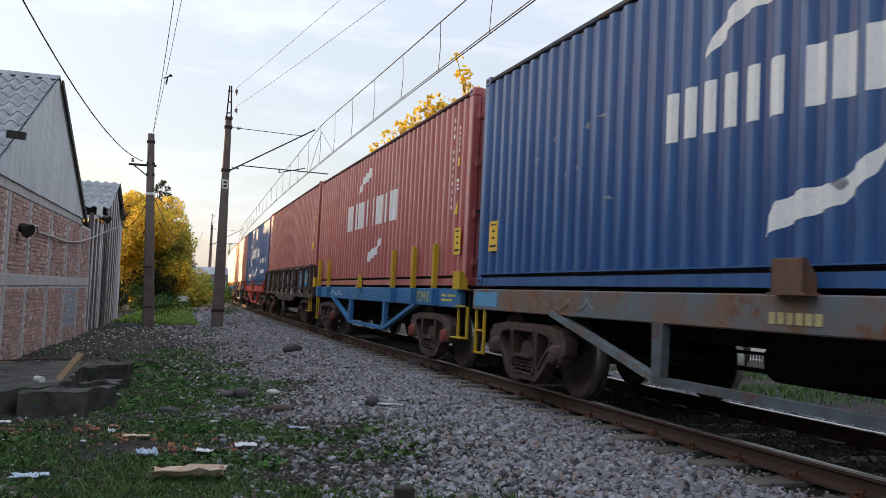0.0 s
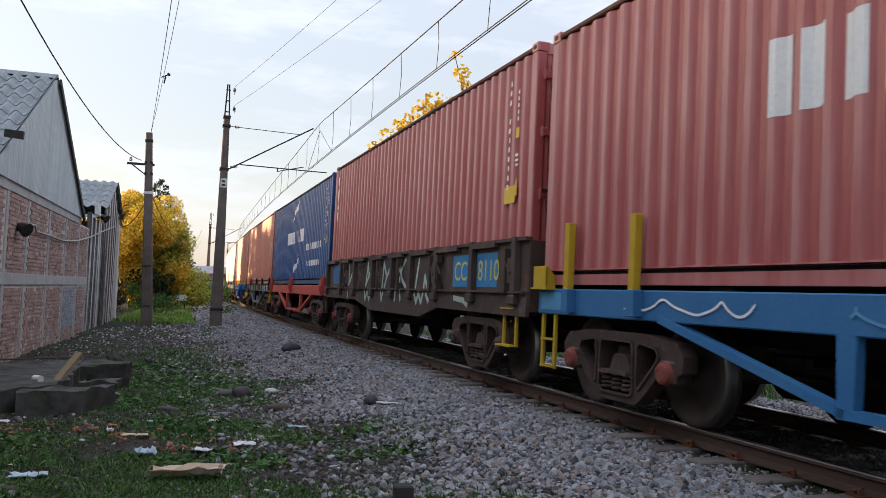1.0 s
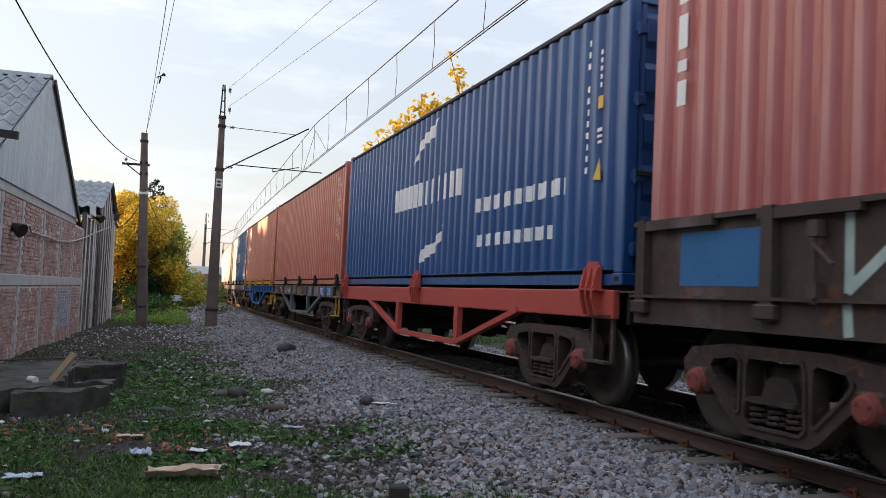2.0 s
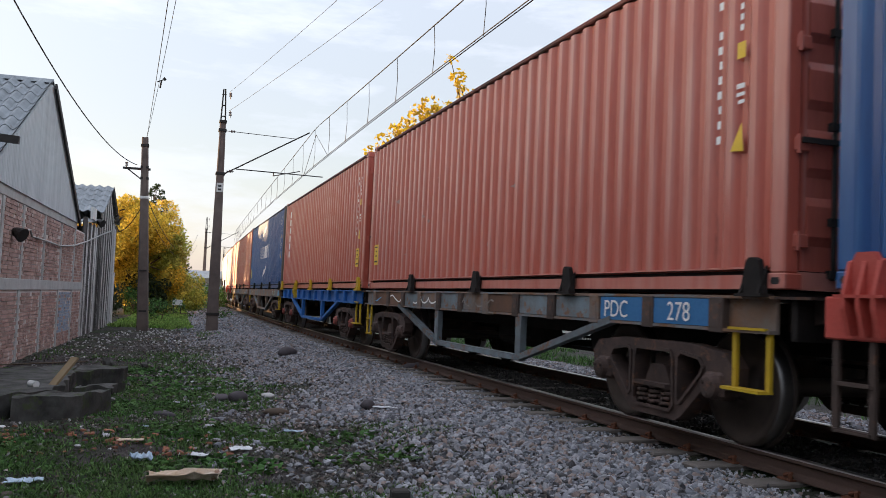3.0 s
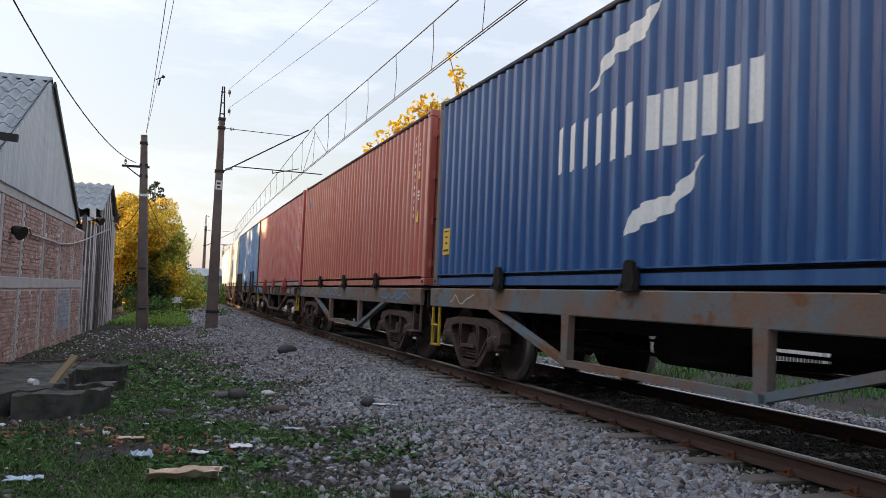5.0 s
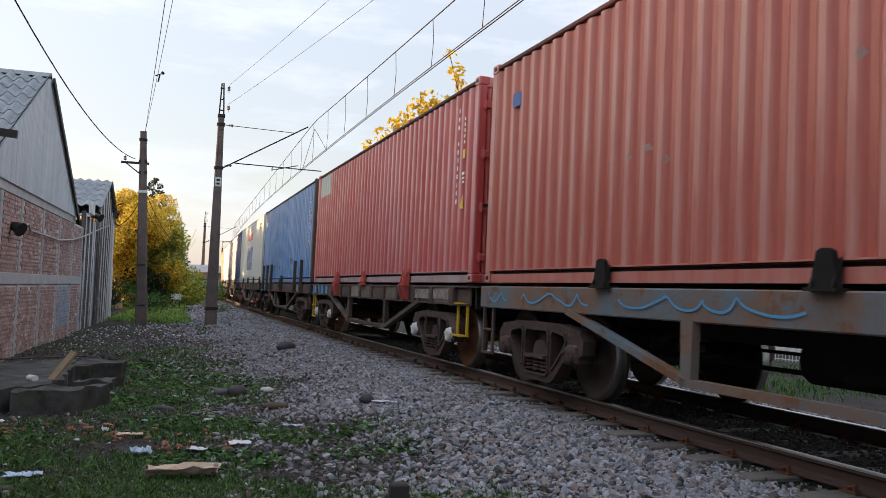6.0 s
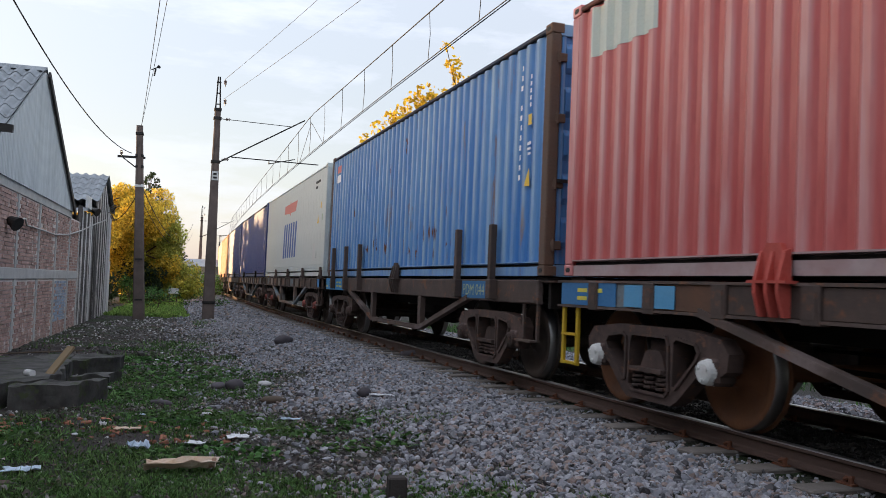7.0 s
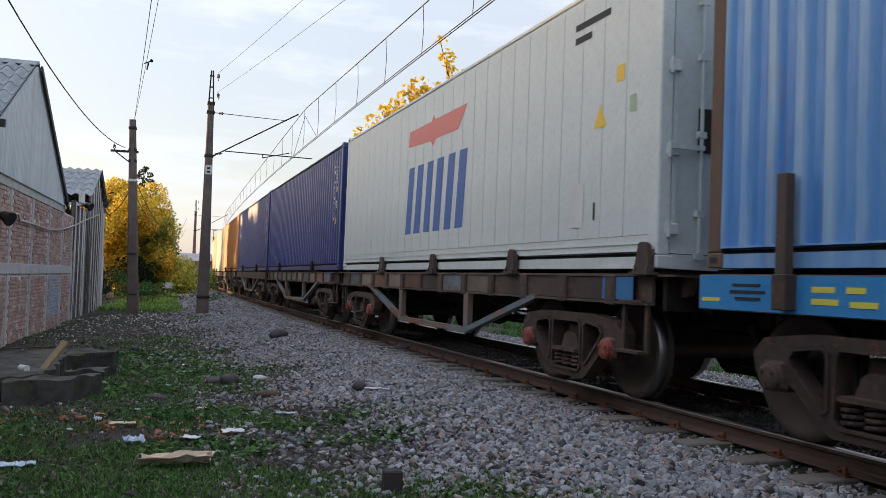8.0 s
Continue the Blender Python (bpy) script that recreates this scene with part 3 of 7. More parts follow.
def make_end_bracket(bm):
    """Heavy corner plate under the container's end, open towards the coupling."""
    prism(bm, [(5.9, 0.92), (6.25, 1.0), (6.34, 1.16), (5.9, 1.16)], -1.0, -0.94, "y")
    prism(bm, [(5.9, 0.92), (6.25, 1.0), (6.34, 1.16), (5.9, 1.16)], 0.94, 1.0, "y")
    box(bm, 5.8, 6.34, -1.2, 1.2, 1.155, 1.175)


def make_wedge(bm):
    """Container guide: a tapered upright bracket with a foot plate."""
    prism(bm, [(-0.13, 1.18), (0.13, 1.18), (0.07, 1.44), (0.03, 1.46), (-0.03, 1.46), (-0.07, 1.44)], -0.055, -0.01, "y")
    box(bm, -0.15, 0.15, -0.09, 0.02, 1.17, 1.195)
    for x in (-0.10, 0.10):
        prism(bm, [(-0.085, 1.19), (0.0, 1.19), (0.0, 1.40)], x - 0.012, x + 0.012, "x")


def make_double_wedge(bm):
    prism(bm, [(-0.15, 1.18), (0.15, 1.18), (0.13, 1.36), (0.07, 1.46), (-0.07, 1.46), (-0.13, 1.36)], -0.05, -0.005, "y")
    for x in (-0.12, 0.0, 0.12):
        prism(bm, [(-0.06, 0.93), (0.0, 0.93), (0.0, 1.42), (-0.055, 1.40), (-0.11, 1.19), (-0.11, 1.10)], x - 0.016, x + 0.016, "x")
    box(bm, -0.20, 0.20, -0.11, 0.0, 1.17, 1.19)


def make_corner_guide(bm):
    """Open box that holds a container's corner casting."""
    box(bm, -0.16, 0.16, -0.10, -0.07, 1.18, 1.43, 0.006)
    for x in (-0.16, 0.14):
        prism(bm, [(-0.10, 1.18), (0.02, 1.18), (0.02, 1.30), (-0.07, 1.43), (-0.10, 1.43)], x, x + 0.02, "x")
    box(bm, -0.20, 0.20, -0.11, 0.02, 1.17, 1.19)


def make_stake(bm):
    box(bm, -0.05, 0.05, -0.10, -0.02, 1.05, 1.88, 0.008)


def make_socket(bm):
    box(bm, -0.07, 0.07, -0.11, 0.0, 0.93, 1.18, 0.008)


def make_deck_pads(bm):
    box(bm, -0.16, 0.16, -1.15, 1.15, 1.135, 1.218, 0.01)


LADDER_X = 5.95


def flat_wagon(sill_mat, cap_mat, truss_mat, label, plain=True, wedges=(), wedge_mat=None, doubles=(), stakes=(), stake_mat=None, patches=(), ladder_mat=None, wheel_mat=None, truss=True, words=(), scrawls=(), ladder=True, step_x=5.74, corners=()):
    w = thing("flat_wagon", label, "flat wagon", "container wagons of the train")
    part("underframe", cached("underframe", make_underframe), M_BLACKSTEEL, w)
    for x in (-5.9, -2.95, 0, 2.95, 5.9):
        part("deck_pad", cached("deck_pads", make_deck_pads), M_BLACKSTEEL, w, at=pose(x, 0, 0))
    part("brake_gear", cached("brake_gear", make_brake_gear, True), M_BLACKSTEEL, w)
    for rot in (0, 180):
        part("coupler", cached("coupler", make_coupler), M_BLACKSTEEL, w, at=pose(0, 0, 0, 0, 0, rot))
        at = pose(0, -1.15, 0) if rot == 0 else pose(0, 1.15, 0, 0, 0, 180)
        sill = part("side_sill", cached("plain_sill" if plain else "sill", make_plain_sill if plain else make_sill), sill_mat, w, at=at)
        if not plain:
            for i in range(12):
                if rot == 0:
                    part("stake_pocket", cached("pocket", make_pocket), M_WBROWN if i % 3 and sill_mat in (M_WRUST, M_WBROWN) else sill_mat, sill, at=pose(-5.42 + i * 0.98, 0, 0))
            if rot == 0 and sill_mat in (M_WRUST, M_WBROWN):
                rb = random.Random(len(label) * 7 + len(wedges))
                for i in range(11):
                    part("bay_plate", cached("bay_plate", make_bay_plate), rb.choice((M_BAYGREY, M_BAYRUST, M_BAYTAN, M_WBROWN, M_WBROWN, M_WRUST)), sill, at=pose(-5.42 + (i + 0.5) * 0.98, 0, 0))
        if truss:
            for k in range(3):
                part("truss_bar", cached("truss_bar_%d" % k, make_truss_bar(k)), truss_mat, w, at=at)
            for x in (-1.55, 1.55):
                part("queen_post", cached("queen_post", make_queen_post), truss_mat, w, at=at @ pose(x, 0, 0))
        for x, big in [(v, 0) for v in wedges] + [(v, 1) for v in doubles]:
            part("guide_bracket", cached("double_wedge", make_double_wedge) if big else cached("wedge", make_wedge), wedge_mat or M_BLACKSTEEL, w,
                 at=pose(x, -1.225, 0) if rot == 0 else pose(x, 1.225, 0, 0, 0, 180))
        for x in corners:
            part("corner_guide", cached("corner_guide", make_corner_guide), stake_mat, w, at=pose(x, -1.225, 0) if rot == 0 else pose(x, 1.225, 0, 0, 0, 180))
        for x in stakes:
            st = part("stake", cached("stake", make_stake), stake_mat, w, at=pose(x, -1.225, 0) if rot == 0 else pose(x, 1.225, 0, 0, 0, 180))
            part("socket", cached("stake_socket", make_socket), sill_mat, st)
    part("end_plate", cached("end_bracket", make_end_bracket), M_BOGIE, w)
    if ladder:
        part("ladder", cached("ladder", make_ladder), ladder_mat or M_YELLOW, w, at=pose(-LADDER_X, -1.19, 0))
    part("step", cached("stirrup", make_stirrup), ladder_mat or M_YELLOW, w, at=pose(step_x, -1.19, 0))
    for k, (x0, x1, z0, z1, mat) in enumerate(patches):
        bm = bmesh.new()
        box(bm, x0, x1, -1.2345 - 0.001 * k, -1.2295, z0, z1)
        part("painted_patch", bm, mat, w)
    for x0, x1, seed, mat in scrawls:
        scrawl(w, x0, x1, -1.2435, seed, mat)
    for body, x, z, size, mat in words:
        wagon_text(w, body, x, z, size, -1.244, mat)
    rolling = []
    for x in (4.45, -4.45):
        rolling.append(build_bogie(w, x, cap_mat, wheel_mat))
    return w, rolling


# ---- containers: local z = 0 at the rail's head, floor of the box at CZ0 ----
CL, CH, CW = 6.096, 2.896, 1.219
CZ0 = 1.228
PITCH = 0.2778
FOLDS = (0.0, 0.072, 0.140, 0.210, 0.2778)


def wave(x):
    """Depth of the corrugation at x, 0 at the outer flats."""
    p = (x + 6.0) % PITCH
    if p < 0.072:
        return 0.0
    if p < 0.140:
        return 0.044 * (p - 0.072) / 0.068
    if p < 0.210:
        return 0.044
    return 0.044 * (PITCH - p) / (PITCH - 0.210)


def fold_lines(x0, x1):
    out = []
    k = math.floor((x0 + 6.0) / PITCH) - 1
    while -6.0 + k * PITCH < x1:
        out += [-6.0 + k * PITCH + f for f in FOLDS[:4]]
        k += 1
    return [x for x in out if x0 < x < x1]


def make_side_panel(bm):
    xs = [-CL + 0.15] + fold_lines(-CL + 0.15, CL - 0.15) + [CL - 0.15]
    rows = []
    for x in xs:
        y = wave(x) + 0.008
        rows.append([bm.verts.new((x, y, z)) for z in (0.15, CH - 0.10)] + [bm.verts.new((x, y + 0.004, z)) for z in (CH - 0.10, 0.15)])
    for a, b in zip(rows, rows[1:]):
        for i in range(4):
            bm.faces.new((a[i], b[i], b[(i + 1) % 4], a[(i + 1) % 4]))


def make_post(bm):
    box(bm, CL - 0.16, CL - 0.005, 0.0, 0.13, 0.118, CH - 0.118, 0.012)


def make_casting(bm):
    x0, x1 = CL - 0.178, CL
    box(bm, x0, x1, -0.002, 0.162, 0.0, 0.118, 0.01)


def make_casting_hole(bm):
    prism(bm, [(CL - 0.125, 0.035), (CL - 0.055, 0.035), (CL - 0.04, 0.06), (CL - 0.055, 0.085), (CL - 0.125, 0.085), (CL - 0.14, 0.06)], -0.004, 0.02, "y")


def make_top_rail(bm):
    box(bm, -CL + 0.17, CL - 0.17, 0.0, 0.06, CH - 0.085, CH - 0.03, 0.012)


def make_bottom_rail(bm):
    """Rail face, a deep groove above it, and the lip that carries the side sheet."""
    prism(bm, [(0.10, 0.0), (0.018, 0.0), (0.018, 0.108), (0.09, 0.112), (0.09, 0.15), (0.002, 0.152), (0.002, 0.166), (0.10, 0.166)], -CL + 0.17, CL - 0.17, "x")


def make_roof(bm):
    xs = [-CL + 0.1] + fold_lines(-CL + 0.1, CL - 0.1) + [CL - 0.1]
    rows = [[bm.verts.new((x, y, CH - 0.03 - wave(x) * 0.55)) for y in (-CW + 0.05, CW - 0.05)] for x in xs]
    for a, b in zip(rows, rows[1:]):
        bm.faces.new((a[0], b[0], b[1], a[1]))
    box(bm, -CL + 0.1, CL - 0.1, -CW + 0.06, CW - 0.06, CH - 0.075, CH - 0.06)


def make_floor(bm):
    box(bm, -CL + 0.06, CL - 0.06, -CW + 0.06, CW - 0.06, 0.06, 0.14)


def make_end_wall(bm):
    ys = np.linspace(-CW + 0.12, CW - 0.12, 33)
    rows = []
    for i, y in enumerate(ys):
        d = (0.0, 0.0, 0.045, 0.045)[i % 4]
        rows.append([bm.verts.new((-CL + 0.03 + d, y, z)) for z in (0.10, CH - 0.08)])
    for a, b in zip(rows, rows[1:]):
        bm.faces.new((a[0], b[0], b[1], a[1]))
    box(bm, -CL + 0.005, -CL + 0.1, -CW + 0.12, CW - 0.12, CH - 0.16, CH - 0.02)
    box(bm, -CL + 0.005, -CL + 0.1, -CW + 0.12, CW - 0.12, 0.0, 0.15)


def make_door(bm):
    """Flat leaf of one door."""
    box(bm, CL - 0.09, CL - 0.045, 0.01, CW - 0.14, 0.14, CH - 0.14)


def make_door_rib(bm):
    prism(bm, [(CL - 0.046, 0.0), (CL - 0.046, 0.36), (CL - 0.012, 0.29), (CL - 0.012, 0.07)], 0.10, CW - 0.20, "y")


def make_door_grille(bm):
    box(bm, CL - 0.046, CL - 0.03, CW - 0.62, CW - 0.42, 1.05, 1.45)


def make_door_edge(bm):
    box(bm, CL - 0.046, CL - 0.02, 0.0, 0.05, 0.14, CH - 0.14)


def make_rod(bm):
    """Locking bar with its cams, guides and handle."""
    tube(bm, (CL + 0.012, 0, 0.08), (CL + 0.012, 0, CH - 0.08), 0.017, n=8)
    for z in (0.12, 0.5, 1.2, 1.9, 2.4, CH - 0.14):
        box(bm, CL - 0.02, CL + 0.03, -0.04, 0.04, z - 0.03, z + 0.03)
    box(bm, CL + 0.01, CL + 0.04, -0.02, 0.30, 1.06, 1.10)


def make_hinge(bm):
    box(bm, CL - 0.03, CL + 0.012, CW - 0.20, CW - 0.07, -0.05, 0.05, 0.008)
    tube(bm, (CL + 0.008, CW - 0.1, -0.07), (CL + 0.008, CW - 0.1, 0.07), 0.018, n=8)


def make_header(bm):
    box(bm, CL - 0.1, CL - 0.005, -CW + 0.12, CW - 0.12, 0.0, 0.13)


REEFER_N = 27
REEFER_STEP = (2 * CL - 0.3) / REEFER_N


def make_flat_side(bm):
    """Smooth reefer side behind its panels, with a kick strip."""
    prism(bm, [(0.03, 0.15), (0.014, 0.15), (0.014, 0.22), (0.004, 0.22), (0.004, 0.235), (0.014, 0.235), (0.014, CH - 0.09), (0.03, CH - 0.09)], -CL + 0.15, CL - 0.15, "x")


def make_reefer_panel(bm):
    box(bm, 0.006, REEFER_STEP - 0.006, 0.008, 0.02, 0.30, CH - 0.10, 0.004)




M_RAILMAROON = surface("grimed_maroon_rail", (0.15, 0.06, 0.055), (0.09, 0.05, 0.045), 0.75, scale=3, amount=1.0, bump=0.1, spots=(0.07, 0.05, 0.045), spot_scale=3, spot_size=0.55)
M_RAILSLATE = surface("grimed_slate_rail", (0.05, 0.065, 0.10), (0.06, 0.06, 0.065), 0.75, scale=3, amount=1.0, bump=0.1, spots=(0.09, 0.06, 0.05), spot_scale=3, spot_size=0.55)
RAIL_PAINT = {M_RED: M_RAILMAROON, M_RED2: M_RAILMAROON, M_RED3: M_RAILMAROON, M_BLUE: M_RAILSLATE, M_SKYBLUE: M_RAILSLATE, M_DKBLUE: M_RAILSLATE}


def container(name, paint, label, reefer=False, post_mat=None, lift=0.0, sill_paint=None):
    c = thing(name, label, "shipping container", "containers on the train")
    z = CZ0 + lift
    post_mat = post_mat or paint
    for sy in (-1, 1):
        base = pose(0, -CW, z) if sy < 0 else pose(0, CW, z, 0, 0, 180)
        part("side_panel", cached("flat_side", make_flat_side) if reefer else cached("side_panel", make_side_panel), paint, c, at=base)
        if reefer:
            for k in range(REEFER_N):
                part("panel", cached("reefer_panel", make_reefer_panel), paint, c, at=base @ pose(-CL + 0.15 + k * REEFER_STEP, 0, 0))
        part("top_rail", cached("top_rail", make_top_rail), RAIL_PAINT.get(paint, paint), c, at=base)
        part("bottom_rail", cached("bottom_rail", make_bottom_rail), sill_paint or paint, c, at=base)
        for sx in (1, -1):
            # built at the +x near corner; the other corners by turning and mirroring
            m = pose(0, sy * CW, z) @ Matrix.Diagonal((sx, -sy, 1, 1))
            part("corner_post", cached("post", make_post), post_mat, c, at=m)
            q = part("corner_casting", cached("casting", make_casting), post_mat, c, at=m)
            part("casting_hole", cached("casting_hole", make_casting_hole), M_INK, q)
            q = part("corner_casting", cached("casting", make_casting), post_mat, c, at=pose(0, sy * CW, z + CH - 0.118) @ Matrix.Diagonal((sx, -sy, 1, 1)))
            part("casting_hole", cached("casting_hole", make_casting_hole), M_INK, q)
        d = part("door", cached("door", make_door), paint, c, at=pose(0, 0, z) @ Matrix.Diagonal((1, sy, 1, 1)))
        if reefer and sy < 0:
            part("drain_grille", cached("door_grille", make_door_grille), M_DARK, d)
        for k in range(0 if reefer else 5):
            part("rib", cached("door_rib", make_door_rib), paint, d, at=pose(0, 0, 0.32 + k * 0.50))
        for y in (0.01, CW - 0.19):
            part("edge_strip", cached("door_edge", make_door_edge), paint, d, at=pose(0, y, 0))
        for y in (0.22, 0.80):
            part("locking_rod", cached("rod", make_rod), M_DARK if not reefer else M_WHITE, d, at=pose(0, y, 0))
        for hz in (0.35, 1.05, 1.80, 2.50):
            part("hinge", cached("hinge", make_hinge), post_mat, d, at=pose(0, 0, hz))
    part("roof", cached("roof", make_roof), paint, c, at=pose(0, 0, z))
    part("floor", cached("floor", make_floor), M_BLACKSTEEL, c, at=pose(0, 0, z))
    part("end_wall", cached("end_wall", make_end_wall), paint, c, at=pose(0, 0, z))
    part("door_sill", cached("header", make_header), paint, c, at=pose(0, 0, z))
    part("door_header", cached("header", make_header), paint, c, at=pose(0, 0, z + CH - 0.14))
    c["floor_z"] = z
    return c


def on_side(c, name, shapes, material, flat=False, label="", lift=0.0):
    """Paint laid on the near side: polygons in x and z, each folded over the corrugation."""
    z0 = c["floor_z"]
    for pts in shapes:
        bm = bmesh.new()
        bm.faces.new([bm.verts.new((x, 0, z)) for x, z in pts])
        if not flat:
            x0, x1 = min(v.co.x for v in bm.verts), max(v.co.x for v in bm.verts)
            for x in fold_lines(x0, x1):
                bmesh.ops.bisect_plane(bm, geom=bm.verts[:] + bm.edges[:] + bm.faces[:], plane_co=(x, 0, 0), plane_no=(1, 0, 0))
        for v in bm.verts:
            v.co.y = -CW + 0.006 + (0 if flat else wave(v.co.x)) - 0.0015 - lift
            v.co.z += z0
        part(name, bm, material, c, label)


def rect(x0, x1, z0, z1, lean=0.0):
    return [(x0, z0), (x1, z0), (x1 + lean, z1), (x0 + lean, z1)]

# ---- the train ----
M_SCUFFBLUE = surface("scraped_blue_paint", (0.22, 0.27, 0.34), (0.16, 0.12, 0.09), 0.6, scale=9)
M_SCUFFRED = surface("scraped_red_paint", (0.46, 0.30, 0.26), (0.2, 0.09, 0.06), 0.6, scale=9)
M_RUSTSPOT = surface("rust_spot", (0.19, 0.085, 0.04), (0.10, 0.055, 0.035), 0.85, scale=9)
M_PALEGREEN = surface("pale_green_lettering", (0.36, 0.45, 0.30), None, 0.6, bump=0)
M_MINT = surface("pale_mint_spray", (0.46, 0.56, 0.50), (0.36, 0.45, 0.41), 0.7, scale=5, amount=1.0, bump=0)
M_NUMBERBLUE = surface("bright_number_blue", (0.025, 0.20, 0.46), (0.05, 0.22, 0.42), 0.6, scale=5, amount=1.0, bump=0.05, spots=(0.10, 0.075, 0.06), spot_scale=5, spot_size=0.62)
M_CREAMLETTER = surface("cream_lettering", (0.58, 0.50, 0.24), (0.42, 0.34, 0.17), 0.7, scale=7, amount=1.0, bump=0)
M_CHALK = surface("worn_stencil", (0.30, 0.28, 0.25), (0.13, 0.09, 0.07), 0.75, scale=7, amount=1.0, bump=0)
SPEED, SPAN, S_FIRST = 14.851, 12.6707, 4.9718
CAR_SHIFT = {0: 0.10, 1: 0.08, 3: -0.03, 4: -0.04, 10: 0.2, 11: 0.2, 12: 0.2, 13: 0.2, 14: 0.2, 15: 0.2, 16: 0.2}   # slack in the couplings
TRAIN = []          # (number, wagon, rolling gear, container)


def swoosh(cx, cz, up):
    k = 1 if up else -1
    a = [(-0.62, -0.32), (-0.42, -0.05), (-0.15, 0.12), (0.25, 0.20), (0.62, 0.30), (0.48, 0.05), (0.20, -0.02), (-0.10, -0.03), (-0.32, -0.15)]
    return [(cx + k * x, cz + k * z) for x, z in a]


def mark_blocks(x0, x1, z0, z1, n=6, slant=0.0, gap=0.0):
    """A brand mark drawn as plain upright bars, in two groups where gap is given."""
    out, w = [], (x1 - x0 - gap) / n
    for i in range(n):
        a = x0 + i * w + (gap if i >= n / 2 else 0)
        out.append(rect(a + w * 0.06, a + w * 0.36, z0, z1, slant))
        out.append(rect(a + w * 0.54, a + w * 0.86, z0, z1, slant))
    return out


def standard_marks(c, bic=True):
    x = 5.27
    on_side(c, "serial_bar", [rect(x + 0.01 * (i % 3), x + 0.055, 1.16 + i * 0.122, 1.225 + i * 0.122) for i in range(12) if i != 8], M_LETTER, True)
    on_side(c, "code_bar", [rect(x + 0.27, x + 0.31, 2.02 + i * 0.085, 2.07 + i * 0.085) for i in range(5)], M_LETTER, True)
    on_side(c, "warning_sign", [rect(x + 0.24, x + 0.34, 1.80, 1.93)], M_STICKER, True)
    on_side(c, "warning_triangle", [[(x + 0.18, 1.08), (x + 0.34, 1.06), (x + 0.31, 1.29)]], M_STICKER, True)
    on_side(c, "info_plate", [rect(x + 0.24, x + 0.34, 1.56, 1.60), rect(x + 0.24, x + 0.34, 1.50, 1.53), rect(x + 0.26, x + 0.34, 1.44, 1.47)], M_LETTER, True)


def height_stickers(c, z=0.46, ends=(5.31, -5.72)):
    for x in ends:
        on_side(c, "height_sticker", [rect(x, x + 0.30, z, z + 0.40)], M_STICKER, True, "yellow height warning sticker")
        on_side(c, "sticker_print", [rect(x + 0.05, x + 0.25, z + 0.34, z + 0.36), rect(x + 0.11, x + 0.2, z + 0.25, z + 0.28), rect(x + 0.11, x + 0.2, z + 0.16, z + 0.19), rect(x + 0.04, x + 0.26, z + 0.05, z + 0.08)], M_INK, True, lift=0.002)


def big_brand(c, x0, x1, z0, z1, up, low):
    on_side(c, "brand_mark", mark_blocks(x0, x1, z0, z1, 6, 0.0, (x1 - x0) * 0.04), M_LETTER, label="white brand mark in plain bars")
    on_side(c, "brand_swoosh", [swoosh(*up, True), swoosh(*low, False)], M_LETTER)


def add(number, wagon_and_gear, c):
    TRAIN.append((number, *wagon_and_gear, c))


def scuffs(c, spots, material, seed):
    """Small scrapes and dents in the paint."""
    r = random.Random(seed)
    for x, z in spots:
        a, b = r.uniform(0.03, 0.09), r.uniform(0.02, 0.05)
        on_side(c, "scuff", [[(x - a, z), (x, z - b), (x + a, z + r.uniform(-0.02, 0.02)), (x + a * 0.3, z + b)]], material)


def make_gondola_side(bm):
    """Riveted side: flat plate over a deep fish-belly sill, a ledge between them."""
    box(bm, -6.2, 6.2, 0.03, 0.06, 1.12, 1.78)
    prism(bm, [(-6.2, 1.12), (-6.2, 0.89), (-2.85, 0.88), (-1.5, 0.70), (1.9, 0.69), (2.8, 0.86), (6.2, 0.84), (6.2, 1.12)], 0.0, 0.05, "y")
    box(bm, -6.2, 6.2, -0.055, 0.06, 1.115, 1.14)
    box(bm, -6.2, 6.2, -0.03, 0.06, 1.75, 1.79)
    x = -6.0
    while x < 5.6:
        box(bm, x, x + 0.95, -0.045, 0.06, 1.70, 1.775)
        x += 1.47


def make_gondola_rib(bm):
    prism(bm, [(-0.07, 0.97), (0.07, 0.97), (0.055, 1.80), (-0.055, 1.80)], -0.05, 0.04, "y")
    box(bm, -0.11, 0.11, -0.07, 0.0, 0.98, 1.09, 0.01)


def make_hatch_bar(bm):
    tube(bm, (-0.05, -0.05, 1.10), (-0.05, -0.05, 1.62), 0.022, n=8)
    box(bm, -0.09, 0.0, -0.08, 0.0, 1.55, 1.66)
    box(bm, -0.09, 0.0, -0.08, 0.0, 1.14, 1.24)
    tube(bm, (-0.05, -0.06, 1.5), (0.12, -0.06, 1.36), 0.015, n=6)


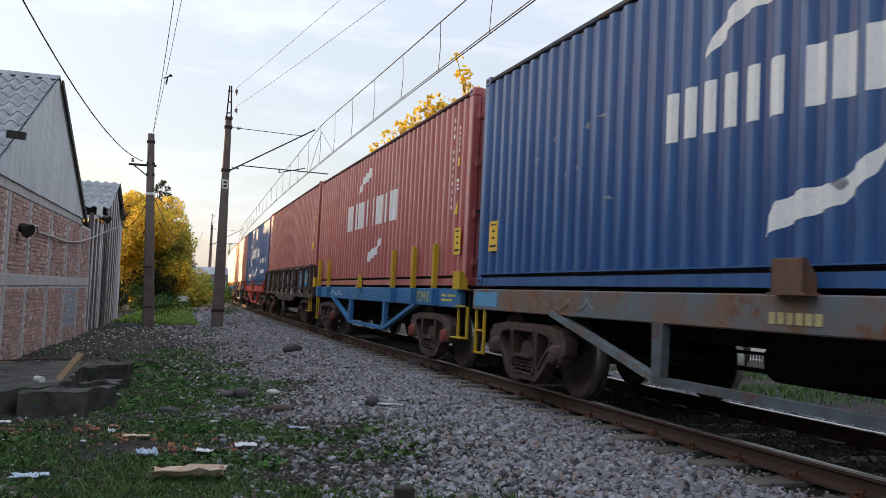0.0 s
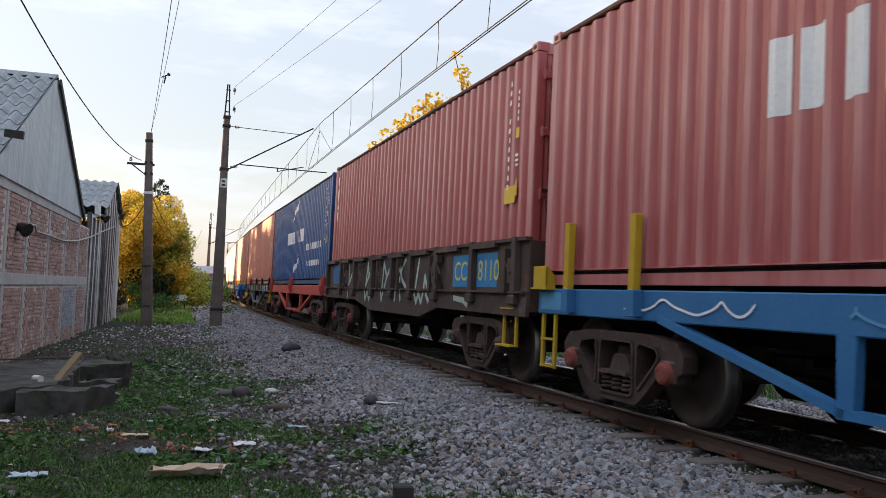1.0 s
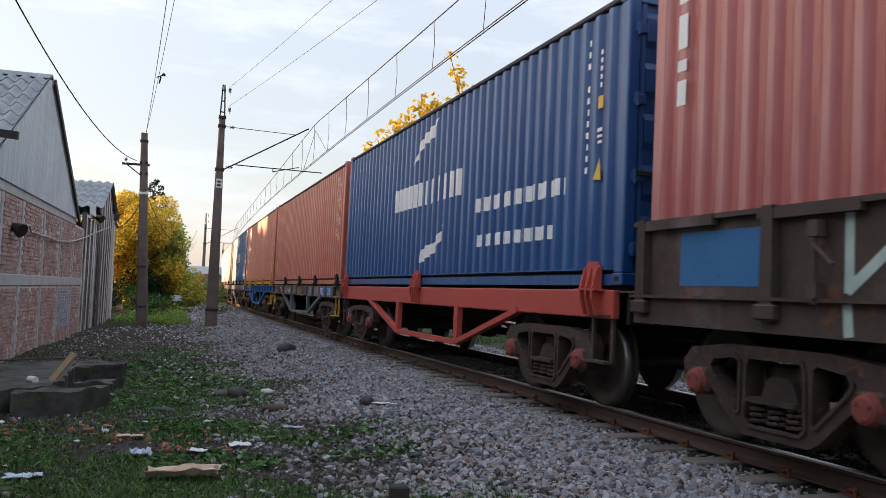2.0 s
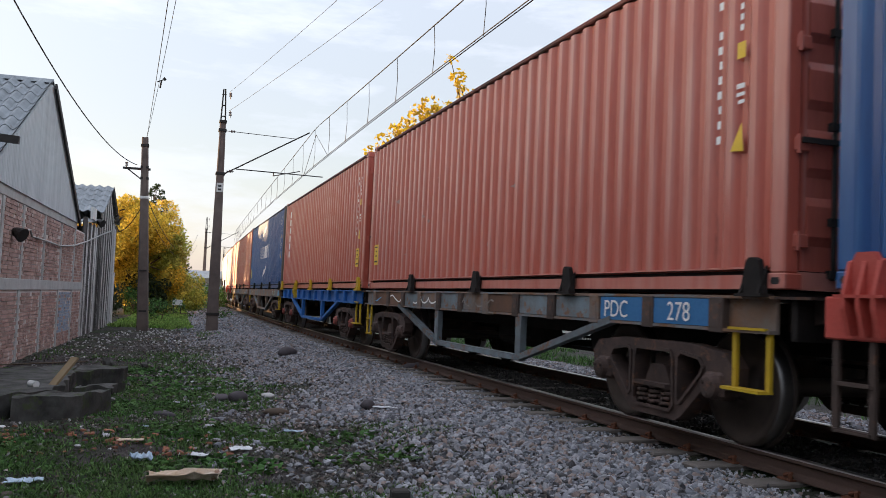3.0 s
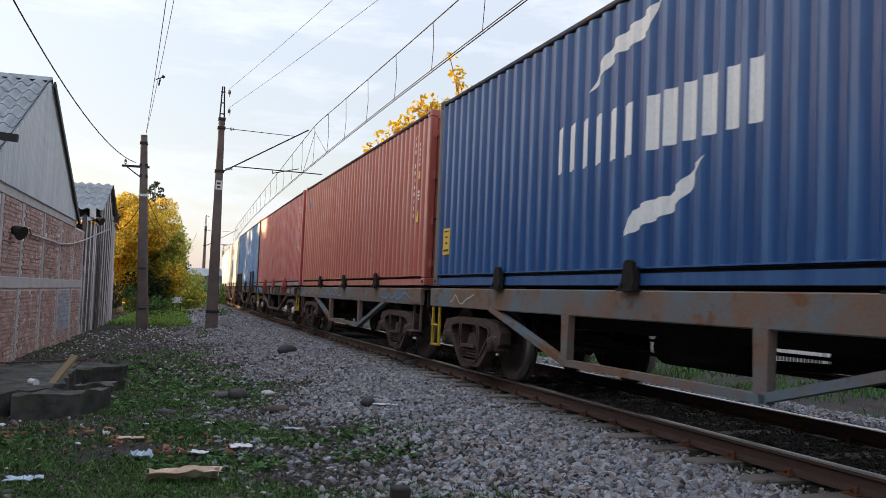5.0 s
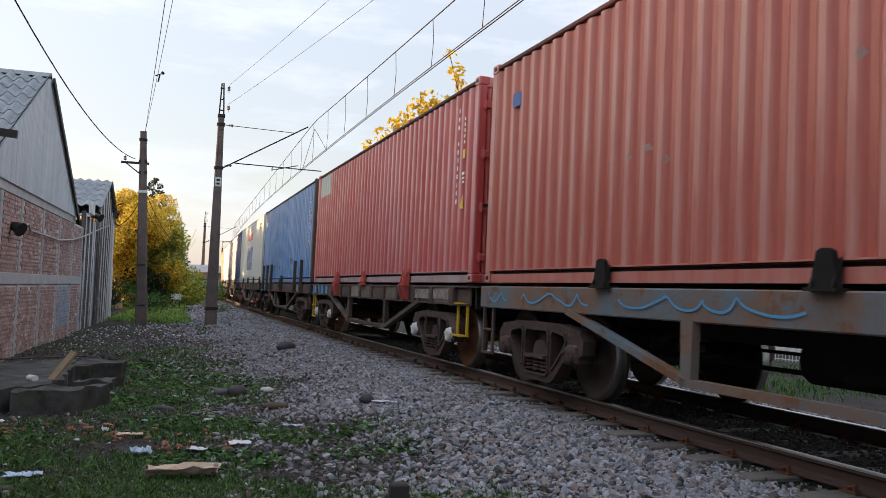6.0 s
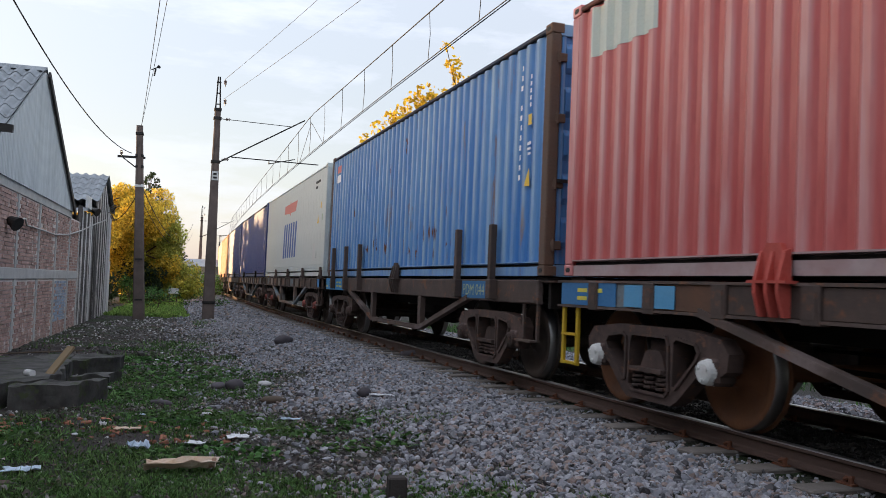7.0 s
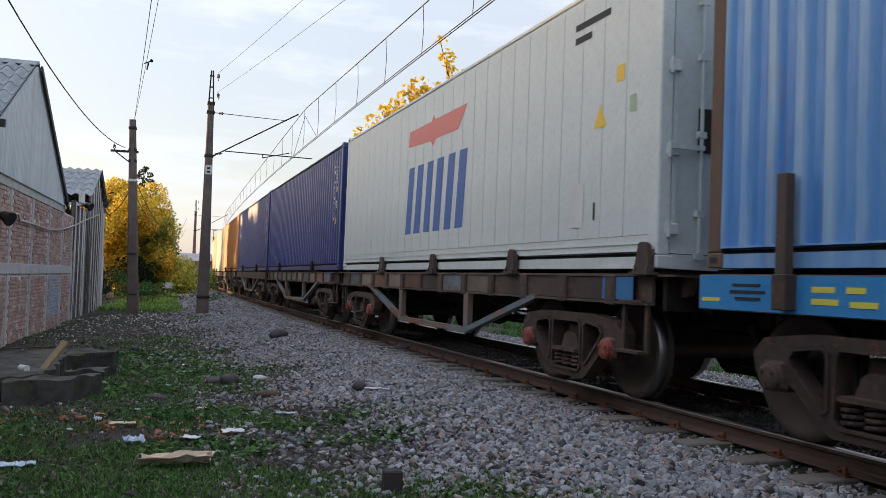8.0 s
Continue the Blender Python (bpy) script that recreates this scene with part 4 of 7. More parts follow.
def gondola():
    w = thing("gondola_wagon", "dark brown gondola wagon with ribs and chalk-white graffiti", "gondola wagon", "container wagons of the train")
    part("underframe", cached("underframe", make_underframe), M_BLACKSTEEL, w)
    part("brake_gear", cached("brake_gear", make_brake_gear, True), M_BLACKSTEEL, w)
    for rot in (0, 180):
        part("coupler", cached("coupler", make_coupler), M_BLACKSTEEL, w, at=pose(0, 0, 0, 0, 0, rot))
        at = pose(0, -1.29, 0) if rot == 0 else pose(0, 1.29, 0, 0, 0, 180)
        side = part("side", cached("gondola_side", make_gondola_side), M_WBROWN, w, at=at)
        for x in (-6.05, -4.42, -3.02, -1.36, 0.14, 1.36, 2.77, 4.37, 5.87):
            part("rib", cached("gondola_rib", make_gondola_rib), M_WBROWN, side, at=pose(x, 0, 0))
        for x in (-3.9, -2.3, -0.75, 0.75, 2.62, 3.0, 5.7):
            part("latch", cached("hatch_bar", make_hatch_bar), M_WBROWN, side, at=pose(x, 0, 0))
    for x in (-6.18, 6.14):
        bm = bmesh.new()
        box(bm, x, x + 0.05, -1.26, 1.26, 0.9, 1.75)
        part("end_wall", bm, M_WBROWN, w)
    bm = bmesh.new()
    box(bm, -6.1, 6.1, -1.2, 1.2, 1.14, 1.20)
    part("floor", bm, M_BLACKSTEEL, w)
    part("step", cached("stirrup", make_stirrup), M_YELLOW, w, at=pose(5.65, -1.24, 0))
    y = -1.2625
    for x0, x1 in ((3.46, 4.29), (4.45, 5.19)):
        bm = bmesh.new()
        box(bm, x0, x1, y, y + 0.004, 1.19, 1.64)
        part("number_panel", bm, M_NUMBERBLUE, w, "bright blue number panel")
    bm = bmesh.new()
    box(bm, -5.55, -4.52, y, y + 0.004, 1.22, 1.66)
    part("number_panel", bm, M_WBLUE, w, "faded dark blue panel")
    wagon_text(w, "CCB", 3.53, 1.28, 0.27, y - 0.003, M_YLETTER)
    wagon_text(w, "8110", 4.50, 1.28, 0.27, y - 0.003, M_YLETTER)
    # paint strokes sprayed over plate and sill
    strokes = (
        ((-3.73, 1.68), (-3.72, 1.2), (-3.14, 1.67)), ((-3.71, 1.09), (-3.69, 0.92)),
        ((-1.81, 1.39), (-1.92, 1.66), (-2.07, 1.19), (-1.46, 1.64)), ((-2.06, 1.09), (-1.96, 0.90), (-1.79, 1.08), (-1.64, 0.90), (-1.51, 1.04)),
        ((-0.69, 1.16), (-0.62, 1.62), (-0.38, 1.37)), ((-0.06, 1.61), (-0.41, 1.32), (-0.52, 1.16)), ((-0.69, 1.06), (-0.61, 0.9), (-0.53, 1.06)),
        ((0.31, 1.65), (0.59, 1.42), (0.46, 1.17)), ((0.9, 1.66), (0.62, 1.45), (0.70, 1.30), (0.96, 1.17)), ((0.37, 1.08), (0.35, 0.93)), ((0.67, 1.09), (0.73, 0.94)),
        ((1.71, 1.64), (1.56, 1.17)), ((2.32, 1.61), (2.31, 1.42)), ((2.03, 1.17), (2.07, 1.36), (2.21, 1.17)),
        ((1.59, 1.05), (1.72, 0.91), (1.83, 1.07), (2.0, 0.92), (2.08, 1.07)), ((2.24, 1.06), (2.39, 0.95)), ((3.62, 1.02), (4.0, 1.0), (4.2, 0.94)))
    for k, pts in enumerate(strokes):
        bm = bmesh.new()
        low = pts[0][1] < 1.12
        for i, ((xa, za), (xb, zb)) in enumerate(zip(pts, pts[1:])):
            yy = (-1.2925 if low else y - 0.002) - 0.0004 * (i % 3)
            d = Vector((xb - xa, 0, zb - za)).normalized()
            nrm = Vector((-d.z, 0, d.x)) * 0.042
            p, q = Vector((xa, yy, za)) - d * 0.02, Vector((xb, yy, zb)) + d * 0.02
            bm.faces.new([bm.verts.new(v) for v in (p - nrm * 0.8, q - nrm, q + nrm * 0.9, p + nrm)])
        part("paint_stroke", bm, M_MINT, w, "pale mint sprayed stroke")
    rolling = [build_bogie(w, x, M_CAPRED if x < 0 else M_BOGIE) for x in (4.45, -4.45)]
    return w, rolling


def scrawl(parent, x0, x1, y, seed, material, z0=0.945, z1=1.135):
    """Looping sprayed line without letters, one ribbon."""
    r = random.Random(seed)
    mid, amp = (z0 + z1) / 2, (z1 - z0) / 2
    n = int((x1 - x0) / 0.018)
    loop, a, pts = r.uniform(0.03, 0.09), r.uniform(0, 6), []
    for i in range(n):
        a += 0.19 + 0.10 * math.sin(i * 0.07 + seed)
        size = 0.55 + 0.45 * noise.noise(Vector((i * 0.06, seed, 0)))
        pts.append(Vector((x0 + i * 0.018 + loop * math.cos(a), y - 0.00002 * i, mid + amp * size * math.sin(a))))
    bm = bmesh.new()
    edge = []
    for p, q in zip(pts, pts[1:]):
        d = (q - p).normalized()
        nrm = Vector((-d.z, 0, d.x)) * 0.011
        edge.append((bm.verts.new(p - nrm), bm.verts.new(p + nrm)))
    for p, q in zip(edge, edge[1:]):
        bm.faces.new((p[0], q[0], q[1], p[1]))
    return part("spray_line", bm, material, parent, "thin sprayed scrawl")


def wagon_text(parent, body, x, z, size, y, material):
    cu = bpy.data.curves.new("text", "FONT")
    cu.body = body
    cu.size = size / 0.70
    tmp = new("text", cu)
    dg = bpy.context.evaluated_depsgraph_get()
    me = bpy.data.meshes.new_from_object(tmp.evaluated_get(dg))
    bpy.data.objects.remove(tmp)
    bpy.data.curves.remove(cu)
    return part("lettering", me, material, parent, at=pose(x, y, z, 90))


# 0: blue container, rusty wagon
c = container("container", M_BLUE, "navy blue corrugated shipping container with white brand mark")
big_brand(c, -1.62, 1.78, 1.28, 1.72, (-0.45, 2.2), (0.37, 0.68)), standard_marks(c), height_stickers(c)
add(0, flat_wagon(M_WRUST, M_BOGIE, M_BAYGREY, "rusty grey flat wagon with truss rods under a blue container", corners=(0.17,), stake_mat=M_BAYRUST, patches=[(-6.1, -5.3, 0.95, 1.14, M_PALEBLUE)] + [(-0.11 + i * 0.093, -0.045 + i * 0.093, 0.965, 1.05, M_CREAMLETTER) for i in range(6)], scrawls=[(-3.6, -2.6, 12, M_CHALK), (1.2, 3.4, 13, M_CHALK)]), c)
scuffs(c, [(-3.9, 1.7), (-3.6, 1.25), (-3.3, 1.3), (-3.1, 1.72), (-2.8, 1.78), (-4.3, 1.5), (-2.6, 0.9), (0.5, 0.7), (2.0, 1.1)], M_SCUFFBLUE, 1)
# 1: red container, blue wagon with yellow stakes
c = container("container", M_RED, "red-brown corrugated shipping container with white brand mark")
big_brand(c, -2.45, 2.12, 1.25, 1.84, (-0.8, 2.27), (0.35, 0.74)), standard_marks(c), height_stickers(c, ends=(5.50,))
add(1, flat_wagon(M_WBLUE, M_CAPRED, M_WBLUE, "light blue flat wagon with yellow stakes under a red container", doubles=(), wedges=(-0.6,), wedge_mat=M_YELLOW, stakes=(-5.35, -4.05, 2.32, 3.66, 4.85), stake_mat=M_YELLOW, step_x=6.0, corners=(-5.98, 6.02), patches=[(-6.1, -5.5, 0.95, 1.14, M_PALEBLUE), (5.1, 5.3, 1.06, 1.09, M_YLETTER), (5.4, 5.75, 1.06, 1.09, M_YLETTER), (5.1, 5.6, 0.99, 1.02, M_YLETTER)], words=[('PDM 038', 3.77, 0.96, 0.17, M_YLETTER)], scrawls=[(-4.3, -2.4, 1, M_LETTER), (-1.6, 0.9, 2, M_PALEBLUE)]), c)
# 2: red container in a brown gondola (built further down)
c = container("container", M_RED, "red-brown shipping container standing in a gondola wagon", lift=0.05)
standard_marks(c)
on_side(c, "height_sticker", [rect(5.2, 5.55, 0.98, 1.20)], M_STICKER, True)
on_side(c, "owner_bar", [rect(-5.75, -5.62, z, z + w) for z, w in ((1.5, 0.22), (1.8, 0.1), (2.0, 0.3), (2.4, 0.2))], M_LETTER, True)
add(2, gondola(), c)
# 3: blue container, red wagon
c = container("container", M_BLUE, "navy blue shipping container with two white marks")
on_side(c, "brand_mark", mark_blocks(-2.2, 1.45, 1.32, 1.72), M_LETTER)
on_side(c, "brand_swoosh", [swoosh(-0.4, 2.38, True), swoosh(0.1, 0.62, False)], M_LETTER)
on_side(c, "route_bar", mark_blocks(2.08, 4.86, 1.0, 1.19, 9) + mark_blocks(2.14, 4.52, 0.52, 0.68, 8), M_LETTER)
standard_marks(c)
add(3, flat_wagon(M_WRED, M_CAPRED, M_WRED, "red flat wagon with tall brackets under a blue container", doubles=(-5.8, -0.4, 5.6), wedge_mat=M_WRED, ladder_mat=M_WBROWN), c)
# 4
c = container("container", M_RED2, "faded red-brown shipping container with dented side")
standard_marks(c), height_stickers(c, ends=(-5.72,))
add(4, flat_wagon(M_WRUST, M_BOGIE, M_BAYGREY, "rusty wagon with blue number panels and truss rods", plain=False, wedges=(-2.95, 0.1, 2.83, 5.82), patches=[(3.52, 4.28, 0.93, 1.15, M_WBLUE), (4.45, 5.35, 0.93, 1.15, M_WBLUE)], words=[('PDC', 3.60, 0.96, 0.16, M_LETTER), ('278', 4.68, 0.96, 0.16, M_LETTER)], scrawls=[(-5.4, -4.9, 3, M_PALEBLUE), (-4.3, -3.5, 4, M_LETTER), (-2.8, -1.4, 5, M_LETTER), (-0.6, 0.8, 6, M_CHALK)]), c)
scuffs(c, [(-4.2, 1.6), (-4.0, 1.0), (-3.6, 0.6), (-3.3, 0.66), (-2.2, 1.75), (-1.9, 1.78), (-2.6, 1.2), (-2.3, 1.1), (0.3, 0.6), (1.1, 1.3)], M_SCUFFRED, 2)
# 5
c = container("container", M_RED2, "faded red container with white upright lettering at its end")
standard_marks(c), height_stickers(c, ends=(5.31,))
on_side(c, "owner_mark", [rect(-5.27 + k * 0.17, -5.18 + k * 0.17, 1.02 + i * 0.262, 1.22 + i * 0.262) for i in range(6) for k in (0, 1)], M_LETTER)
add(5, flat_wagon(M_WBLUE2, M_CAPRED, M_WBLUE2, "royal blue flat wagon with yellow brackets", plain=False, ladder=False, doubles=(-2.85,), wedges=(-5.95, -0.2, 2.7, 5.85), wedge_mat=M_YELLOW), c)
# 6
c = container("container", M_BLUE, "navy blue shipping container with white mark and rusty corner post", post_mat=surface("post_grey_rust", (0.16, 0.15, 0.14), (0.17, 0.11, 0.07), 0.7))
big_brand(c, -2.0, 1.58, 1.24, 1.75, (-0.6, 2.33), (0.15, 0.76))
standard_marks(c), height_stickers(c, ends=(-5.72,))
add(6, flat_wagon(M_WRUST, M_BOGIE, M_WRUST, "rusty grey flat wagon with dark brackets and number", wedges=(-3.4, -0.25, 2.85, 5.9), patches=[(5.38, 5.85, 0.95, 1.14, M_PALEBLUE)], words=[('PDC  247', 3.86, 0.97, 0.15, M_PALEGREEN)], scrawls=[(-5.2, -4.2, 14, M_PALEGREEN)]), c)
# 7
c = container("container", M_RED2, "faded red shipping container with scratches and a small label")
standard_marks(c)
on_side(c, "small_label", [rect(-5.4, -5.15, 2.2, 2.38)], M_BLUELOGO, True)
add(7, flat_wagon(M_WRUST, M_BOGIE, M_WRUST, "rusty flat wagon with pale graffiti on its sill", wedges=(-2.95, 0.0, 3.0), ladder_mat=M_WBROWN, scrawls=[(-5.9, -5.2, 7, M_PALEBLUE), (-4.9, -3.2, 8, M_PALEBLUE), (-2.6, -0.2, 9, M_PALEBLUE), (0.6, 2.4, 10, M_CHALK), (3.5, 5.6, 11, M_PALEBLUE)]), c)
scuffs(c, [(-2.6, 1.2), (-2.3, 1.25), (-2.0, 1.1), (0.2, 1.5), (0.6, 1.3), (1.4, 0.9), (-3.5, 0.5), (2.4, 0.6), (2.9, 1.9)], M_SCUFFRED, 3)
# 8
c = container("container", M_RED3, "bright red shipping container with a pale square label", sill_paint=surface("chalky_pink_rail", (0.42, 0.33, 0.32), (0.33, 0.20, 0.19), 0.7, scale=2, amount=1.0))
standard_marks(c)
on_side(c, "company_label", [rect(-5.68, -4.50, 2.26, 2.78)], surface("pale_label", (0.55, 0.58, 0.5), (0.45, 0.55, 0.5), 0.5, scale=4), label="pale square company label")
add(8, flat_wagon(M_WBROWN, M_CAPWHITE, M_WBROWN, "brown flat wagon with white axle caps and red brackets", plain=False, wedges=(-0.2,), doubles=(-2.82, 2.96), wedge_mat=M_WRED, patches=[(-6.1, -5.0, 0.93, 1.16, M_WBLUE), (-4.85, -4.05, 0.94, 1.14, M_PALEBLUE), (-5.75, -5.55, 1.06, 1.10, M_YLETTER), (-5.75, -5.55, 0.98, 1.02, M_YLETTER), (-5.45, -5.25, 1.06, 1.10, M_YLETTER), (3.45, 4.25, 0.97, 1.12, M_CHALK), (4.48, 5.2, 0.97, 1.12, M_CHALK)], wheel_mat=surface("rusty_wheel", (0.15, 0.06, 0.025), (0.06, 0.034, 0.024), 0.7)), c)
# 9
c = container("container", M_SKYBLUE, "faded light blue shipping container with rust streaks", post_mat=surface("rusty_post", (0.13, 0.09, 0.07), (0.16, 0.08, 0.045), 0.8))
standard_marks(c)
on_side(c, "red_label", [rect(-5.5, -5.1, 2.45, 2.62)], M_REDLOGO, True)
on_side(c, "white_label", [rect(-5.5, -5.1, 2.22, 2.40)], M_LETTER, True)
add(9, flat_wagon(M_WBROWN, M_BOGIE, M_WBROWN, "dark brown flat wagon with tall black stakes", ladder=False, stakes=(-5.16, -3.85, -2.55, 3.42, 4.70), stake_mat=M_WBROWN, doubles=(0.12,), wedge_mat=M_WBROWN, patches=[(3.50, 4.62, 0.93, 1.16, M_WBLUE), (-6.15, -4.2, 0.91, 1.17, M_NUMBERBLUE), (-6.12, -5.9, 0.97, 1.0, M_YLETTER), (-4.95, -4.75, 1.06, 1.10, M_YLETTER), (-4.95, -4.72, 0.98, 1.02, M_YLETTER), (-4.65, -4.5, 1.06, 1.10, M_YLETTER), (-4.62, -4.4, 0.97, 1.01, M_YLETTER), (-5.75, -5.45, 1.09, 1.11, M_INK), (-5.78, -5.4, 1.04, 1.06, M_INK), (-5.72, -5.45, 0.99, 1.01, M_INK)], words=[('PDM 044', 3.56, 0.97, 0.15, M_PALEGREEN)], ladder_mat=M_WBROWN), c)
rr = random.Random(44)
for x, z, spread, n in ((1.82, 0.72, 0.09, 9), (2.11, 0.70, 0.06, 7), (1.54, 0.65, 0.08, 4), (1.17, 0.58, 0.06, 5), (-1.63, 0.60, 0.10, 9), (-1.39, 0.52, 0.10, 9), (-1.07, 0.66, 0.07, 6),
                        (-0.88, 0.62, 0.05, 4), (0.35, 0.59, 0.05, 3), (0.05, 0.59, 0.05, 3), (0.62, 0.59, 0.05, 3), (0.88, 0.62, 0.06, 4), (1.05, 0.42, 0.07, 4), (0.80, 0.38, 0.08, 4),
                        (2.10, 0.28, 0.06, 4), (2.63, 0.9, 0.03, 2), (2.76, 0.49, 0.05, 3), (0.22, 2.33, 0.02, 3), (1.98, 1.81, 0.02, 2), (-0.68, 1.96, 0.02, 3), (-2.33, 0.62, 0.10, 5), (-3.66, 1.36, 0.02, 2), (3.04, 0.33, 0.05, 3)):
    for _ in range(n):
        cx, top = x + rr.gauss(0, spread * 0.6), z + rr.gauss(0, 0.05)
        up, drop, a = rr.uniform(0.03, 0.16), rr.uniform(0.04, 0.20), rr.uniform(0.005, 0.020)
        on_side(c, "rust_streak", [[(cx, max(top - drop, 0.18)), (cx + a * 0.7, top - drop * 0.4), (cx + a, top), (cx + a * 0.3, top + up * 0.6), (cx, top + up), (cx - a * 0.5, top + up * 0.3), (cx - a, top - 0.01), (cx - a * 0.5, top - drop * 0.5)]], M_RUSTSPOT, label="brown rust running down the paint")
# 10
c = container("reefer_container", M_WHITE, "white refrigerated container with blue and red marks", reefer=True)
on_side(c, "blue_mark", mark_blocks(-1.57, 1.36, 0.59, 1.70, 3, 0.12), M_BLUELOGO, True)
on_side(c, "red_mark", [[(-1.48, 2.07), (-0.3, 2.02), (-0.2, 1.92), (-0.05, 2.03), (0.92, 2.02), (1.28, 2.34), (-0.1, 2.34), (-0.2, 2.42), (-0.3, 2.33), (-1.45, 2.33)]], M_REDLOGO, True)
add(10, flat_wagon(M_WBROWN, M_CAPRED, M_WRUST, "brown wagon with stake pockets under a white container", plain=False, wedges=(-2.77, 0.13, 3.08, 5.95), wedge_mat=M_WBROWN, patches=[(5.2, 5.75, 0.94, 1.15, M_WBLUE)], ladder_mat=M_WBROWN), c)
on_side(c, "warning_triangle", [[(4.9, 1.40), (5.15, 1.40), (5.02, 1.64)]], M_STICKER, True)
on_side(c, "serial_bar", [rect(4.45, 5.17, 2.50, 2.57), rect(4.45, 4.8, 2.36, 2.43), rect(4.93, 4.97, 0.48, 0.66)], M_INK, True)
on_side(c, "pale_patch", [rect(4.40, 4.73, 0.42, 0.88)], M_PLATE, True)
on_side(c, "orange_label", [rect(5.32, 5.46, 1.79, 1.95)], M_STICKER, True)
on_side(c, "green_label", [rect(5.57, 5.68, 1.46, 1.62)], M_PALEGREEN, True)
# 11 to 16: the train's tail
for number, paint, tint in ((11, M_DKBLUE, "dark blue"), (12, M_DKBLUE, "dark blue"), (13, M_ORANGE, "orange"), (14, M_CREAM, "cream"), (15, M_ORANGE, "orange"), (16, M_RED2, "faded red")):
    c = container("container", paint, tint + " corrugated shipping container on a brown wagon")
    standard_marks(c)
    add(number, flat_wagon(M_WBROWN, M_BOGIE, M_WRUST, "brown flat wagon with truss rods carrying a " + tint + " container", plain=number % 2 == 0, wedges=(-2.95, 2.95), ladder_mat=M_WBROWN), c)


def gone(t):
    """Metres the train has run at t; it gathers a little speed towards the end."""
    return SPEED * t + 0.09 * max(t - 5.5, 0.0) ** 2


def car_pose(number, t):
    s = S_FIRST + number * SPAN + CAR_SHIFT.get(number, 0.0) - gone(t)
    x, y, th = track(s)
    return pose(x, y, RAIL_Z, -0.35, 0, math.degrees(math.atan2(-math.cos(th), -math.sin(th))))

# ---- the hall by the track: wall frame, u along the wall away from the camera, v out towards the track ----
WALL_H = radians(-15.5)
WALL = Matrix(((math.cos(WALL_H), math.sin(WALL_H), 0, -8.36), (-math.sin(WALL_H), math.cos(WALL_H), 0, 17.26), (0, 0, 1, 0), (0, 0, 0, 1)))
# local x = out towards the track, local y = along the wall away from the camera


def wave_strip(bm, x0, x1, p_low, p_high, pitch, depth, n_per=6, thick=0.012):
    """A wavy roofing strip; waves run from the low edge to the high edge (y, z pairs), repeated along x."""
    n = max(2, int((x1 - x0) / pitch * n_per))
    d = Vector((0, p_high[0] - p_low[0], p_high[1] - p_low[1])).normalized()
    up = Vector((0, -d.z, d.y)) if d.y > 0 else Vector((0, d.z, -d.y))
    rows = []
    for i in range(n + 1):
        x = x0 + (x1 - x0) * i / n
        h = depth * 0.5 * (1 + math.cos(2 * math.pi * (x - x0) / pitch))
        rows.append([bm.verts.new(Vector((x, y, z)) + up * (h + o)) for (y, z), o in ((p_low, 0.02 + thick), (p_high, thick), (p_high, 0), (p_low, 0.02))])
    for a, b in zip(rows, rows[1:]):
        for i in range(4):
            bm.faces.new((a[i], b[i], b[(i + 1) % 4], a[(i + 1) % 4]))


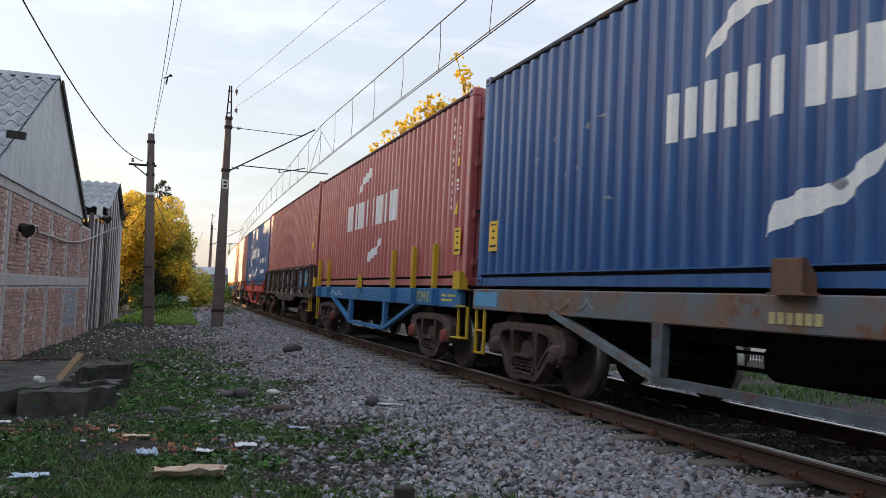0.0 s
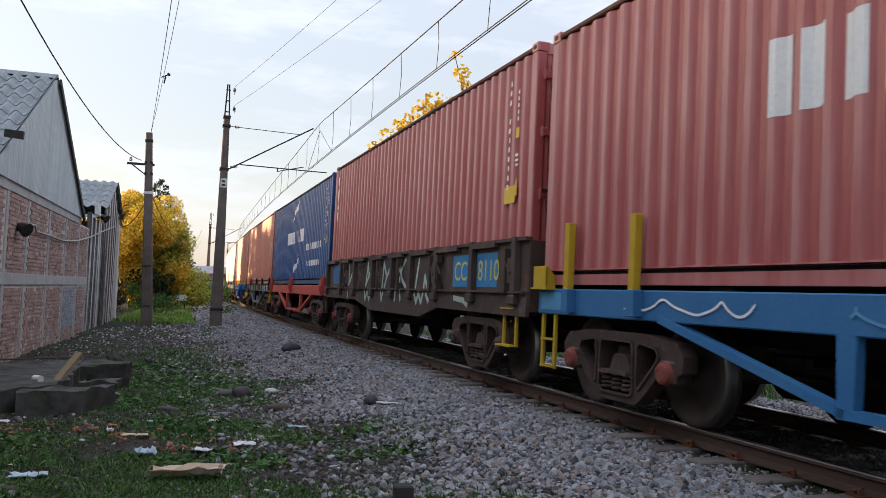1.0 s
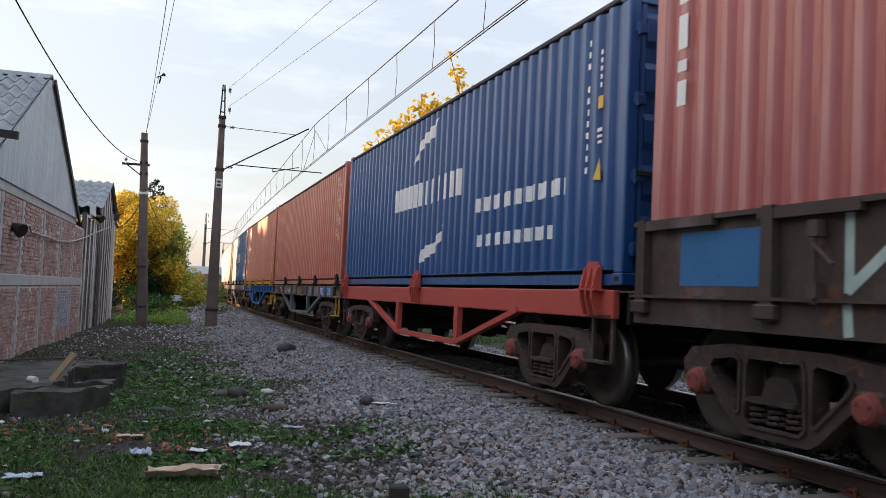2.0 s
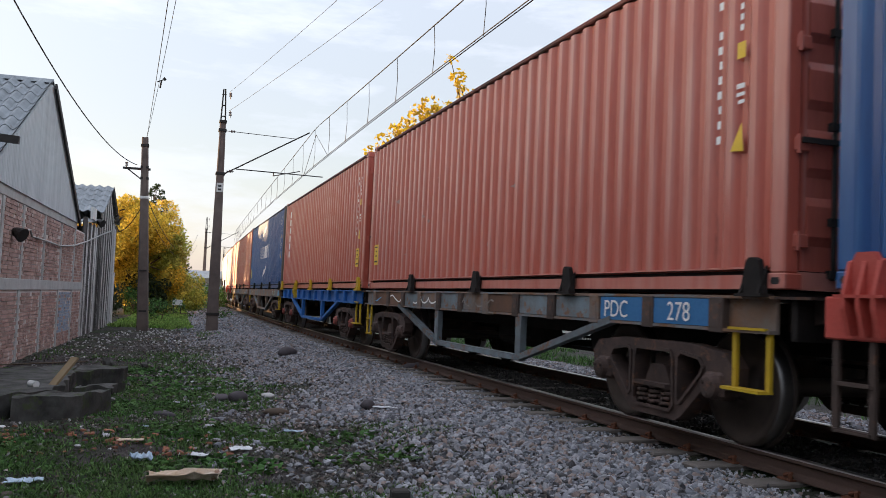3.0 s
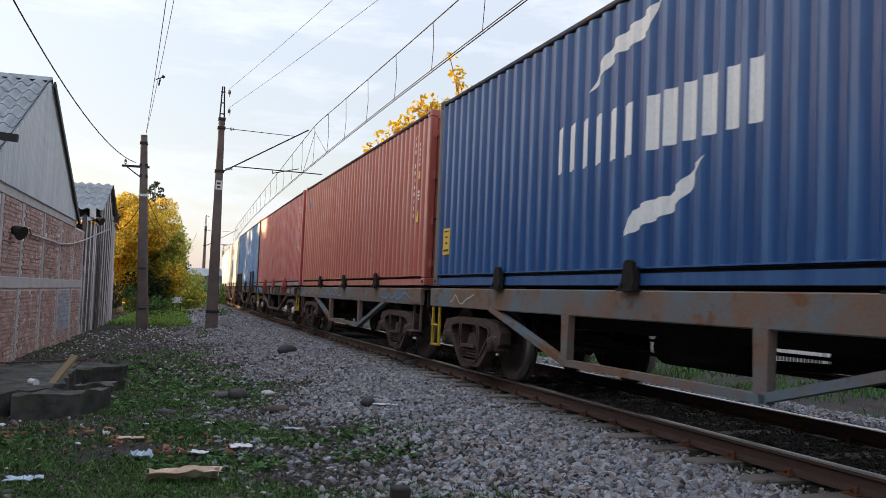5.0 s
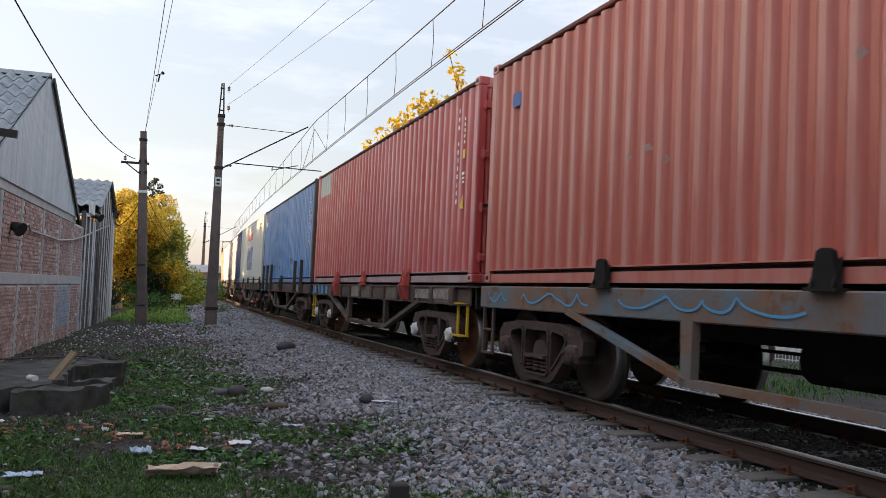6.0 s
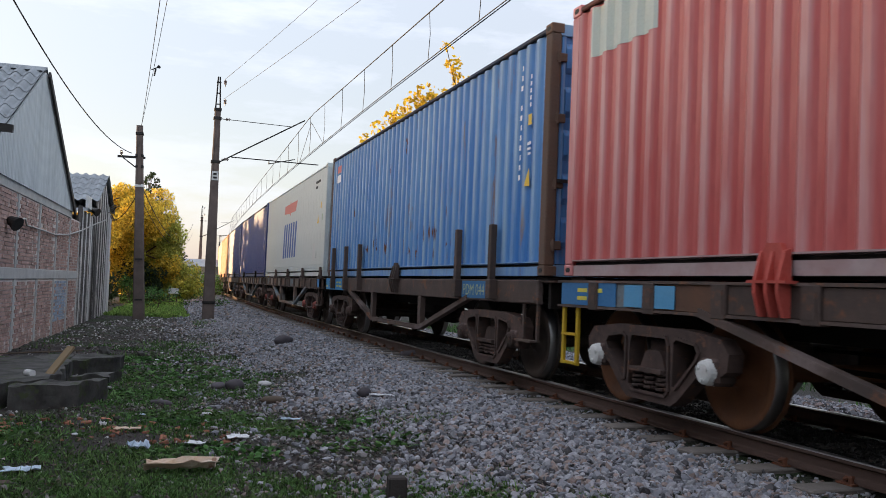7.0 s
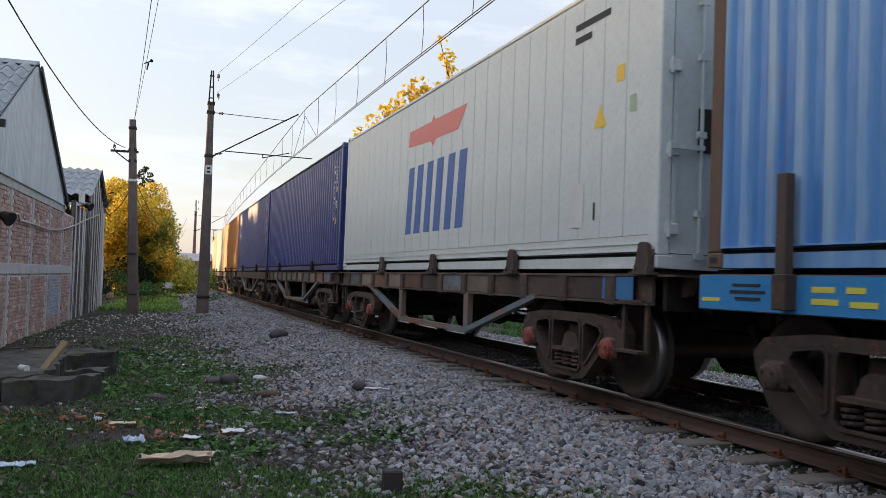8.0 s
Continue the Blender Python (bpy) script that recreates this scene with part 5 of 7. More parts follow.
def build_hall():
    hall = thing("brick_hall", "old brick hall with grey clad gable and wavy tile roof", "building", at=WALL)
    y0, peak_y, peak_z, eave_z = -5.2, 1.72, 5.93, 3.38
    bm = bmesh.new()
    box(bm, -0.22, -0.02, y0, 9.0, -0.15, 3.1)
    core = part("wall_core", bm, M_MORTAR, hall, "mortar-bedded brick wall")
    for z0, z1, name in ((1.40, 1.62, "concrete_band"), (3.08, 3.32, "ring_beam")):
        bm = bmesh.new()
        box(bm, -0.1, 0.012, y0, 8.9 if z0 < 2 else 7.1, z0, z1, 0.01)
        part(name, bm, M_CONC, hall, "weathered concrete strip")
    for y in (-2.1, -0.25, 2.2, 4.6, 6.95, 8.85):
        bm = bmesh.new()
        box(bm, -0.1, 0.008, y - 0.075, y + 0.075, -0.1, 3.08, 0.008)
        part("pilaster", bm, M_CONC, hall)
    # gable cladding, sheet by sheet
    w = 0.26
    y = peak_y - 6.6
    slope = (peak_z - eave_z) / 5.0
    while y < peak_y + 5.1:
        ta, tb = peak_z + 0.05 - slope * abs(y - peak_y), peak_z + 0.05 - slope * abs(y + w - peak_y)
        if min(ta, tb) > 3.3:
            bm = bmesh.new()
            lo = 3.26
            pts = [(0.0, 0.0), (0.03, 0.02), (0.10, 0.02), (0.125, 0.0), (0.15, 0.02), (0.22, 0.02), (0.25, 0.0)]
            cols = []
            for a, d in pts:
                t = ta + (tb - ta) * a / w
                cols.append([bm.verts.new((0.03 + d, y + a, lo)), bm.verts.new((0.03 + d, y + a, t)), bm.verts.new((0.0, y + a, t)), bm.verts.new((0.0, y + a, lo))])
            for a, b in zip(cols, cols[1:]):
                for i in range(4):
                    bm.faces.new((a[i], b[i], b[(i + 1) % 4], a[(i + 1) % 4]))
            part("cladding_sheet", bm, M_CLAD, hall)
        y += w
    # roof: courses of wavy tile on both slopes, verge strip
    n = 13
    for sgn in (-1, 1):
        for i in range(n):
            a, b = i / n, (i + 1.12) / n
            run = 5.4 if sgn > 0 else 6.9
            lo_y, hi_y = peak_y + sgn * run * (1 - a), peak_y + sgn * run * max(1 - b, 0)
            bm = bmesh.new()
            wave_strip(bm, -11.0, 0.04, (lo_y, peak_z + 0.03 - slope * run * (1 - a)), (hi_y, peak_z + 0.03 - slope * run * max(1 - b, 0)), 0.27, 0.095)
            part("tile_course", bm, M_TILE, hall)
    bm = bmesh.new()
    prism(bm, [(peak_y - 0.16, peak_z + 0.02), (peak_y, peak_z + 0.14), (peak_y + 0.16, peak_z + 0.02), (peak_y, peak_z + 0.09)], -11.0, 0.05, "x")
    part("ridge_cap", bm, M_TILE, hall)
    bm = bmesh.new()
    bar(bm, (0.10, peak_y, peak_z - 0.02), (0.10, peak_y + 5.3, peak_z - 0.02 - slope * 5.3), 0.05, 0.14)
    part("verge_board", bm, M_DARK, hall)
    # the rest of the box
    bm = bmesh.new()
    box(bm, -11.0, -0.22, 6.5, 6.7, -0.1, 3.5)
    box(bm, -11.0, -0.22, -5.2, -5.0, -0.1, 3.0)
    box(bm, -11.2, -11.0, -5.2, 6.9, -0.1, 3.5)
    prism(bm, [(peak_y - 5.2, 3.05), (peak_y + 4.9, 3.3), (peak_y, peak_z - 0.2)], -11.1, -11.0, "x")
    prism(bm, [(peak_y - 5.2, 3.05), (peak_y + 4.9, 3.3), (peak_y, peak_z - 0.2)], -0.1, -0.02, "x")
    part("rear_walls", bm, M_MORTAR, hall)
    # dark timber bracket at the near end
    bm = bmesh.new()
    bar(bm, (0.0, -2.72, 4.0), (0.30, -2.72, 3.98), 0.10, 0.13)
    part("timber_bracket", bm, M_DARK, hall)
    return hall


HALL = build_hall()


def lamp_on_wall(x, y, z, label):
    lamp = thing("wall_lamp", label, "lamp", at=WALL @ pose(x, y, z))
    bm = bmesh.new()
    tube(bm, (0, 0, 0), (0.10, 0, 0.06), 0.022, n=8)
    part("arm", bm, M_DARK, lamp)
    bm = bmesh.new()
    tube(bm, (0.06, -0.05, 0.08), (0.20, -0.13, 0.0), 0.08, 0.14, n=14)
    tube(bm, (0.02, -0.02, 0.10), (0.07, -0.06, 0.075), 0.05, 0.08, n=14)
    part("shade", bm, M_DARK, lamp)


lamp_on_wall(0.0, -1.2, 2.42, "black floodlight fixed to the brick wall")
lamp_on_wall(0.04, 11.25, 3.55, "black floodlight under the old shed roof")


def build_shed():
    shed = thing("old_shed", "dark stained board shed with broken wavy tile roof", "shed", at=WALL)
    rng = random.Random(8)
    y = 9.05
    while y < 18.4:
        w = rng.uniform(0.16, 0.34)
        h = 3.55 if y < 12.8 else (4.0 + max(0, 1.1 - abs(y + w / 2 - 15.4) * 0.5))
        bm = bmesh.new()
        box(bm, -0.06, rng.uniform(-0.003, 0.004), y, y + w - 0.005, -0.1, h - rng.uniform(0, 0.12))
        part("board", bm, M_LIMEBOARD if 17.3 < y else rng.choice((M_STAINED, M_STAINED, M_STAINED, M_LIMEBOARD, M_TARBOARD)), shed)
        y += w
    for yy, ww in ((9.15, 0.12), (12.7, 0.12), (18.3, 0.40)):
        bm = bmesh.new()
        box(bm, -0.1, 0.025, yy - ww / 2, yy + ww / 2, -0.1, 3.6 if yy < 13 else (3.9 if yy < 18 else 2.1), 0.01)
        part("post", bm, M_STAINED if yy < 18 else M_LIMEBOARD, shed)
    n = 5
    for sgn, run, low in ((-1, 2.9, 4.0), (1, 3.0, 4.0)):
        for i in range(n):
            a, b = i / n, min((i + 1.15) / n, 1)
            bm = bmesh.new()
            wave_strip(bm, -7.0, 0.12, (15.4 + sgn * run * (1 - a), low + 1.2 * a), (15.4 + sgn * run * (1 - b), low + 1.2 * b), 0.30, 0.07)
            part("tile_course", bm, M_TILE, shed)
    bm = bmesh.new()
    wave_strip(bm, -4.0, 0.10, (9.6, 3.45), (12.6, 3.75), 0.30, 0.05)
    part("lean_to_sheet", bm, M_TILE, shed)
    bm = bmesh.new()
    prism(bm, [(9.3, 3.5), (12.4, 3.5), (12.4, 4.0), (15.4, 5.1), (18.3, 3.9), (18.3, -0.1), (9.3, -0.1)], -7.0, -6.9, "x")
    box(bm, -7.0, -0.06, 18.2, 18.3, -0.1, 3.9)
    part("rear_wall", bm, M_OLDWOOD, shed)
    bm = bmesh.new()
    box(bm, -0.02, 0.06, 10.1, 11.0, 3.62, 4.0)
    part("white_sheet", bm, M_PLATE, shed, "pale sheet patch")
    # ragged bird-nest-like debris at the eave
    bm = bmesh.new()
    for _ in range(24):
        a = Vector((rng.uniform(-0.1, 0.25), rng.uniform(16.9, 17.9), rng.uniform(3.9, 4.7)))
        bar(bm, a, a + Vector((rng.uniform(-0.2, 0.2), rng.uniform(-0.3, 0.3), rng.uniform(-0.25, 0.1))), 0.05, 0.02)
    part("broken_eave", bm, M_OLDWOOD, shed)


build_shed()

# ---- poles and wires ----
def square_pole(name, x, y, h, w0, w1, label, cat="pole", rz=15, lean=(0, 0)):
    p = thing(name, label, cat, "concrete poles along the track", at=pose(x, y, -0.05, lean[0], lean[1], rz))
    bm = bmesh.new()
    pts = [(-1, -1), (1, -1), (1, 1), (-1, 1)]
    lo = [bm.verts.new((a * w0 / 2, b * w0 / 2, 0)) for a, b in pts]
    hi = [bm.verts.new((a * w1 / 2, b * w1 / 2, h)) for a, b in pts]
    bm.faces.new(lo[::-1]), bm.faces.new(hi)
    for i in range(4):
        bm.faces.new((lo[i], lo[(i + 1) % 4], hi[(i + 1) % 4], hi[i]))
    bmesh.ops.bevel(bm, geom=[e for e in bm.edges if abs((e.verts[0].co - e.verts[1].co).z) > 1], offset=0.03, segments=1, affect="EDGES")
    part("shaft", bm, M_POLE, p)
    # recessed panel bands down the face
    for k in range(2):
        bm = bmesh.new()
        z0, z1 = (0.9, h * 0.45) if k == 0 else (h * 0.5, h * 0.9)
        a0, a1 = (w0 + (w1 - w0) * z / h for z in (z0, z1))
        prism(bm, [(-a0 * 0.22, z0), (a0 * 0.22, z0), (a1 * 0.22, z1), (-a1 * 0.22, z1)], -0.006, 0.006, "y", Matrix.Translation((0, -(a0 + a1) / 4 - 0.004, 0)))
        part("face_strip", bm, M_POLE, p)
    return p


def strap(p, z, w, material=None):
    bm = bmesh.new()
    box(bm, -w / 2, w / 2, -w / 2, w / 2, z - 0.05, z + 0.05, 0.01)
    part("strap", bm, material or M_DARK, p)


def insulator(p, at, axis=(1, 0, 0)):
    bm = bmesh.new()
    a = Vector(at)
    d = Vector(axis)
    for i in range(3):
        tube(bm, a + d * (0.05 * i), a + d * (0.05 * i + 0.03), 0.06, 0.045, n=10)
    tube(bm, a - d * 0.1, a + d * 0.17, 0.015, n=6)
    part("insulator", bm, M_INSUL, p)


def cantilever(p, reach=1.0):
    """Bracket that carries the contact line out over the track (local x towards the track)."""
    bm = bmesh.new()
    tube(bm, (0.12, 0, 5.80), (3.15 * reach, 0, 7.60), 0.025, n=8)
    part("strut", bm, M_DARK, p)
    bm = bmesh.new()
    tube(bm, (0.12, 0, 7.38), (2.7 * reach, 0, 7.32), 0.013, n=6)
    part("tie_rod", bm, M_DARK, p)
    bm = bmesh.new()
    tube(bm, (0.55, 0, 6.02), (3.72 * reach, 0, 5.98), 0.020, n=8)
    part("registration_tube", bm, M_DARK, p)
    bm = bmesh.new()
    tube(bm, (1.9, 0, 5.98), (1.9, 0, 5.86), 0.02, n=6)
    tube(bm, (1.9, 0, 5.88), (2.85 * reach, 0, 6.12), 0.018, n=6)
    part("steady_arm", bm, M_DARK, p)
    for a in ((0.3, 0, 5.92), (0.3, 0, 7.376)):
        insulator(p, a)
    strap(p, 5.80, 0.32)
    strap(p, 7.38, 0.28)


def top_frame(p, z0, z1):
    bm = bmesh.new()
    for x in (-0.09, 0.09):
        bar(bm, (x, 0, z0 - 0.2), (x * 0.35, 0, z1), 0.05, 0.05)
    for i in range(3):
        z = z0 + (z1 - z0) * (i + 0.5) / 3
        box(bm, -0.08, 0.08, -0.02, 0.02, z - 0.02, z + 0.02)
    part("top_frame", bm, M_DARK, p)
    insulator(p, (0.22, 0, z1 - 0.25), (0, 0, 1))
    insulator(p, (0.24, 0, z1 - 0.95), (0, 0, 1))


P1 = (-8.17, 31.05)
MAST_S, MAST_W = lateral(*P1)
for i, s in enumerate((MAST_S, MAST_S + 58, MAST_S + 118)):
    x, y, th = track(s, MAST_W - (0, 0.45, 1.1)[i])
    m = square_pole("catenary_mast", x, y, 7.75, 0.42, 0.20, "tall tapered concrete mast holding the overhead wire", "mast", math.degrees(-th), (0, 0.0))
    top_frame(m, 7.7, 8.9)
    cantilever(m)
    strap(m, 7.70, 0.26)
    if i == 0:
        bm = bmesh.new()
        box(bm, -0.11, 0.11, -0.165, -0.155, 5.12, 5.45)
        pl = part("number_plate", bm, M_PLATE, m, "small enamel plate")
        bm = bmesh.new()
        for k in range(2):
            box(bm, -0.06, 0.06, -0.168, -0.165, 5.18 + 0.13 * k, 5.25 + 0.13 * k)
        part("plate_bars", bm, M_INK, pl)
        strap(m, 0.75, 0.45)

p2 = square_pole("power_pole", -10.72, 31.3, 7.05, 0.40, 0.22, "weathered concrete power pole with crossarm", "pole", 15, (0, -2.45))
strap(p2, 6.75, 0.27), strap(p2, 5.95, 0.28), strap(p2, 5.55, 0.28), strap(p2, 4.85, 0.30, M_PLATE)
bm = bmesh.new()
bar(bm, (-0.75, 0, 5.92), (0.2, 0, 5.88), 0.06, 0.08)
bar(bm, (-0.6, 0, 5.9), (-0.1, 0, 5.5), 0.04, 0.04)
part("crossarm", bm, M_DARK, p2)
insulator(p2, (-0.62, 0, 6.0), (0, 0, 1))
for z in (2.2, 0.75):
    bm = bmesh.new()
    box(bm, -0.13, 0.13, -0.205, -0.18, z - 0.03, z + 0.03)
    part("step_slot", bm, M_DARK, p2)
FAR = track(MAST_S + 58, MAST_W)


def wire(name, pts, r, label, group="overhead wires", material=None):
    bm = bmesh.new()
    n, rings = 5, []
    for i, p in enumerate(pts):
        q = (pts[min(i + 1, len(pts) - 1)] - pts[max(i - 1, 0)]).to_track_quat("Z", "Y")
        rings.append([bm.verts.new(p + q @ Vector((r * math.cos(2 * math.pi * k / n), r * math.sin(2 * math.pi * k / n), 0))) for k in range(n)])
    for a, b in zip(rings, rings[1:]):
        for k in range(n):
            bm.faces.new((a[k], a[(k + 1) % n], b[(k + 1) % n], b[k]))
    return tagged(part(name, bm, material or M_WIRE, smooth=True), label, "wire", group)


def sagging(a, b, sag, n=14):
    a, b = Vector(a), Vector(b)
    return [a.lerp(b, i / n) - Vector((0, 0, 4 * sag * (i / n) * (1 - i / n))) for i in range(n + 1)]


S_MASTS = [MAST_S - 58, MAST_S, MAST_S + 58, MAST_S + 118]


def messenger_z(s):
    for a, b in zip(S_MASTS, S_MASTS[1:]):
        if a <= s <= b:
            k = (s - a) / (b - a)
            return 7.78 - 4 * 0.53 * k * (1 - k)
    return 7.78


for k, dw in enumerate((-0.03, 0.03)):
    wire("contact_wire", [Vector((*track(s, dw)[:2], 6.32)) for s in np.arange(MAST_S - 58, MAST_S + 118, 2.5)], 0.011, "grooved copper contact wire over the track")
wire("messenger_wire", [Vector((*track(s)[:2], messenger_z(s))) for s in np.arange(MAST_S - 58, MAST_S + 118, 1.25)], 0.014, "sagging messenger wire above the contact wire")
s = 14.29 - 3 * 2.985
while s < MAST_S + 60:
    x, y, _ = track(s)
    wire("dropper", [Vector((x, y, messenger_z(s))), Vector((x + 0.03, y, 6.9)), Vector((x, y, 6.32))], 0.008, "thin dropper wire between messenger and contact wire", "droppers")
    s += 2.985
# bridle from the bracket's tip
for ds in (-2.6, 2.6):
    wire("bridle_wire", [Vector((*track(MAST_S)[:2], 7.5)), Vector((*track(MAST_S + ds)[:2], 6.36))], 0.009, "stitch wire spread from the bracket tip")
for z, end in ((8.75, (4.9, 4.0, 8.6)), (8.05, (5.6, 4.0, 8.1))):
    wire("feeder_wire", sagging((-7.95, 31.0, z), end, 0.2), 0.006, "thin feeder wire leaving the mast top")
# cables to the power pole
TIP = Vector((-11.2, 31.1, 6.0))
cab = []
for i in range(26):
    k = i / 25
    y = 31.1 + (4 - 31.1) * k
    x = -11.2 + (31.1 - y) * 0.243
    z = 5.96 - 0.1075 * (31.1 - y) + 0.00604 * (31.1 - y) ** 2
    cab.append(Vector((x, y, z)))
wire("service_cable", cab, 0.014, "thick black cable hanging to the power pole")
for spread, r in ((0.0, 0.008), (0.008, 0.006)):
    wire("street_wire", [Vector((-10.95 + (31.2 - y) * (0.3645 + spread), y, 6.95 - 0.055 * (31.2 - y) + 0.0016 * (31.2 - y) ** 2)) for y in np.linspace(31.2, 3, 21)], r, "street wire running overhead to the power pole")
joint = thing("wire_clamp", "dark spacer clamp hanging on the street wires", "clamp", at=pose(-6.75, 20.0, 6.36))
bm = bmesh.new()
bar(bm, (-0.10, 0, 0.0), (0.08, 0, 0.07), 0.025, 0.02)
tube(bm, (0.05, 0, 0.055), (0.09, 0, 0.09), 0.04, n=8)
tube(bm, (0, 0, 0.02), (-0.03, 0, -0.14), 0.02, n=8)
part("clamp", bm, M_DARK, joint)
wire("wall_cable", [WALL @ Vector((0.05, y, z)) for y, z in ((-0.9, 2.5), (0.2, 2.62), (0.4, 2.5), (2.2, 2.50), (4.0, 2.48), (6.4, 2.60), (9.0, 2.85), (12.0, 3.2), (15.7, 3.6))], 0.022, "grey cable slung along the brick wall", "wall cables", M_CONC)
wire("pole_cable", sagging((-10.9, 31.3, 4.9), (FAR[0] - 0.4, FAR[1], 7.0), 1.9), 0.016, "black cable sagging between the power poles")
wire("pole_cable", sagging((-10.9, 31.3, 4.4), (FAR[0] - 0.4, FAR[1], 6.0), 1.6), 0.012, "black cable sagging between the power poles")
wire("pole_cable", sagging((-10.9, 31.3, 4.75), WALL @ Vector((0.1, 17.5, 3.7)), 0.3), 0.015, "cable from the power pole to the shed")

# ---- scattered stuff, made in one sheet of vertices each ----
def fast_mesh(name, verts, tris):
    me = bpy.data.meshes.new(name)
    n, k = len(verts), len(tris)
    me.vertices.add(n)
    me.vertices.foreach_set("co", np.asarray(verts, np.float32).ravel())
    me.loops.add(k * 3)
    me.loops.foreach_set("vertex_index", np.asarray(tris, np.int32).ravel())
    me.polygons.add(k)
    me.polygons.foreach_set("loop_start", np.arange(0, k * 3, 3, dtype=np.int32))
    me.update(calc_edges=True)
    me.shade_flat()
    return me


def shard(fine):
    """A rough lump: twelve corners near by, eight where it stays far."""
    if fine:
        p = (1 + 5 ** 0.5) / 2
        v = np.array([(-1, p, 0), (1, p, 0), (-1, -p, 0), (1, -p, 0), (0, -1, p), (0, 1, p), (0, -1, -p), (0, 1, -p), (p, 0, -1), (p, 0, 1), (-p, 0, -1), (-p, 0, 1)]) / 1.9
        ring = np.linalg.norm(v[:, None] - v[None], axis=2)
        near = (ring > 0.1) & (ring < 1.2)
        f = [(i, j, k) for i in range(12) for j in range(i + 1, 12) for k in range(j + 1, 12) if near[i, j] and near[j, k] and near[i, k]]
        f = [t if np.dot(np.cross(v[t[1]] - v[t[0]], v[t[2]] - v[t[0]]), v[t[0]]) > 0 else t[::-1] for t in f]
        return v, np.array(f)
    v = np.array([(a, b, c) for a in (-1, 1) for b in (-1, 1) for c in (-1, 1)], float) * 0.72
    f = np.array([(0, 1, 3), (0, 3, 2), (4, 6, 7), (4, 7, 5), (0, 4, 5), (0, 5, 1), (2, 3, 7), (2, 7, 6), (0, 2, 6), (0, 6, 4), (1, 5, 7), (1, 7, 3)])
    return v, f


def turns(rs, n, lean=1.0):
    q = rs.normal(size=(n, 4)) * np.array([1, lean, lean, 1])
    q /= np.linalg.norm(q, axis=1)[:, None]
    w, x, y, z = q.T
    return np.stack([np.stack([1 - 2 * (y * y + z * z), 2 * (x * y - z * w), 2 * (x * z + y * w)], 1),
                     np.stack([2 * (x * y + z * w), 1 - 2 * (x * x + z * z), 2 * (y * z - x * w)], 1),
                     np.stack([2 * (x * z - y * w), 2 * (y * z + x * w), 1 - 2 * (x * x + y * y)], 1)], 1)


def track_points(s, w):
    th = TH0 + KAPPA * s
    x = AX + (math.cos(TH0) - np.cos(th)) / KAPPA
    y = AY + (np.sin(th) - math.sin(TH0)) / KAPPA
    return x - np.cos(th) * w, y + np.sin(th) * w


def heights(xs, ys):
    return np.array([ground_z(a, b) for a, b in zip(xs, ys)])


def stones(name, xs, ys, size, material, label, seed, flat=0.78, sink=0.25, fine=False):
    rs = np.random.RandomState(seed)
    n = len(xs)
    v, f = shard(fine)
    pts = v[None] + rs.uniform(-0.27, 0.27, (n, len(v), 3))
    pts *= (np.stack([rs.uniform(0.8, 1.35, n), rs.uniform(0.65, 1.0, n), rs.uniform(0.42, flat, n)], 1) * size[:, None])[:, None, :]
    tilt = turns(rs, n, 0.5)
    pts = np.einsum("nij,nkj->nki", tilt, pts)
    base = np.stack([xs, ys, heights(xs, ys) + size * (0.5 - sink)], 1)
    pts += base[:, None]
    tris = (f[None] + (np.arange(n) * len(v))[:, None, None]).reshape(-1, 3)
    me = fast_mesh(name, pts.reshape(-1, 3), tris)
    me.materials.append(material)
    return tagged(new(name, me), label, "gravel", kind="stuff")


rs = np.random.RandomState(11)


def ballast_patch(name, s0, s1, w0, w1, per_m2, lo, hi, seed, fade=None, label="grey crushed stone ballast along the rails", material=None, fine=False):
    r = np.random.RandomState(seed)
    n = int((s1 - s0) * (w1 - w0) * per_m2)
    s, w = r.uniform(s0, s1, n), r.uniform(w0, w1, n)
    if fade:
        edge = fade[0] + 0.35 * np.sin(s * 1.3) + 0.25 * np.sin(s * 3.1 + 1)
        keep = r.uniform(0, 1, n) < np.clip((edge + fade[1] - w) / fade[1], 0.05, 1)
        s, w = s[keep], w[keep]
    x, y = track_points(s, w)
    return stones(name, x, y, r.uniform(lo, hi, len(x)) * (0.8 + 0.5 * r.rand(len(x)) ** 3) * np.where(np.abs(w) < 1.42, 0.68, 1.0), material or M_STONE, label, seed + 1, fine=fine)


ballast_patch("ballast", -7.5, 14, 1.16, 4.9, 980, 0.021, 0.041, 21, (2.1, 1.7), fine=True)
ballast_patch("ballast", 14, 30, 1.16, 4.9, 680, 0.024, 0.040, 23, (2.3, 1.9))
ballast_patch("stony_soil", -7.5, 14, 2.4, 6.4, 420, 0.010, 0.025, 35, (3.6, 2.4), "dull brown and grey stones bedded in soil", M_SOILSTONE, True)
ballast_patch("stony_soil", 14, 26, 2.6, 6.4, 170, 0.016, 0.036, 37, (3.4, 2.6), "dull brown and grey stones bedded in soil", M_SOILSTONE)
ballast_patch("ballast", 30, 70, 1.16, 4.6, 110, 0.035, 0.065, 25, (2.8, 1.8))
ballast_patch("ballast", -7.5, 30, 0.93, 1.18, 330, 0.018, 0.030, 31, label="small ballast packed against the rail")
ballast_patch("ballast", -7.5, 22, -0.76, 0.76, 400, 0.022, 0.036, 27, label="ballast between the rails, darkened for the train's shade", material=M_SHADESTONE)
ballast_patch("ballast", -9, 25, -4.6, -1.2, 330, 0.025, 0.042, 29, label="ballast on the far side of the track")


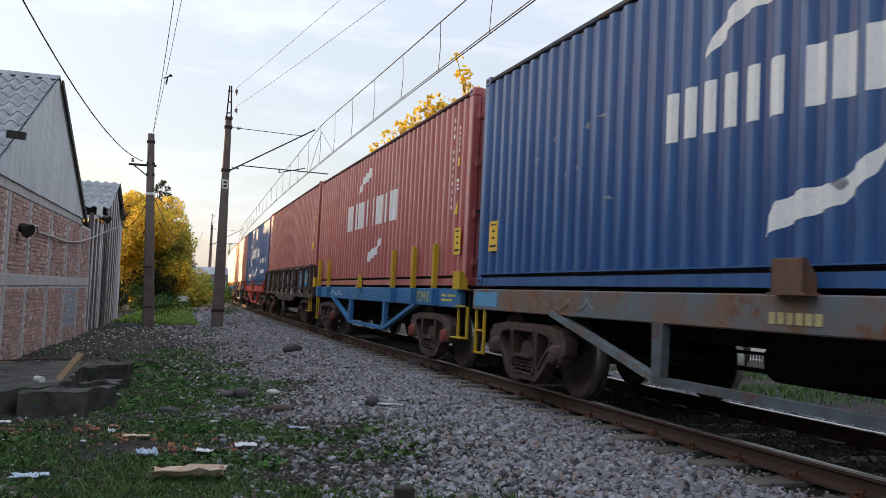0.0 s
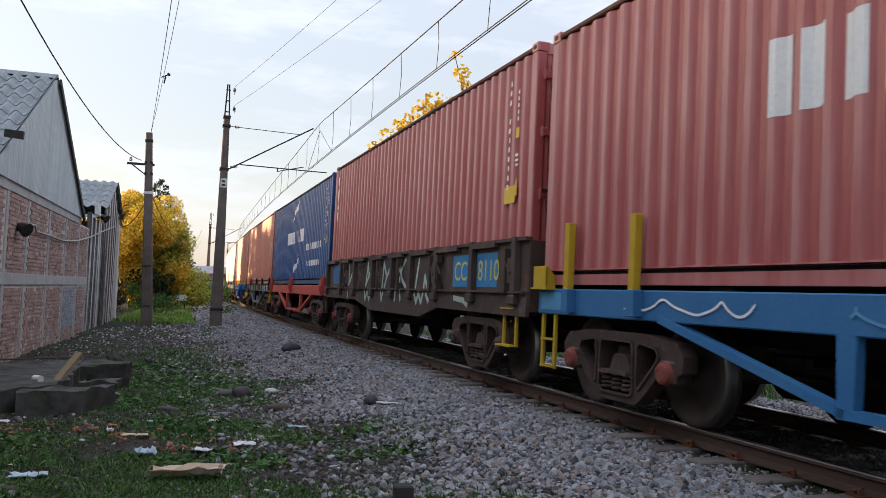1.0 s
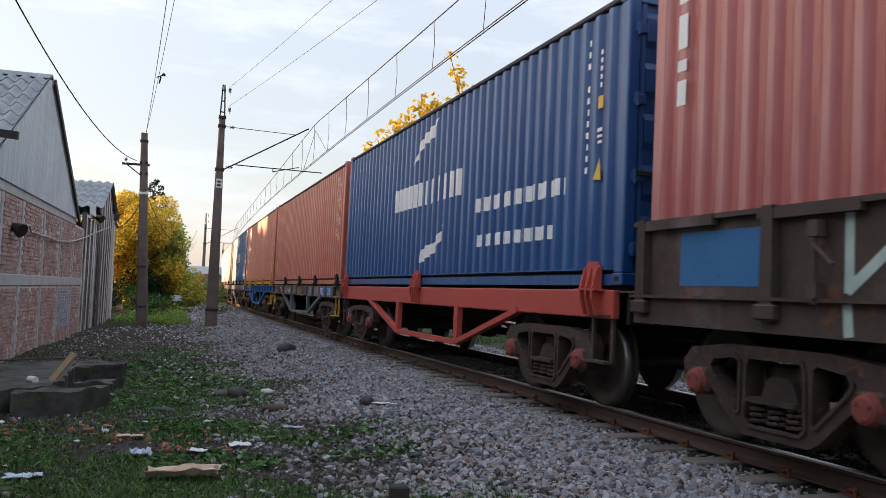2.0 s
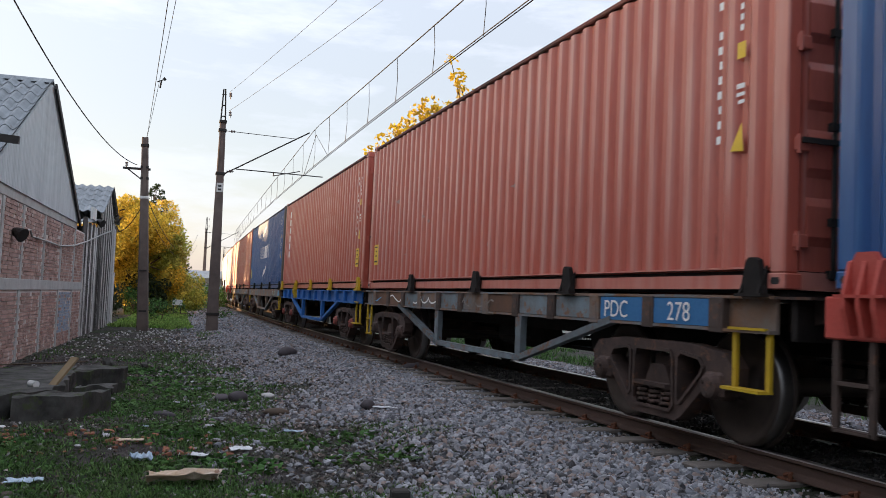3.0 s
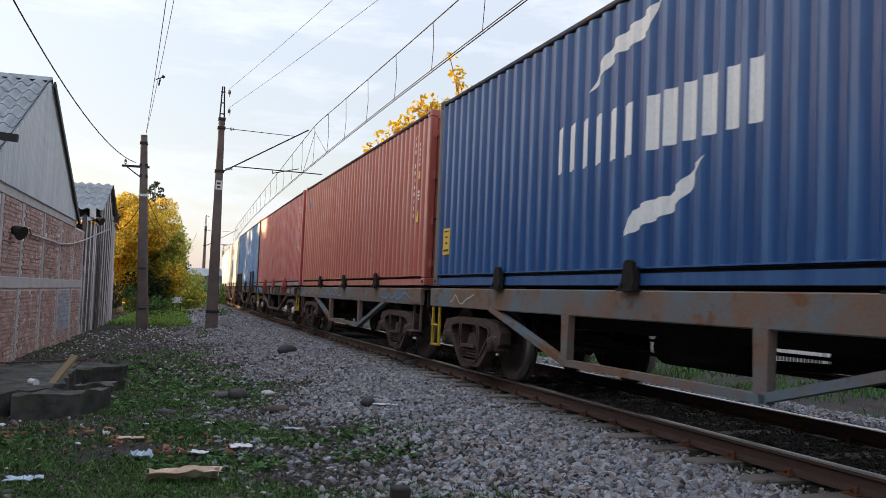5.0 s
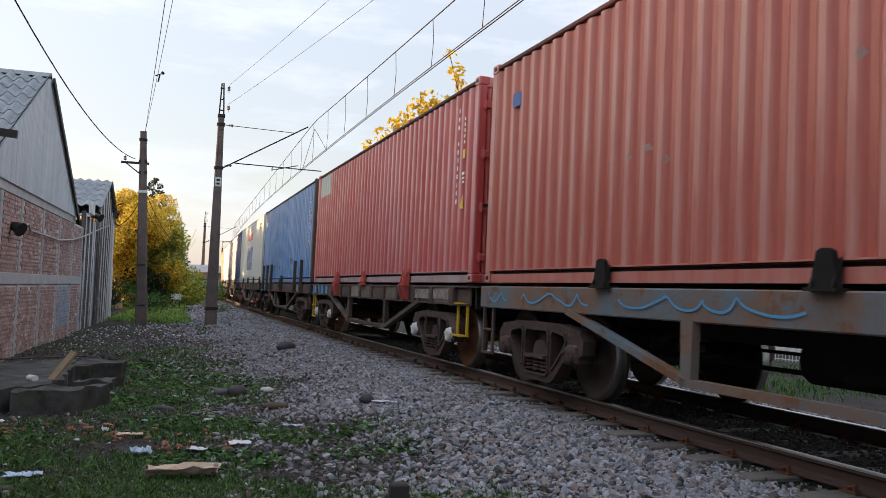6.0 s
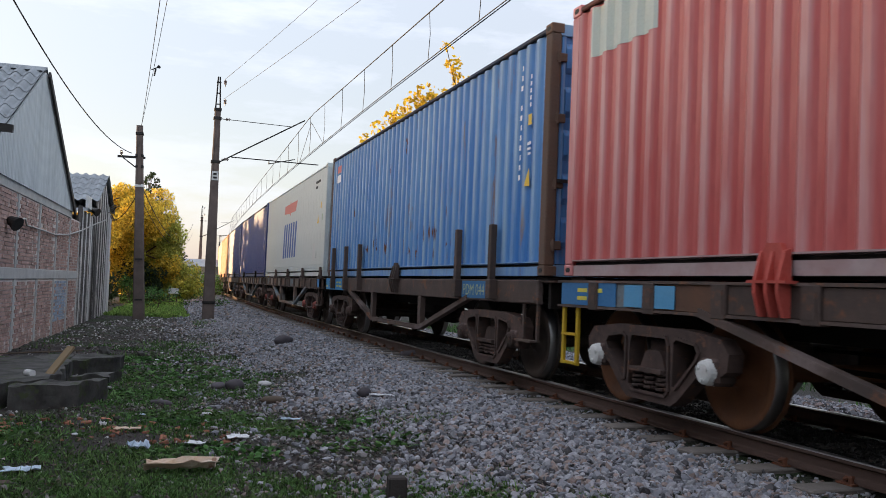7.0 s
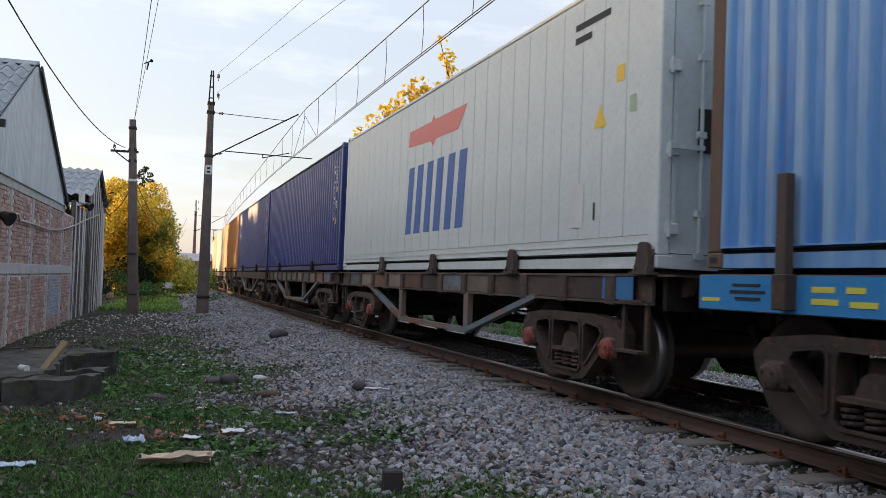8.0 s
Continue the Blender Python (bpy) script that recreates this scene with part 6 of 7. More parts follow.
# gravel and pebbles on the soil
r = np.random.RandomState(41)
n = 14000
x = r.uniform(-11, 1.5, n)
y = 5 + 27 * r.uniform(0, 1, n) ** 1.6
keep = np.array([lateral(a, b)[1] > 3.2 and lateral(a, b)[1] < 13 and noise.noise(Vector((a * 0.6, b * 0.6, 9))) > -0.25 for a, b in zip(x, y)])
stones("gravel", x[keep], y[keep], r.uniform(0.009, 0.024, keep.sum()) * (1 + 1.4 * r.rand(keep.sum()) ** 7), M_SOILSTONE, "loose pebbles and rubble strewn over the soil", 42, 0.7, 0.3, True)


# ---- grass and weeds ----
def leaf_material(name, base, second, trans=0.35, vary=0.3):
    m = surface(name, base, second, 0.75, scale=0.9, amount=1.0, bump=0, island=vary)
    b = m.node_tree.nodes["Principled BSDF"]
    b.inputs["Transmission Weight"].default_value = 0.0
    tr = m.node_tree.nodes.new("ShaderNodeBsdfTranslucent")
    mx = m.node_tree.nodes.new("ShaderNodeMixShader")
    mx.inputs["Fac"].default_value = trans
    src = b.inputs["Base Color"].links[0].from_socket
    m.node_tree.links.new(src, tr.inputs["Color"])
    out = m.node_tree.nodes["Material Output"]
    m.node_tree.links.new(b.outputs["BSDF"], mx.inputs[1])
    m.node_tree.links.new(tr.outputs["BSDF"], mx.inputs[2])
    m.node_tree.links.new(mx.outputs["Shader"], out.inputs["Surface"])
    return m


M_GRASS = leaf_material("grass_green", (0.058, 0.128, 0.03), (0.095, 0.145, 0.05), 0.3, 0.7)
M_MEADOW = leaf_material("meadow_green", (0.13, 0.25, 0.05), (0.20, 0.27, 0.07), 0.35, 0.5)
M_WEED = leaf_material("weed_green", (0.045, 0.115, 0.028), (0.075, 0.13, 0.04), 0.3, 0.7)
M_YLEAF = leaf_material("autumn_yellow_leaf", (0.76, 0.51, 0.06), (0.58, 0.47, 0.08), 0.45, 0.5)
M_YGLEAF = leaf_material("yellow_green_leaf", (0.50, 0.47, 0.09), (0.30, 0.36, 0.08), 0.45, 0.45)
M_YLEAF2 = leaf_material("golden_leaf", (0.72, 0.50, 0.04), (0.55, 0.38, 0.04), 0.45, 0.45)
M_DKLEAF = leaf_material("dark_evergreen_leaf", (0.03, 0.05, 0.02), (0.045, 0.06, 0.025), 0.25)
M_BARK = surface("bark", (0.10, 0.075, 0.055), (0.07, 0.055, 0.042), 0.95, scale=5, bump=0.5, stretch=(3, 3, 0.6))


def grassy(x, y):
    s, w = lateral(x, y)
    g = noise.noise(Vector((x * 0.45, y * 0.45, 3))) + 0.5 * noise.noise(Vector((x * 1.4, y * 1.4, 7)))
    g += 0.22 * min(max((12 - y) / 6, -0.9), 1) if y < 16 else 0.0
    if w < 4.6:
        g -= (4.6 - w) * 0.15
    if 21 < y < 33 and w > 4:
        g -= 0.45
    if y > 36:
        g += 0.7
    return g


def blades(name, xs, ys, h, wide, material, label, seed, leaf=False):
    r = np.random.RandomState(seed)
    n = len(xs)
    z = heights(xs, ys)
    a = r.uniform(0, 2 * math.pi, n)
    side = np.stack([np.cos(a), np.sin(a), np.zeros(n)], 1) * wide[:, None]
    lean = np.stack([r.normal(0, 0.55, n), r.normal(0, 0.55, n), np.ones(n) * (0.45 if leaf else 1.0)], 1) * h[:, None]
    p = np.stack([xs, ys, z - 0.005], 1)
    mid = p + lean * 0.55 + np.stack([np.zeros(n), np.zeros(n), h * 0.12], 1)
    v = np.stack([p - side * (0.3 if leaf else 1), p + side * (0.3 if leaf else 1), mid + side * (1.3 if leaf else 0.7), mid - side * (1.3 if leaf else 0.7), p + lean], 1)
    f = np.array([[0, 1, 2], [0, 2, 3], [3, 2, 4]])
    me = fast_mesh(name, v.reshape(-1, 3), (f[None] + (np.arange(n) * 5)[:, None, None]).reshape(-1, 3))
    me.materials.append(material)
    return tagged(new(name, me), label, "grass", kind="stuff")


def scatter(n, x0, x1, y0, y1, power, cut, seed, wmin=2.6):
    r = np.random.RandomState(seed)
    x = r.uniform(x0, x1, n)
    y = y0 + (y1 - y0) * r.uniform(0, 1, n) ** power
    keep = []
    for a, b in zip(x, y):
        wl = WALL.inverted() @ Vector((a, b, 0))
        keep.append(lateral(a, b)[1] > wmin and wl.x > 0.05 and grassy(a, b) > cut + r.uniform(-0.15, 0.2))
    keep = np.array(keep)
    return x[keep], y[keep], r


x, y, r = scatter(150000, -8, 1.5, 5, 17, 1.4, 0.10, 51)
blades("grass", x, y, r.uniform(0.012, 0.05, len(x)) * (1 + 1.2 * r.rand(len(x)) ** 6), r.uniform(0.004, 0.008, len(x)), M_GRASS, "short patchy grass on the soil", 52)
x, y, r = scatter(60000, -2.6, 1.2, 5.2, 10.5, 1.0, 0.02, 151, 2.2)
blades("grass", x, y, r.uniform(0.015, 0.05, len(x)), r.uniform(0.004, 0.008, len(x)), M_GRASS, "sparse grass growing between the stones", 152)
x, y, r = scatter(80000, -8, 1.0, 5, 20, 1.3, 0.16, 53)
blades("weeds", x, y, r.uniform(0.03, 0.085, len(x)), r.uniform(0.008, 0.016, len(x)), M_WEED, "low broad-leaved weeds", 54, True)
x, y, r = scatter(26000, -13, -3, 16, 32, 1.0, 0.25, 55)
blades("grass", x, y, r.uniform(0.04, 0.13, len(x)), r.uniform(0.008, 0.014, len(x)), M_GRASS, "rough grass by the wall and poles", 56)
x, y, r = scatter(110000, -24, -8, 33.5, 66, 1.2, -0.25, 57, 4.0)
blades("meadow", x, y, r.uniform(0.05, 0.16, len(x)), r.uniform(0.02, 0.04, len(x)), M_MEADOW, "bright green grass beyond the poles", 58)
r = np.random.RandomState(60)
sx, wx = r.uniform(-12, 32, 16000), r.uniform(-9.5, -4.2, 16000)
kx = np.array([noise.noise(Vector((a * 0.5, b * 0.5, 1))) > -0.1 for a, b in zip(sx, wx)])
x, y = track_points(sx[kx], wx[kx])
blades("verge_grass", x, y, r.uniform(0.06, 0.22, len(x)), r.uniform(0.010, 0.02, len(x)), M_WEED, "green verge beyond the rails", 61)


# ---- trees and bushes ----
def leaf_cloud(centres, radii, per, size, seed, squash=0.85):
    r = np.random.RandomState(seed)
    pts, sz = [], []
    for c, rad in zip(centres, radii):
        k = int(per * rad ** 2)
        d = r.normal(size=(k, 3))
        d /= np.linalg.norm(d, axis=1)[:, None]
        rr = rad * (0.45 + 0.6 * r.uniform(0, 1, k) ** 0.6)
        p = np.array(c) + d * rr[:, None] * np.array([1, 1, squash])
        pts.append(p)
        sz.append(size * r.uniform(0.6, 1.4, k))
    pts, sz = np.concatenate(pts), np.concatenate(sz)
    n = len(pts)
    quad = np.array([[-0.5, 0, 0], [0, -0.32, 0.06], [0.6, 0, 0], [0, 0.32, 0.06]])
    v = np.einsum("nij,kj->nki", turns(r, n), quad) * sz[:, None, None] + pts[:, None]
    f = np.array([[0, 1, 2], [0, 2, 3]])
    return v.reshape(-1, 3), (f[None] + (np.arange(n) * 4)[:, None, None]).reshape(-1, 3)


def limb(bm, a, b, r0, r1, seed, bends=4):
    r = random.Random(seed)
    a, b = Vector(a), Vector(b)
    pts = [a]
    for i in range(1, bends):
        pts.append(a.lerp(b, i / bends) + Vector((r.uniform(-1, 1), r.uniform(-1, 1), r.uniform(-0.4, 0.4))) * (b - a).length * 0.05)
    pts.append(b)
    for i in range(bends):
        tube(bm, pts[i], pts[i + 1], r0 + (r1 - r0) * i / bends, r0 + (r1 - r0) * (i + 1) / bends, n=8, caps=False)


def tree(name, x, y, h, blobs, leaf, label, size, per, seed, trunk_r=0.18, cat="tree", at_z=0.0):
    """blobs: list of (dx, dy, z, radius) clumps of the crown."""
    t = thing(name, label, cat, at=pose(x, y, at_z))
    bm = bmesh.new()
    limb(bm, (0, 0, -0.1), (0.1, 0, h * 0.55), trunk_r, trunk_r * 0.6, seed)
    part("trunk", bm, M_BARK, t, smooth=True)
    bm = bmesh.new()
    for i, (dx, dy, z, rad) in enumerate(blobs):
        limb(bm, (0.1, 0, h * (0.3 + 0.25 * ((i * 7) % 5) / 5)), (dx, dy, z), trunk_r * 0.4, 0.015, seed + i)
    part("branchwork", bm, M_BARK, t, smooth=True)
    v, f = leaf_cloud([(a, b, c) for a, b, c, _ in blobs], [q for *_, q in blobs], per, size, seed)
    me = fast_mesh("crown", v, f)
    me.materials.append(None)
    part("crown", me, leaf, t)
    return t


rb = random.Random(77)


def crown(h, rx, n, lo=0.35, r0=0.55, r1=1.0):
    out = []
    for _ in range(n):
        a, k = rb.uniform(0, 2 * math.pi), rb.uniform(0.2, 1)
        z = h * rb.uniform(lo, 0.93)
        env = math.sin(math.pi * min(max((z / h - lo * 0.55) / (1 - lo * 0.55), 0.08), 0.92)) ** 0.6
        out.append((math.cos(a) * rx * k * env, math.sin(a) * rx * k * env, z, rb.uniform(r0, r1)))
    return out


tree("autumn_tree", -18.3, 50.5, 7.2, crown(7.2, 3.1, 64, 0.13), M_YLEAF, "dense golden yellow autumn tree beyond the shed", 0.15, 900, 3)
tree("autumn_tree", -16.9, 52.0, 5.4, crown(5.4, 1.9, 40, 0.08), M_YGLEAF, "smaller yellow-green tree beside the golden one", 0.15, 800, 4)
rc = random.Random(5)
spire = []
for i in range(46):
    z = 2.2 + 6.5 * i / 45
    reach = (0.35 + 3.0 * (1 - z / 9.1)) * rc.uniform(0.4, 1.0)
    a = i * 2.4
    spire.append((reach * math.cos(a), reach * math.sin(a), z - 0.15 * reach, 0.20 + 0.45 * (1 - z / 9)))
tree("conifer", -20.2, 60.0, 8.9, spire, M_DKLEAF, "grey-green conifer top behind the yellow tree", 0.15, 900, 5)
tree("bush", -18.9, 47.3, 1.5, crown(1.5, 1.5, 16, 0.1, 0.3, 0.55), M_DKLEAF, "dark undergrowth at the foot of the yellow tree", 0.14, 480, 17, 0.05, "bush")
tree("bush", -17.2, 48.2, 1.4, crown(1.4, 1.4, 16, 0.1, 0.3, 0.5), M_WEED, "green undergrowth at the foot of the yellow tree", 0.13, 480, 18, 0.05, "bush")
tree("bush", -17.0, 50.0, 2.6, crown(2.6, 1.0, 16, 0.1, 0.35, 0.6), M_DKLEAF, "dark evergreen bush in the undergrowth", 0.17, 420, 6, 0.06, "bush")
tree("bush", -17.4, 58.5, 2.6, crown(2.6, 1.4, 14, 0.15), M_YGLEAF, "olive green bush at the foot of the trees", 0.17, 380, 16, 0.06, "bush")
tree("bush", -15.0, 39.5, 1.8, crown(1.8, 1.0, 12, 0.1, 0.3, 0.5), M_DKLEAF, "dark shrub by the corner of the shed", 0.14, 420, 7, 0.05, "bush")
tree("bush", -13.2, 41.0, 0.9, crown(0.9, 1.6, 12, 0.1, 0.25, 0.5), M_WEED, "low green bramble in the grass", 0.10, 500, 8, 0.03, "bush")
tree("bush", -10.9, 41.5, 0.7, crown(0.7, 1.1, 8, 0.1, 0.25, 0.4), M_WEED, "low green bramble in the grass", 0.10, 500, 9, 0.03, "bush")
tree("bush", -16.4, 64.0, 1.6, crown(1.6, 2.2, 12, 0.1, 0.4, 0.8), M_WEED, "low green hedge by the track", 0.14, 380, 10, 0.04, "bush")
tree("bush", -20.5, 72.0, 1.8, crown(1.8, 2.6, 14, 0.1, 0.6, 1.1), M_MEADOW, "far green hedge along the track", 0.22, 200, 12, 0.06, "bush")
tree("bush", -25.0, 62.0, 3.4, crown(3.4, 3.0, 18, 0.1, 0.7, 1.2), M_DKLEAF, "dark thicket behind the yellow tree", 0.22, 200, 13, 0.08, "bush")
# the tree whose twigs rise over the containers
tw = [(-1.6, 0, 11.9, 0.28), (-1.3, 0, 11.2, 0.38), (-1.2, 0, 10.8, 0.30), (-0.9, 0, 10.4, 0.42), (-2.4, 0, 9.9, 0.45), (-2.9, 0, 9.5, 0.5), (-2.2, 0, 9.3, 0.6), (-3.6, 0.3, 9.0, 0.42), (-4.0, 0, 8.7, 0.35), (-4.4, 0.2, 8.3, 0.4),
      (-3.2, 0, 8.6, 0.7), (-1.6, 0, 9.4, 0.8), (-0.6, 0.2, 9.6, 0.7), (-2.4, 0.4, 8.4, 0.8), (-1.2, 0, 8.2, 1.0), (0.4, 0, 9.0, 1.0), (-4.9, 0.2, 7.8, 0.3), (-3.6, 0, 7.6, 0.7), (-2, 0, 7.0, 1.0), (0.8, 0, 7.6, 1.2), (-0.5, 0.5, 6.4, 1.2), (1.6, 0, 6.2, 1.0)]
tree("autumn_tree", 1.6, 37.0, 9.5, tw, M_YLEAF2, "golden-leaved tree rising behind the train", 0.20, 300, 14, 0.2)


# ---- beyond the track, seen under the wagons ----
fence = thing("mesh_fence", "pale wire fence on posts beyond the track", "fence")
for i in range(26):
    x, y, th = track(-16 + i * 2.2, -10.2)
    bm = bmesh.new()
    bar(bm, (x, y, 0), (x, y, 1.9), 0.08, 0.08)
    part("post", bm, M_CONC, fence)
bm = bmesh.new()
for i in range(420):
    x, y, th = track(-16 + i * 0.13, -10.2)
    bar(bm, (x, y, 0.15), (x, y, 1.85), 0.012, 0.012)
for z in (0.2, 0.7, 1.2, 1.8):
    for i in range(25):
        bar(bm, (*track(-16 + i * 2.2, -10.2)[:2], z), (*track(-16 + (i + 1) * 2.2, -10.2)[:2], z), 0.02, 0.02)
tagged(part("mesh", bm, M_PLATE, fence), kind="stuff")
bm = bmesh.new()
for i in range(20):
    a, b = track(-20 + i * 4, -15.0), track(-20 + (i + 1) * 4 - 0.05, -15.0)
    bar(bm, (a[0], a[1], 1.4), (b[0], b[1], 1.4), 0.2, 2.8)
tagged(part("yard_wall", bm, surface("whitewashed_wall", (0.62, 0.62, 0.6), (0.5, 0.5, 0.47), 0.9, scale=1.0, bump=0.2)), "whitewashed yard wall beyond the fence", "wall", kind="structure")


# dry leaves, twigs and crumbs that roughen the soil
r = np.random.RandomState(71)
n = 9000
x = r.uniform(-9, 1.0, n)
y = 5 + 24 * r.uniform(0, 1, n) ** 1.5
kp = np.array([lateral(a, b)[1] > 3.4 and (WALL.inverted() @ Vector((a, b, 0))).x > 0.1 for a, b in zip(x, y)])
M_CRUMB = surface("dry_leaf_litter", (0.15, 0.10, 0.065), (0.10, 0.075, 0.05), 0.95, scale=2, bump=0, island=0.8, spots=(0.30, 0.28, 0.26), spot_scale=1.5, spot_size=0.52)
blades("leaf_litter", x[kp], y[kp], r.uniform(0.02, 0.06, kp.sum()), r.uniform(0.008, 0.022, kp.sum()), M_CRUMB, "dry leaves and crumbs scattered on soil", 72, True)
stones("soil_clods", x[kp], y[kp], r.uniform(0.008, 0.022, kp.sum()) * (1 + r.rand(kp.sum()) ** 8), surface("soil_clod", (0.075, 0.062, 0.052), (0.05, 0.042, 0.037), 0.95, scale=5, bump=0.4, island=0.5), "dark clods of earth on the ground", 73)


# knots of broad-leaved weeds
r = np.random.RandomState(81)
for (cx, cy, rad, k) in ((-5.0, 16.0, 0.7, 500), (-4.2, 14.2, 0.8, 700), (-3.6, 12.9, 0.6, 450), (-7.0, 15.4, 0.8, 700), (-6.2, 16.2, 0.5, 350), (-2.6, 9.6, 0.5, 300), (-3.9, 11.4, 0.5, 300), (-1.2, 9.0, 0.4, 200), (-4.3, 8.1, 0.5, 300), (-2.0, 7.7, 0.5, 300), (-0.6, 8.0, 0.35, 160)):
    a, d = r.uniform(0, 2 * math.pi, k), rad * np.sqrt(r.uniform(0, 1, k))
    x, y = cx + np.cos(a) * d * 1.5, cy + np.sin(a) * d
    blades("weed_patch", x, y, r.uniform(0.05, 0.13, k), r.uniform(0.014, 0.03, k), M_WEED, "knot of broad-leaved green weeds", 82, True)
x, y, r = scatter(2600, -11, 0.5, 5.5, 33, 0.9, -9, 91, 3.0)
stones("pale_chips", x, y, r.uniform(0.008, 0.022, len(x)) * (1 + np.clip(y - 16, 0, 12) * 0.09), surface("pale_chip", (0.38, 0.37, 0.355), (0.27, 0.26, 0.25), 0.9, scale=3, bump=0, island=0.4), "pale chips of rubble and shell on the soil", 92)

# ---- things on the ground ----
M_SLAB = surface("old_slab_concrete", (0.085, 0.082, 0.075), (0.018, 0.017, 0.015), 0.95, scale=3, amount=1.0, bump=0.5, bump_scale=18, spots=(0.045, 0.055, 0.025), spot_scale=5, spot_size=0.55)


def lumpy(bm, r, seed, squash=(1, 1, 0.7), sub=2, rough=0.22):
    bmesh.ops.create_icosphere(bm, subdivisions=sub, radius=r)
    for v in bm.verts:
        k = 1 + rough * noise.noise(v.co * (1.6 / r) + Vector((seed * 3.1, seed, 0)))
        v.co = Vector((v.co.x * squash[0], v.co.y * squash[1], v.co.z * squash[2])) * k


def rock(x, y, r, seed, label, squash=(1.2, 0.9, 0.7), mat=None):
    bm = bmesh.new()
    lumpy(bm, r, seed, squash, 1 if mat is M_SLAB else 2, 0.55 if mat is M_SLAB else 0.25)
    ob = part("rock", bm, mat or M_ROCK, at=pose(x, y, ground_z(x, y) + r * squash[2] * 0.65, 0, 0, seed * 47), smooth=mat is not M_SLAB)
    return tagged(ob, label, "rock", "rocks on the ground")


rock(-2.78, 12.15, 0.122, 1, "dark rounded river stone lying on soil", (1.25, 0.9, 0.75), M_ROCK)
rock(-3.05, 12.35, 0.115, 2, "dark rounded river stone lying on soil", (1.5, 0.9, 0.55))
rock(-2.45, 12.6, 0.086, 3, "pale flat stone beside the dark ones", (1.5, 1.0, 0.5), M_CONC)
rock(-2.0, 10.9, 0.108, 4, "brown broken stone on the gravel", (1.6, 0.8, 0.5), M_BARK)
rock(-3.25, 18.6, 0.173, 5, "grey block of stone in the ballast", (1.5, 0.8, 0.7))
rock(-0.85, 10.7, 0.094, 6, "grey stone at the ballast's edge", (1.3, 0.9, 0.8))
rock(-3.3, 10.6, 0.094, 7, "flat brown stone in the dirt", (2.2, 1.0, 0.45))
rock(-0.3, 15.4, 0.187, 8, "long grey stone beside the sleepers", (1.8, 0.7, 0.45))
rock(-2.55, 11.6, 0.050, 9, "small stone on the soil")
rock(-1.7, 11.2, 0.058, 12, "small stone on the soil")
rock(-5.6, 16.6, 0.094, 10, "broken block of masonry by the wall", (1.4, 0.9, 0.9), M_SLAB)
rock(-6.4, 16.9, 0.108, 11, "broken block of masonry by the wall", (1.3, 0.9, 0.9), M_SLAB)
rock(-6.0, 16.3, 0.058, 13, "broken block of masonry by the wall", (1.3, 0.9, 0.7), M_SLAB)



def slab(pts, z0, z1, name, label, seed):
    bm = bmesh.new()
    n = len(pts)
    r = random.Random(seed)
    ring = []
    for i in range(n):
        a, b = Vector(pts[i]), Vector(pts[(i + 1) % n])
        for k in range(4):
            q = a.lerp(b, k / 4)
            ring.append((q.x + r.uniform(-0.05, 0.05), q.y + r.uniform(-0.05, 0.05)))
    prism(bm, ring, z0, z1, "z")
    bmesh.ops.triangulate(bm, faces=[f for f in bm.faces if len(f.verts) > 4])
    bmesh.ops.subdivide_edges(bm, edges=bm.edges[:], cuts=2, use_grid_fill=True)
    for v in bm.verts:
        v.co += noise.noise_vector(v.co * 2.2) * 0.06 + noise.noise_vector(v.co * 7) * 0.02
    ob = part(name, bm, M_SLAB)
    return tagged(ob, label, "slab", "broken concrete slabs")


slab([(-7.4, 9.0), (-4.95, 9.5), (-4.7, 10.3), (-4.75, 11.2), (-5.2, 12.4), (-5.7, 13.6), (-6.7, 13.0), (-7.4, 11.0)], -0.1, 0.27, "broken_slab", "broken mossy concrete slab lying on the ground", 1)
slab([(-4.72, 9.55), (-4.1, 10.05), (-4.05, 10.75), (-4.66, 10.55)], -0.08, 0.27, "broken_slab", "dark broken corner of the concrete slab", 2)
slab([(-5.62, 13.1), (-4.95, 13.5), (-5.05, 14.1), (-5.75, 14.1)], -0.1, 0.24, "broken_slab", "dark broken piece at the slab's far end", 3)
slab([(-5.0, 12.1), (-4.55, 12.2), (-4.6, 12.7), (-5.05, 12.6)], -0.1, 0.13, "broken_slab", "small broken piece of concrete", 4)
bm = bmesh.new()
bar(bm, (-4.85, 10.95, 0.26), (-4.72, 11.3, 0.60), 0.11, 0.03)
tagged(part("plank", bm, surface("bare_plank", (0.24, 0.175, 0.10), (0.17, 0.12, 0.075), 0.85, scale=6, bump=0.2)), "short bare plank leaning on the slab", "plank")
bm = bmesh.new()
box(bm, -0.16, 0.16, -0.1, 0.1, 0, 0.13, 0.015)
tagged(part("brick_block", bm, M_BRICK, at=pose(-5.75, 10.75, 0.27, 0, 0, 20)), "loose red brick on the slab", "brick")
bm = bmesh.new()
tube(bm, (-0.06, 0, 0.045), (0.06, 0.02, 0.045), 0.045, n=12)
tagged(part("paper_cup", bm, M_PLATE, at=pose(-4.95, 10.65, 0.27, 0, 0, -40)), "crushed white paper cup on the slab", "cup")


